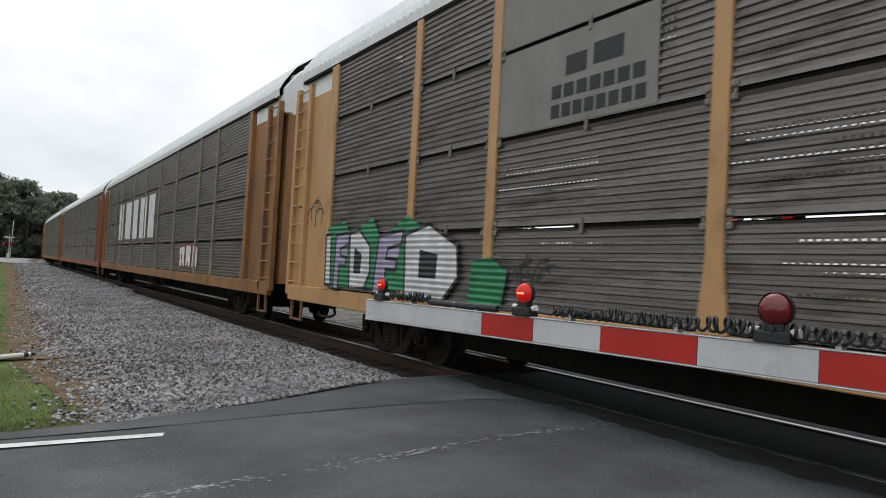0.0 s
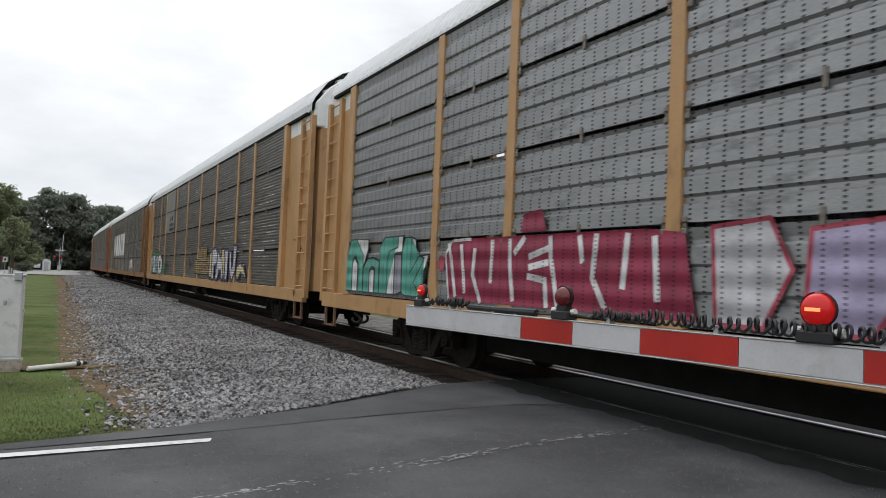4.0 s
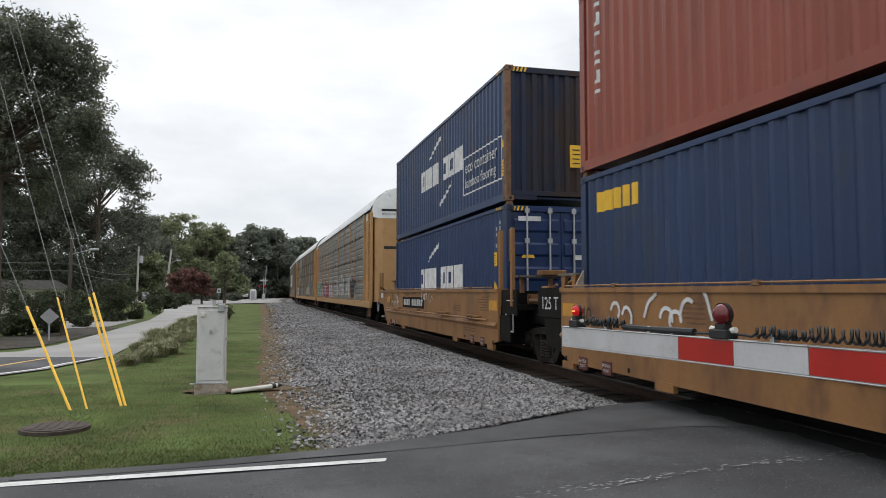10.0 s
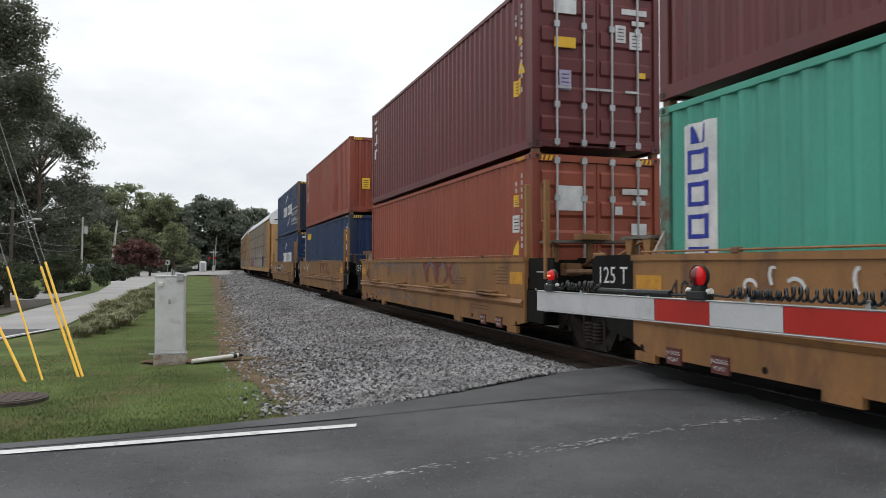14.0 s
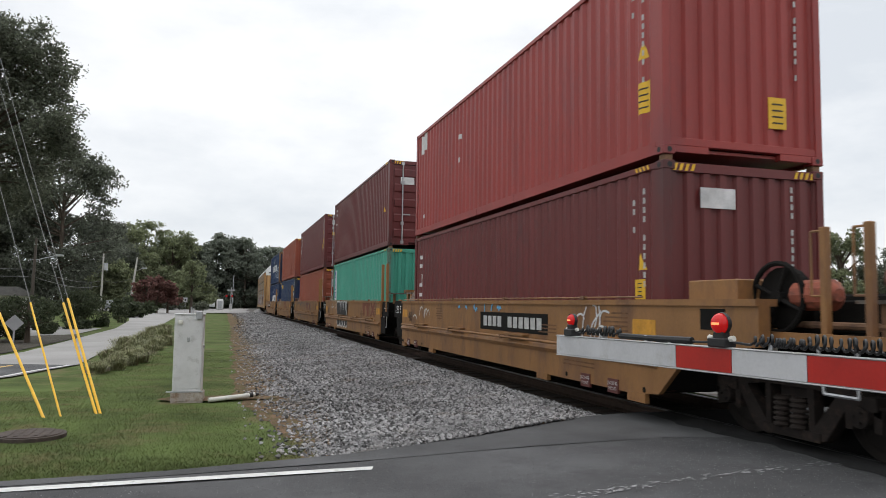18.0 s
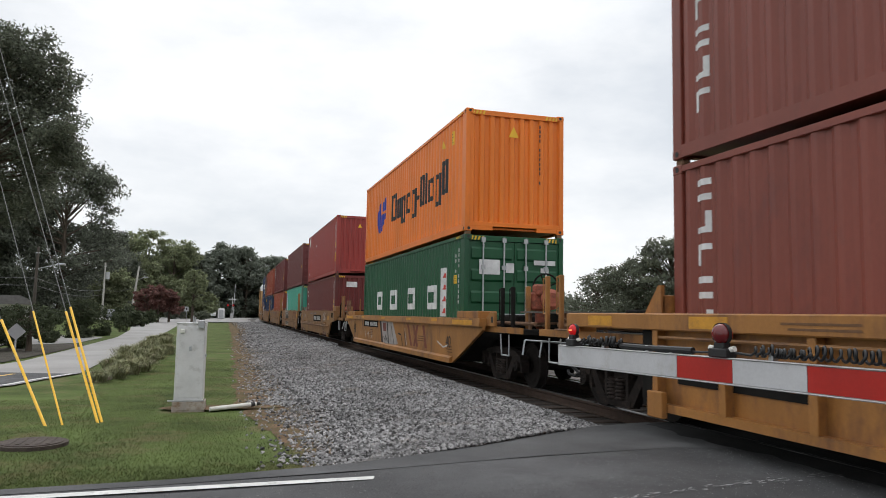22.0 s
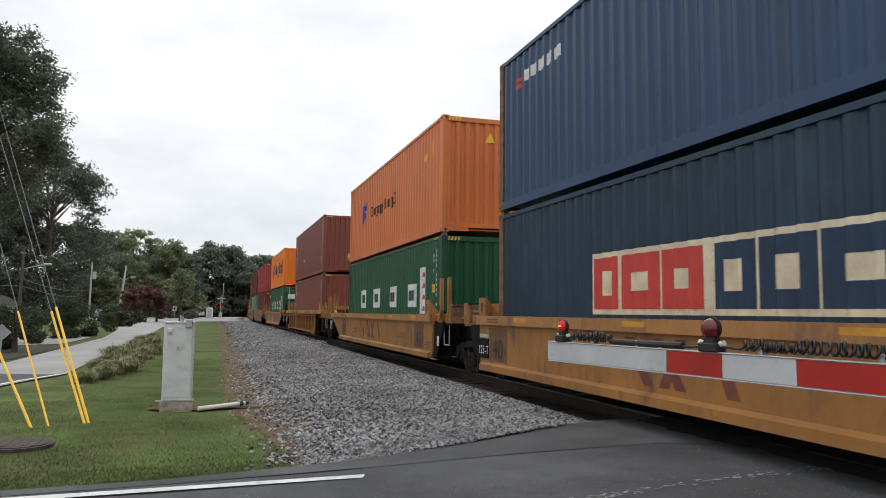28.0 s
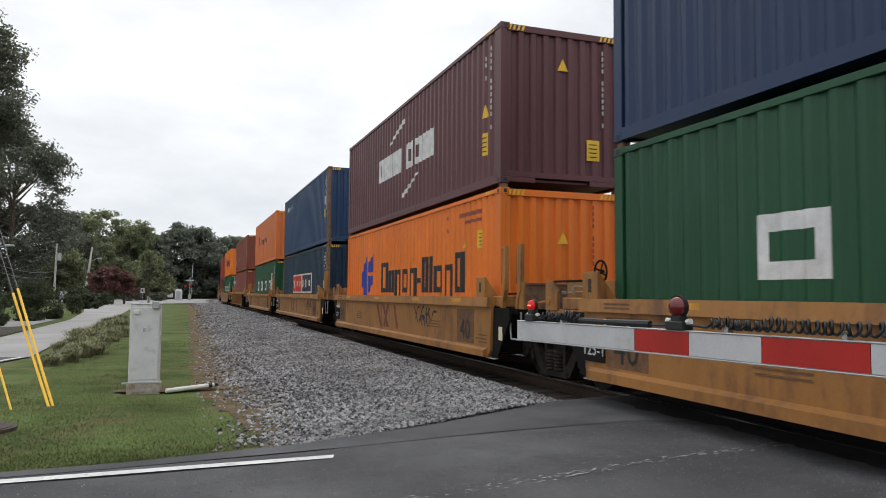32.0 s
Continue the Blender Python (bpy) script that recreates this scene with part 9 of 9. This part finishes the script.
def tuft_mesh(name, rs, count, h, r, material, w=0.014):
    verts, faces = [], []
    for k in range(count):
        a, lean, s = rs.uniform(0, math.tau), rs.uniform(0.15, 1.0), rs.uniform(0.65, 1.1)
        b = np.array((rs.normal() * r * 0.16, rs.normal() * r * 0.16, 0))
        d = np.array((math.cos(a), math.sin(a), 0))
        side = np.array((-d[1], d[0], 0)) * w
        p1, p2 = b + d * lean * r * 0.45 + np.array((0, 0, h * s * 0.7)), b + d * lean * r * 1.05 + np.array((0, 0, h * s * (1.0 - 0.45 * lean)))
        i = len(verts)
        verts += [b - side, b + side, p1 + side, p1 - side, p2]
        faces += [(i, i + 1, i + 2, i + 3), (i + 3, i + 2, i + 4)]
    me = bpy.data.meshes.new(name)
    me.from_pydata([tuple(v) for v in verts], [], faces)
    me.materials.append(material)
    return me


rs = np.random.RandomState(12)
tufts = [(tuft_mesh("blades", rs, 900, 0.50, 0.62, M_REED, 0.006), tuft_mesh("plumes", rs, 40, 0.52, 0.6, M_PLUME, 0.013)) for _ in range(3)]
r = random.Random(3)
for k, (x, y, big) in enumerate(((-2.75, 24.4, 1.1), (-2.13, 19.2, 0.85), (-2.25, 18.0, 0.7), (-1.96, 20.1, 0.85), (-1.97, 25.0, 0.9), (-1.85, 27.6, 0.9), (-2.6, 38.0, 1.1), (-2.5, 17.2, 0.6), (-1.97, 23.1, 0.75), (-2.55, 22.0, 0.9), (-2.75, 20.6, 0.7), (-2.6, 27.0, 1.0), (-2.7, 30.5, 1.0), (-2.3, 33.5, 1.0), (-2.9, 35.5, 1.0))):
    g = thing("grass_tuft", "rounded olive clump of fountain grass on the bank", "ornamental grass", "grass clumps on the bank", pose(x, y, ground_z(x, y) - 0.03, 0, 0, r.uniform(0, 360)) @ Matrix.Scale(big, 4))
    b, p_ = tufts[k % 3]
    shared("blade_clump", b, g), shared("plume_spray", p_, g, None, "tan seed plumes")

# stone chips in the road's surface
rs = np.random.RandomState(33)
for label, n, m in (("pale stone chips worn bare in the asphalt", 15000, mat("pale_chip", (0.21, 0.21, 0.21), 0.9, var=0.3, bump=0, per_piece=0.4)), ("dark stone chips in the asphalt", 4000, mat("dark_chip", (0.035, 0.035, 0.036), 0.9, var=0.3, bump=0, per_piece=0.4))):
    c = np.stack([rs.uniform(-2.4, 5.3, n), 1.5 + 6.0 * rs.rand(n) ** 1.2, np.zeros(n)], 1)
    c = c[c[:, 1] < np.interp(c[:, 0], [p[0] for p in EDGE], [p[1] for p in EDGE]) - 0.12]
    s, a = rs.uniform(0.002, 0.0065, len(c)), rs.uniform(0, math.tau, len(c))
    verts, faces = [], []
    for (x, y, _), r_, b in zip(c, s, a):
        z, i = float(np.interp(x, [p[0] for p in EDGE], [ground_z(p[0], 0) for p in EDGE])), len(verts)
        verts += [(x + r_ * math.cos(b + q), y + r_ * math.sin(b + q), z + 0.001) for q in (0, 2.1, 4.2)] + [(x, y, z + 0.006)]
        faces += [(i, i + 1, i + 3), (i + 1, i + 2, i + 3), (i + 2, i, i + 3)]
    me = bpy.data.meshes.new("road_chips")
    me.from_pydata(verts, [], faces)
    me.materials.append(m)
    tagged(new("road_chips", me), label, kind="stuff")

# mown grass blades on the near lawn
rs = np.random.RandomState(21)
verts, faces = [], []
n = 0
while n < 95000:
    y = 7.0 + 17 * rs.rand() ** 1.7
    x = -5.2 + 6.6 * rs.rand()
    if y > 14 and x < -2.4:
        continue
    edge = np.interp(y, LY, LX) if y > 7.4 else 1.0
    if y < np.interp(x, [p[0] for p in EDGE], [p[1] for p in EDGE]) + 0.02 or x > edge - 0.05 - 0.9 * rs.rand() ** 2 - (0.15 if y > 9 else 0) or math.hypot(x + 2.05, y - 9.4) < 0.40:
        continue
    if abs(x + 0.49) < 0.5 and abs(y - 12.2) < 0.4 and rs.rand() < 0.8:
        continue
    z = ground_z(x, y) - 0.035
    a, h, w = rs.uniform(0, math.tau), rs.uniform(0.012, 0.034), rs.uniform(0.003, 0.006)
    c, s = math.cos(a), math.sin(a)
    lx, ly = rs.normal() * 0.02, rs.normal() * 0.02
    verts += [(x - c * w, y - s * w, z), (x + c * w, y + s * w, z), (x + lx, y + ly, z + h)]
    faces.append((3 * n, 3 * n + 1, 3 * n + 2))
    n += 1
me = bpy.data.meshes.new("lawn_blades")
me.from_pydata(verts, [], faces)
me.materials.append(M_BLADE)
tagged(new("lawn_blades", me), "short mown grass blades", kind="stuff")

# ---- poles, wires, signs ----
def pole(az, d, h, lean, label, arm=0.0, can=False, thick=0.16, paint=M_WOODPOLE):
    x, y = at_bearing(az, d)
    p = thing("utility_pole", label, "utility pole", "poles along the street", Matrix.Translation((x, y, ground_z(x, y) - 0.1)))
    part("shaft", rods(((0, 0, 0), (lean, 0, h), thick, 10, thick * 0.62)), paint, p)
    part("insulator_pin", rods(((lean - 0.12, -0.12, h * 0.93), (lean + 0.12, 0.02, h * 0.93), 0.035, 6)), M_STEEL, p)
    if can:
        part("transformer", rods(((lean + 0.32, -0.1, h * 0.72), (lean + 0.32, -0.1, h * 0.72 + 0.9), 0.26, 12)), M_STEEL, p, "grey transformer can")
    if arm:
        part("lamp_arm", rods(((lean * 0.7, 0, h * 0.74), (lean * 0.7 + arm, -0.2, h * 0.80), 0.035, 6)), M_STEEL, p)
        part("lamp_head", boxed((lean * 0.7 + arm - 0.05, lean * 0.7 + arm + 0.5, -0.33, -0.07, h * 0.80 - 0.06, h * 0.80 + 0.08)), M_STEEL, p, "pale street lamp head", bevel=0.03)
    return Vector((x + lean, y, h * 0.93))


M_DARKPOLE = mat("dark_creosoted_pole", (0.085, 0.072, 0.062), 0.95, var=0.25, scale=2, stretch=(3, 3, 0.3))
a_ = pole(-12.45, 57, 5.75, 0.1, "dark wooden pole with a street lamp arm", 1.3, thick=0.13, paint=M_DARKPOLE)
b_ = pole(-8.15, 104, 7.6, 0.1, "wooden utility pole with a transformer", 0.0, True, 0.15)
c_ = pole(-6.3, 102, 7.2, 0.75, "leaning wooden utility pole with a lamp arm", 0.9, thick=0.17)
slung = [q - Vector((0, 0, d)) for q, d in ((a_, 2.0), (b_, 3.2), (c_, 2.2))]
for k, (p0, p1) in enumerate(((slung[0], slung[1]), (slung[0] - Vector((0, 0, 0.5)), slung[1] - Vector((0, 0, 0.6))), (slung[1], slung[2]), (Vector((-45, 60, 5.2)), slung[0]), (Vector((-45, 60, 4.6)), slung[0] - Vector((0, 0, 0.5))))):
    bm = bmesh.new()
    prev = None
    for j in range(13):
        u = j / 12
        q = p0.lerp(p1, u) - Vector((0, 0, 0.5 * 4 * u * (1 - u)))
        if prev is not None:
            rod(bm, prev, q, 0.022, 4)
        prev = q
    tagged(new("overhead_wire", meshed("overhead_wire", bm, M_WIRE)), "black overhead wire slung between poles", "wire", "overhead wires")

sx, sy = at_bearing(-13.42, 26.8)
sg = thing("road_sign", "grey back of a diamond road sign on a steel post", "road sign", m=pose(sx, sy, ground_z(sx, sy) - 0.05, 0, 0, 12))
part("post", boxed((-0.025, 0.025, -0.02, 0.02, 0, 1.02)), M_STEEL, sg)
bm = bmesh.new()
prism(bm, [(-0.27, 0.82), (0, 0.55), (0.27, 0.82), (0, 1.09)], "y", -0.03, -0.022)
part("plate", bm, M_SIGNBACK, sg)

wx, wy = at_bearing(-2.5, 108)
ws = thing("road_sign", "small white road sign on a steel post", "road sign", m=Matrix.Translation((wx, wy, ground_z(wx, wy) - 0.05)))
part("post", boxed((-0.03, 0.03, -0.03, 0.03, 0, 2.1)), M_STEEL, ws)
plate = part("plate", boxed((-0.28, 0.28, -0.045, -0.032, 1.45, 2.10)), M_ARM_WHITE, ws, bevel=0.004)
part("dark_mark", boxed((-0.08, 0.08, -0.05, -0.045, 1.62, 1.92)), M_BLACK, plate, "dark bar")

hx, hy = at_bearing(-14.85, 58)
house = thing("house", "small house with a white porch and a grey roof under trees", "house", m=pose(hx, hy, -0.2, 0, 0, 12))
part("wall", boxed((-5, 2.0, 0.5, 6, 0, 1.9)), M_HOUSE, house)
bm = bmesh.new()
prism(bm, [(-5.6, 1.75), (2.75, 1.75), (1.7, 2.35), (-4.4, 2.35)], "y", -0.8, 6.6)
part("roof", bm, M_ROOF, house)
for x in (0.2, 1.2, 2.1):
    part("porch_post", boxed((x - 0.09, x + 0.09, -0.5, -0.3, 0, 1.75)), M_HOUSE, house)
part("porch_beam", boxed((-5.2, 2.3, -0.55, -0.28, 1.58, 1.76)), M_HOUSE, house)
for x in (-1.0, 0.8):
    w = part("window", boxed((x - 0.45, x + 0.45, 0.46, 0.5, 0.7, 1.5)), M_HOUSE, house)
    part("pane", boxed((x - 0.36, x + 0.36, 0.44, 0.459, 0.78, 1.42)), M_GLASS, w)

# the far crossing: signal with raised gate, bungalow, parked cars
fx, fy = at_bearing(0.72, 146)
sig = thing("crossing_signal", "far crossing signal with red lamps and its gate raised", "crossing signal", m=Matrix.Translation((fx, fy, -0.1)))
part("mast", rods(((0, 0, 0), (0, 0, 4.2), 0.08, 8)), M_ARM_GREY, sig)
part("base", boxed((-0.3, 0.3, -0.3, 0.3, 0, 1.0)), M_ARM_GREY, sig, bevel=0.03)
part("raised_arm", rods(((0.25, 0, 1.0), (0.42, 0, 6.6), 0.06, 6)), M_ARM_WHITE, sig)
part("cross_beam", boxed((-0.95, 0.5, -0.06, 0.06, 2.5, 2.62)), M_BLACK, sig)
for x, on in ((-0.8, True), (0.2, True)):
    h_ = part("lamp_disc", rods(((x, -0.02, 2.56), (x, -0.06, 2.56), 0.3, 16)), M_BLACK, sig)
    part("lens", rods(((x, -0.07, 2.56), (x, -0.09, 2.56), 0.17, 14)), M_LENS_ON, h_)
part("crossbuck", boxed((-0.7, 0.7, -0.05, -0.03, 3.6, 3.78)), M_ARM_WHITE, sig)
nsig = thing("crossing_signal", "crossing signal across the tracks with hooded red lamps", "crossing signal", m=Matrix.Translation((11.1, 8.1, -0.1)))
part("mast", rods(((0, 0, 0), (0, 0, 4.3), 0.06, 12)), M_ARM_GREY, nsig)
part("base", boxed((-0.2, 0.2, -0.2, 0.2, 0, 0.5)), M_ARM_GREY, nsig, bevel=0.03)
part("cross_beam", rods(((-0.75, 0, 2.72), (0.75, 0, 2.72), 0.035, 8)), M_ARM_GREY, nsig)
for x in (-0.72, 0.72):
    disc = part("lamp_disc", rods(((x, -0.06, 2.72), (x, -0.10, 2.72), 0.30, 20)), M_BLACK, nsig, "round black backboard")
    part("hood", rods(*[((x + 0.16 * math.cos(a), -0.10, 2.72 + 0.16 * math.sin(a)), (x + 0.16 * math.cos(a), -0.36, 2.74 + 0.16 * math.sin(a)), 0.018, 5) for a in [0.15 + 0.2 * k for k in range(15)]]), M_BLACK, disc, "black lamp hood")
    part("lens", rods(((x, -0.10, 2.72), (x, -0.13, 2.72), 0.15, 16)), M_LENS_ON, disc)
bx, by = at_bearing(-0.05, 142)
bung = thing("signal_bungalow", "grey-white metal signal housing with a rounded top", "equipment shed", m=Matrix.Translation((bx, by, -0.1)))
part("body", boxed((-0.62, 0.62, -0.6, 0.6, 0, 1.75)), M_CABINET, bung, bevel=0.08)
part("lid", boxed((-0.55, 0.55, -0.5, 0.5, 1.75, 1.95)), M_CABINET, bung, bevel=0.1)
part("door", boxed((-0.38, 0.30, -0.63, -0.6, 0.2, 1.6)), M_STEEL, bung)


def parked_car(x, y, turn, paint, label):
    c = thing("parked_car", label, "car", "parked cars by the far crossing", pose(x, y, -0.15, 0, 0, turn))
    bm = bmesh.new()
    prism(bm, [(-2.2, 0.35), (2.2, 0.35), (2.25, 0.75), (1.5, 0.92), (0.8, 1.42), (-1.2, 1.45), (-2.0, 0.98), (-2.25, 0.9)], "y", -0.85, 0.85)
    part("body", bm, paint, c, bevel=0.03)
    bm = bmesh.new()
    prism(bm, [(1.3, 0.95), (0.75, 1.36), (-1.15, 1.39), (-1.8, 1.0)], "y", -0.87, 0.87)
    part("windows", bm, M_GLASS, c)
    for wx in (-1.4, 1.4):
        for s in (-1, 1):
            w = part("wheel", rods(((wx, s * 0.68, 0.32), (wx, s * 0.88, 0.32), 0.32, 14)), M_BLACK, c)
            part("rim", rods(((wx, s * 0.885, 0.32), (wx, s * 0.90, 0.32), 0.2, 10)), M_STEEL, w)


M_CAR = mat("white_car_enamel", (0.7, 0.7, 0.72), 0.3, var=0.03, bump=0)
M_CAR_GREY = mat("grey_car_enamel", (0.2, 0.21, 0.22), 0.3, 0.3, var=0.03, bump=0)
for az, d, turn, paint, lb in ((-1.5, 168, 10, M_CAR, "white parked car by the far street"), (-2.0, 172, 20, M_CAR_GREY, "grey parked car by the far street"), (-0.7, 170, 90, M_CAR, "white parked car facing the far street"), (-7.4, 118, 100, M_CAR_GREY, "dark parked car in a driveway")):
    x, y = at_bearing(az, d)
    parked_car(x, y, turn, paint, lb)

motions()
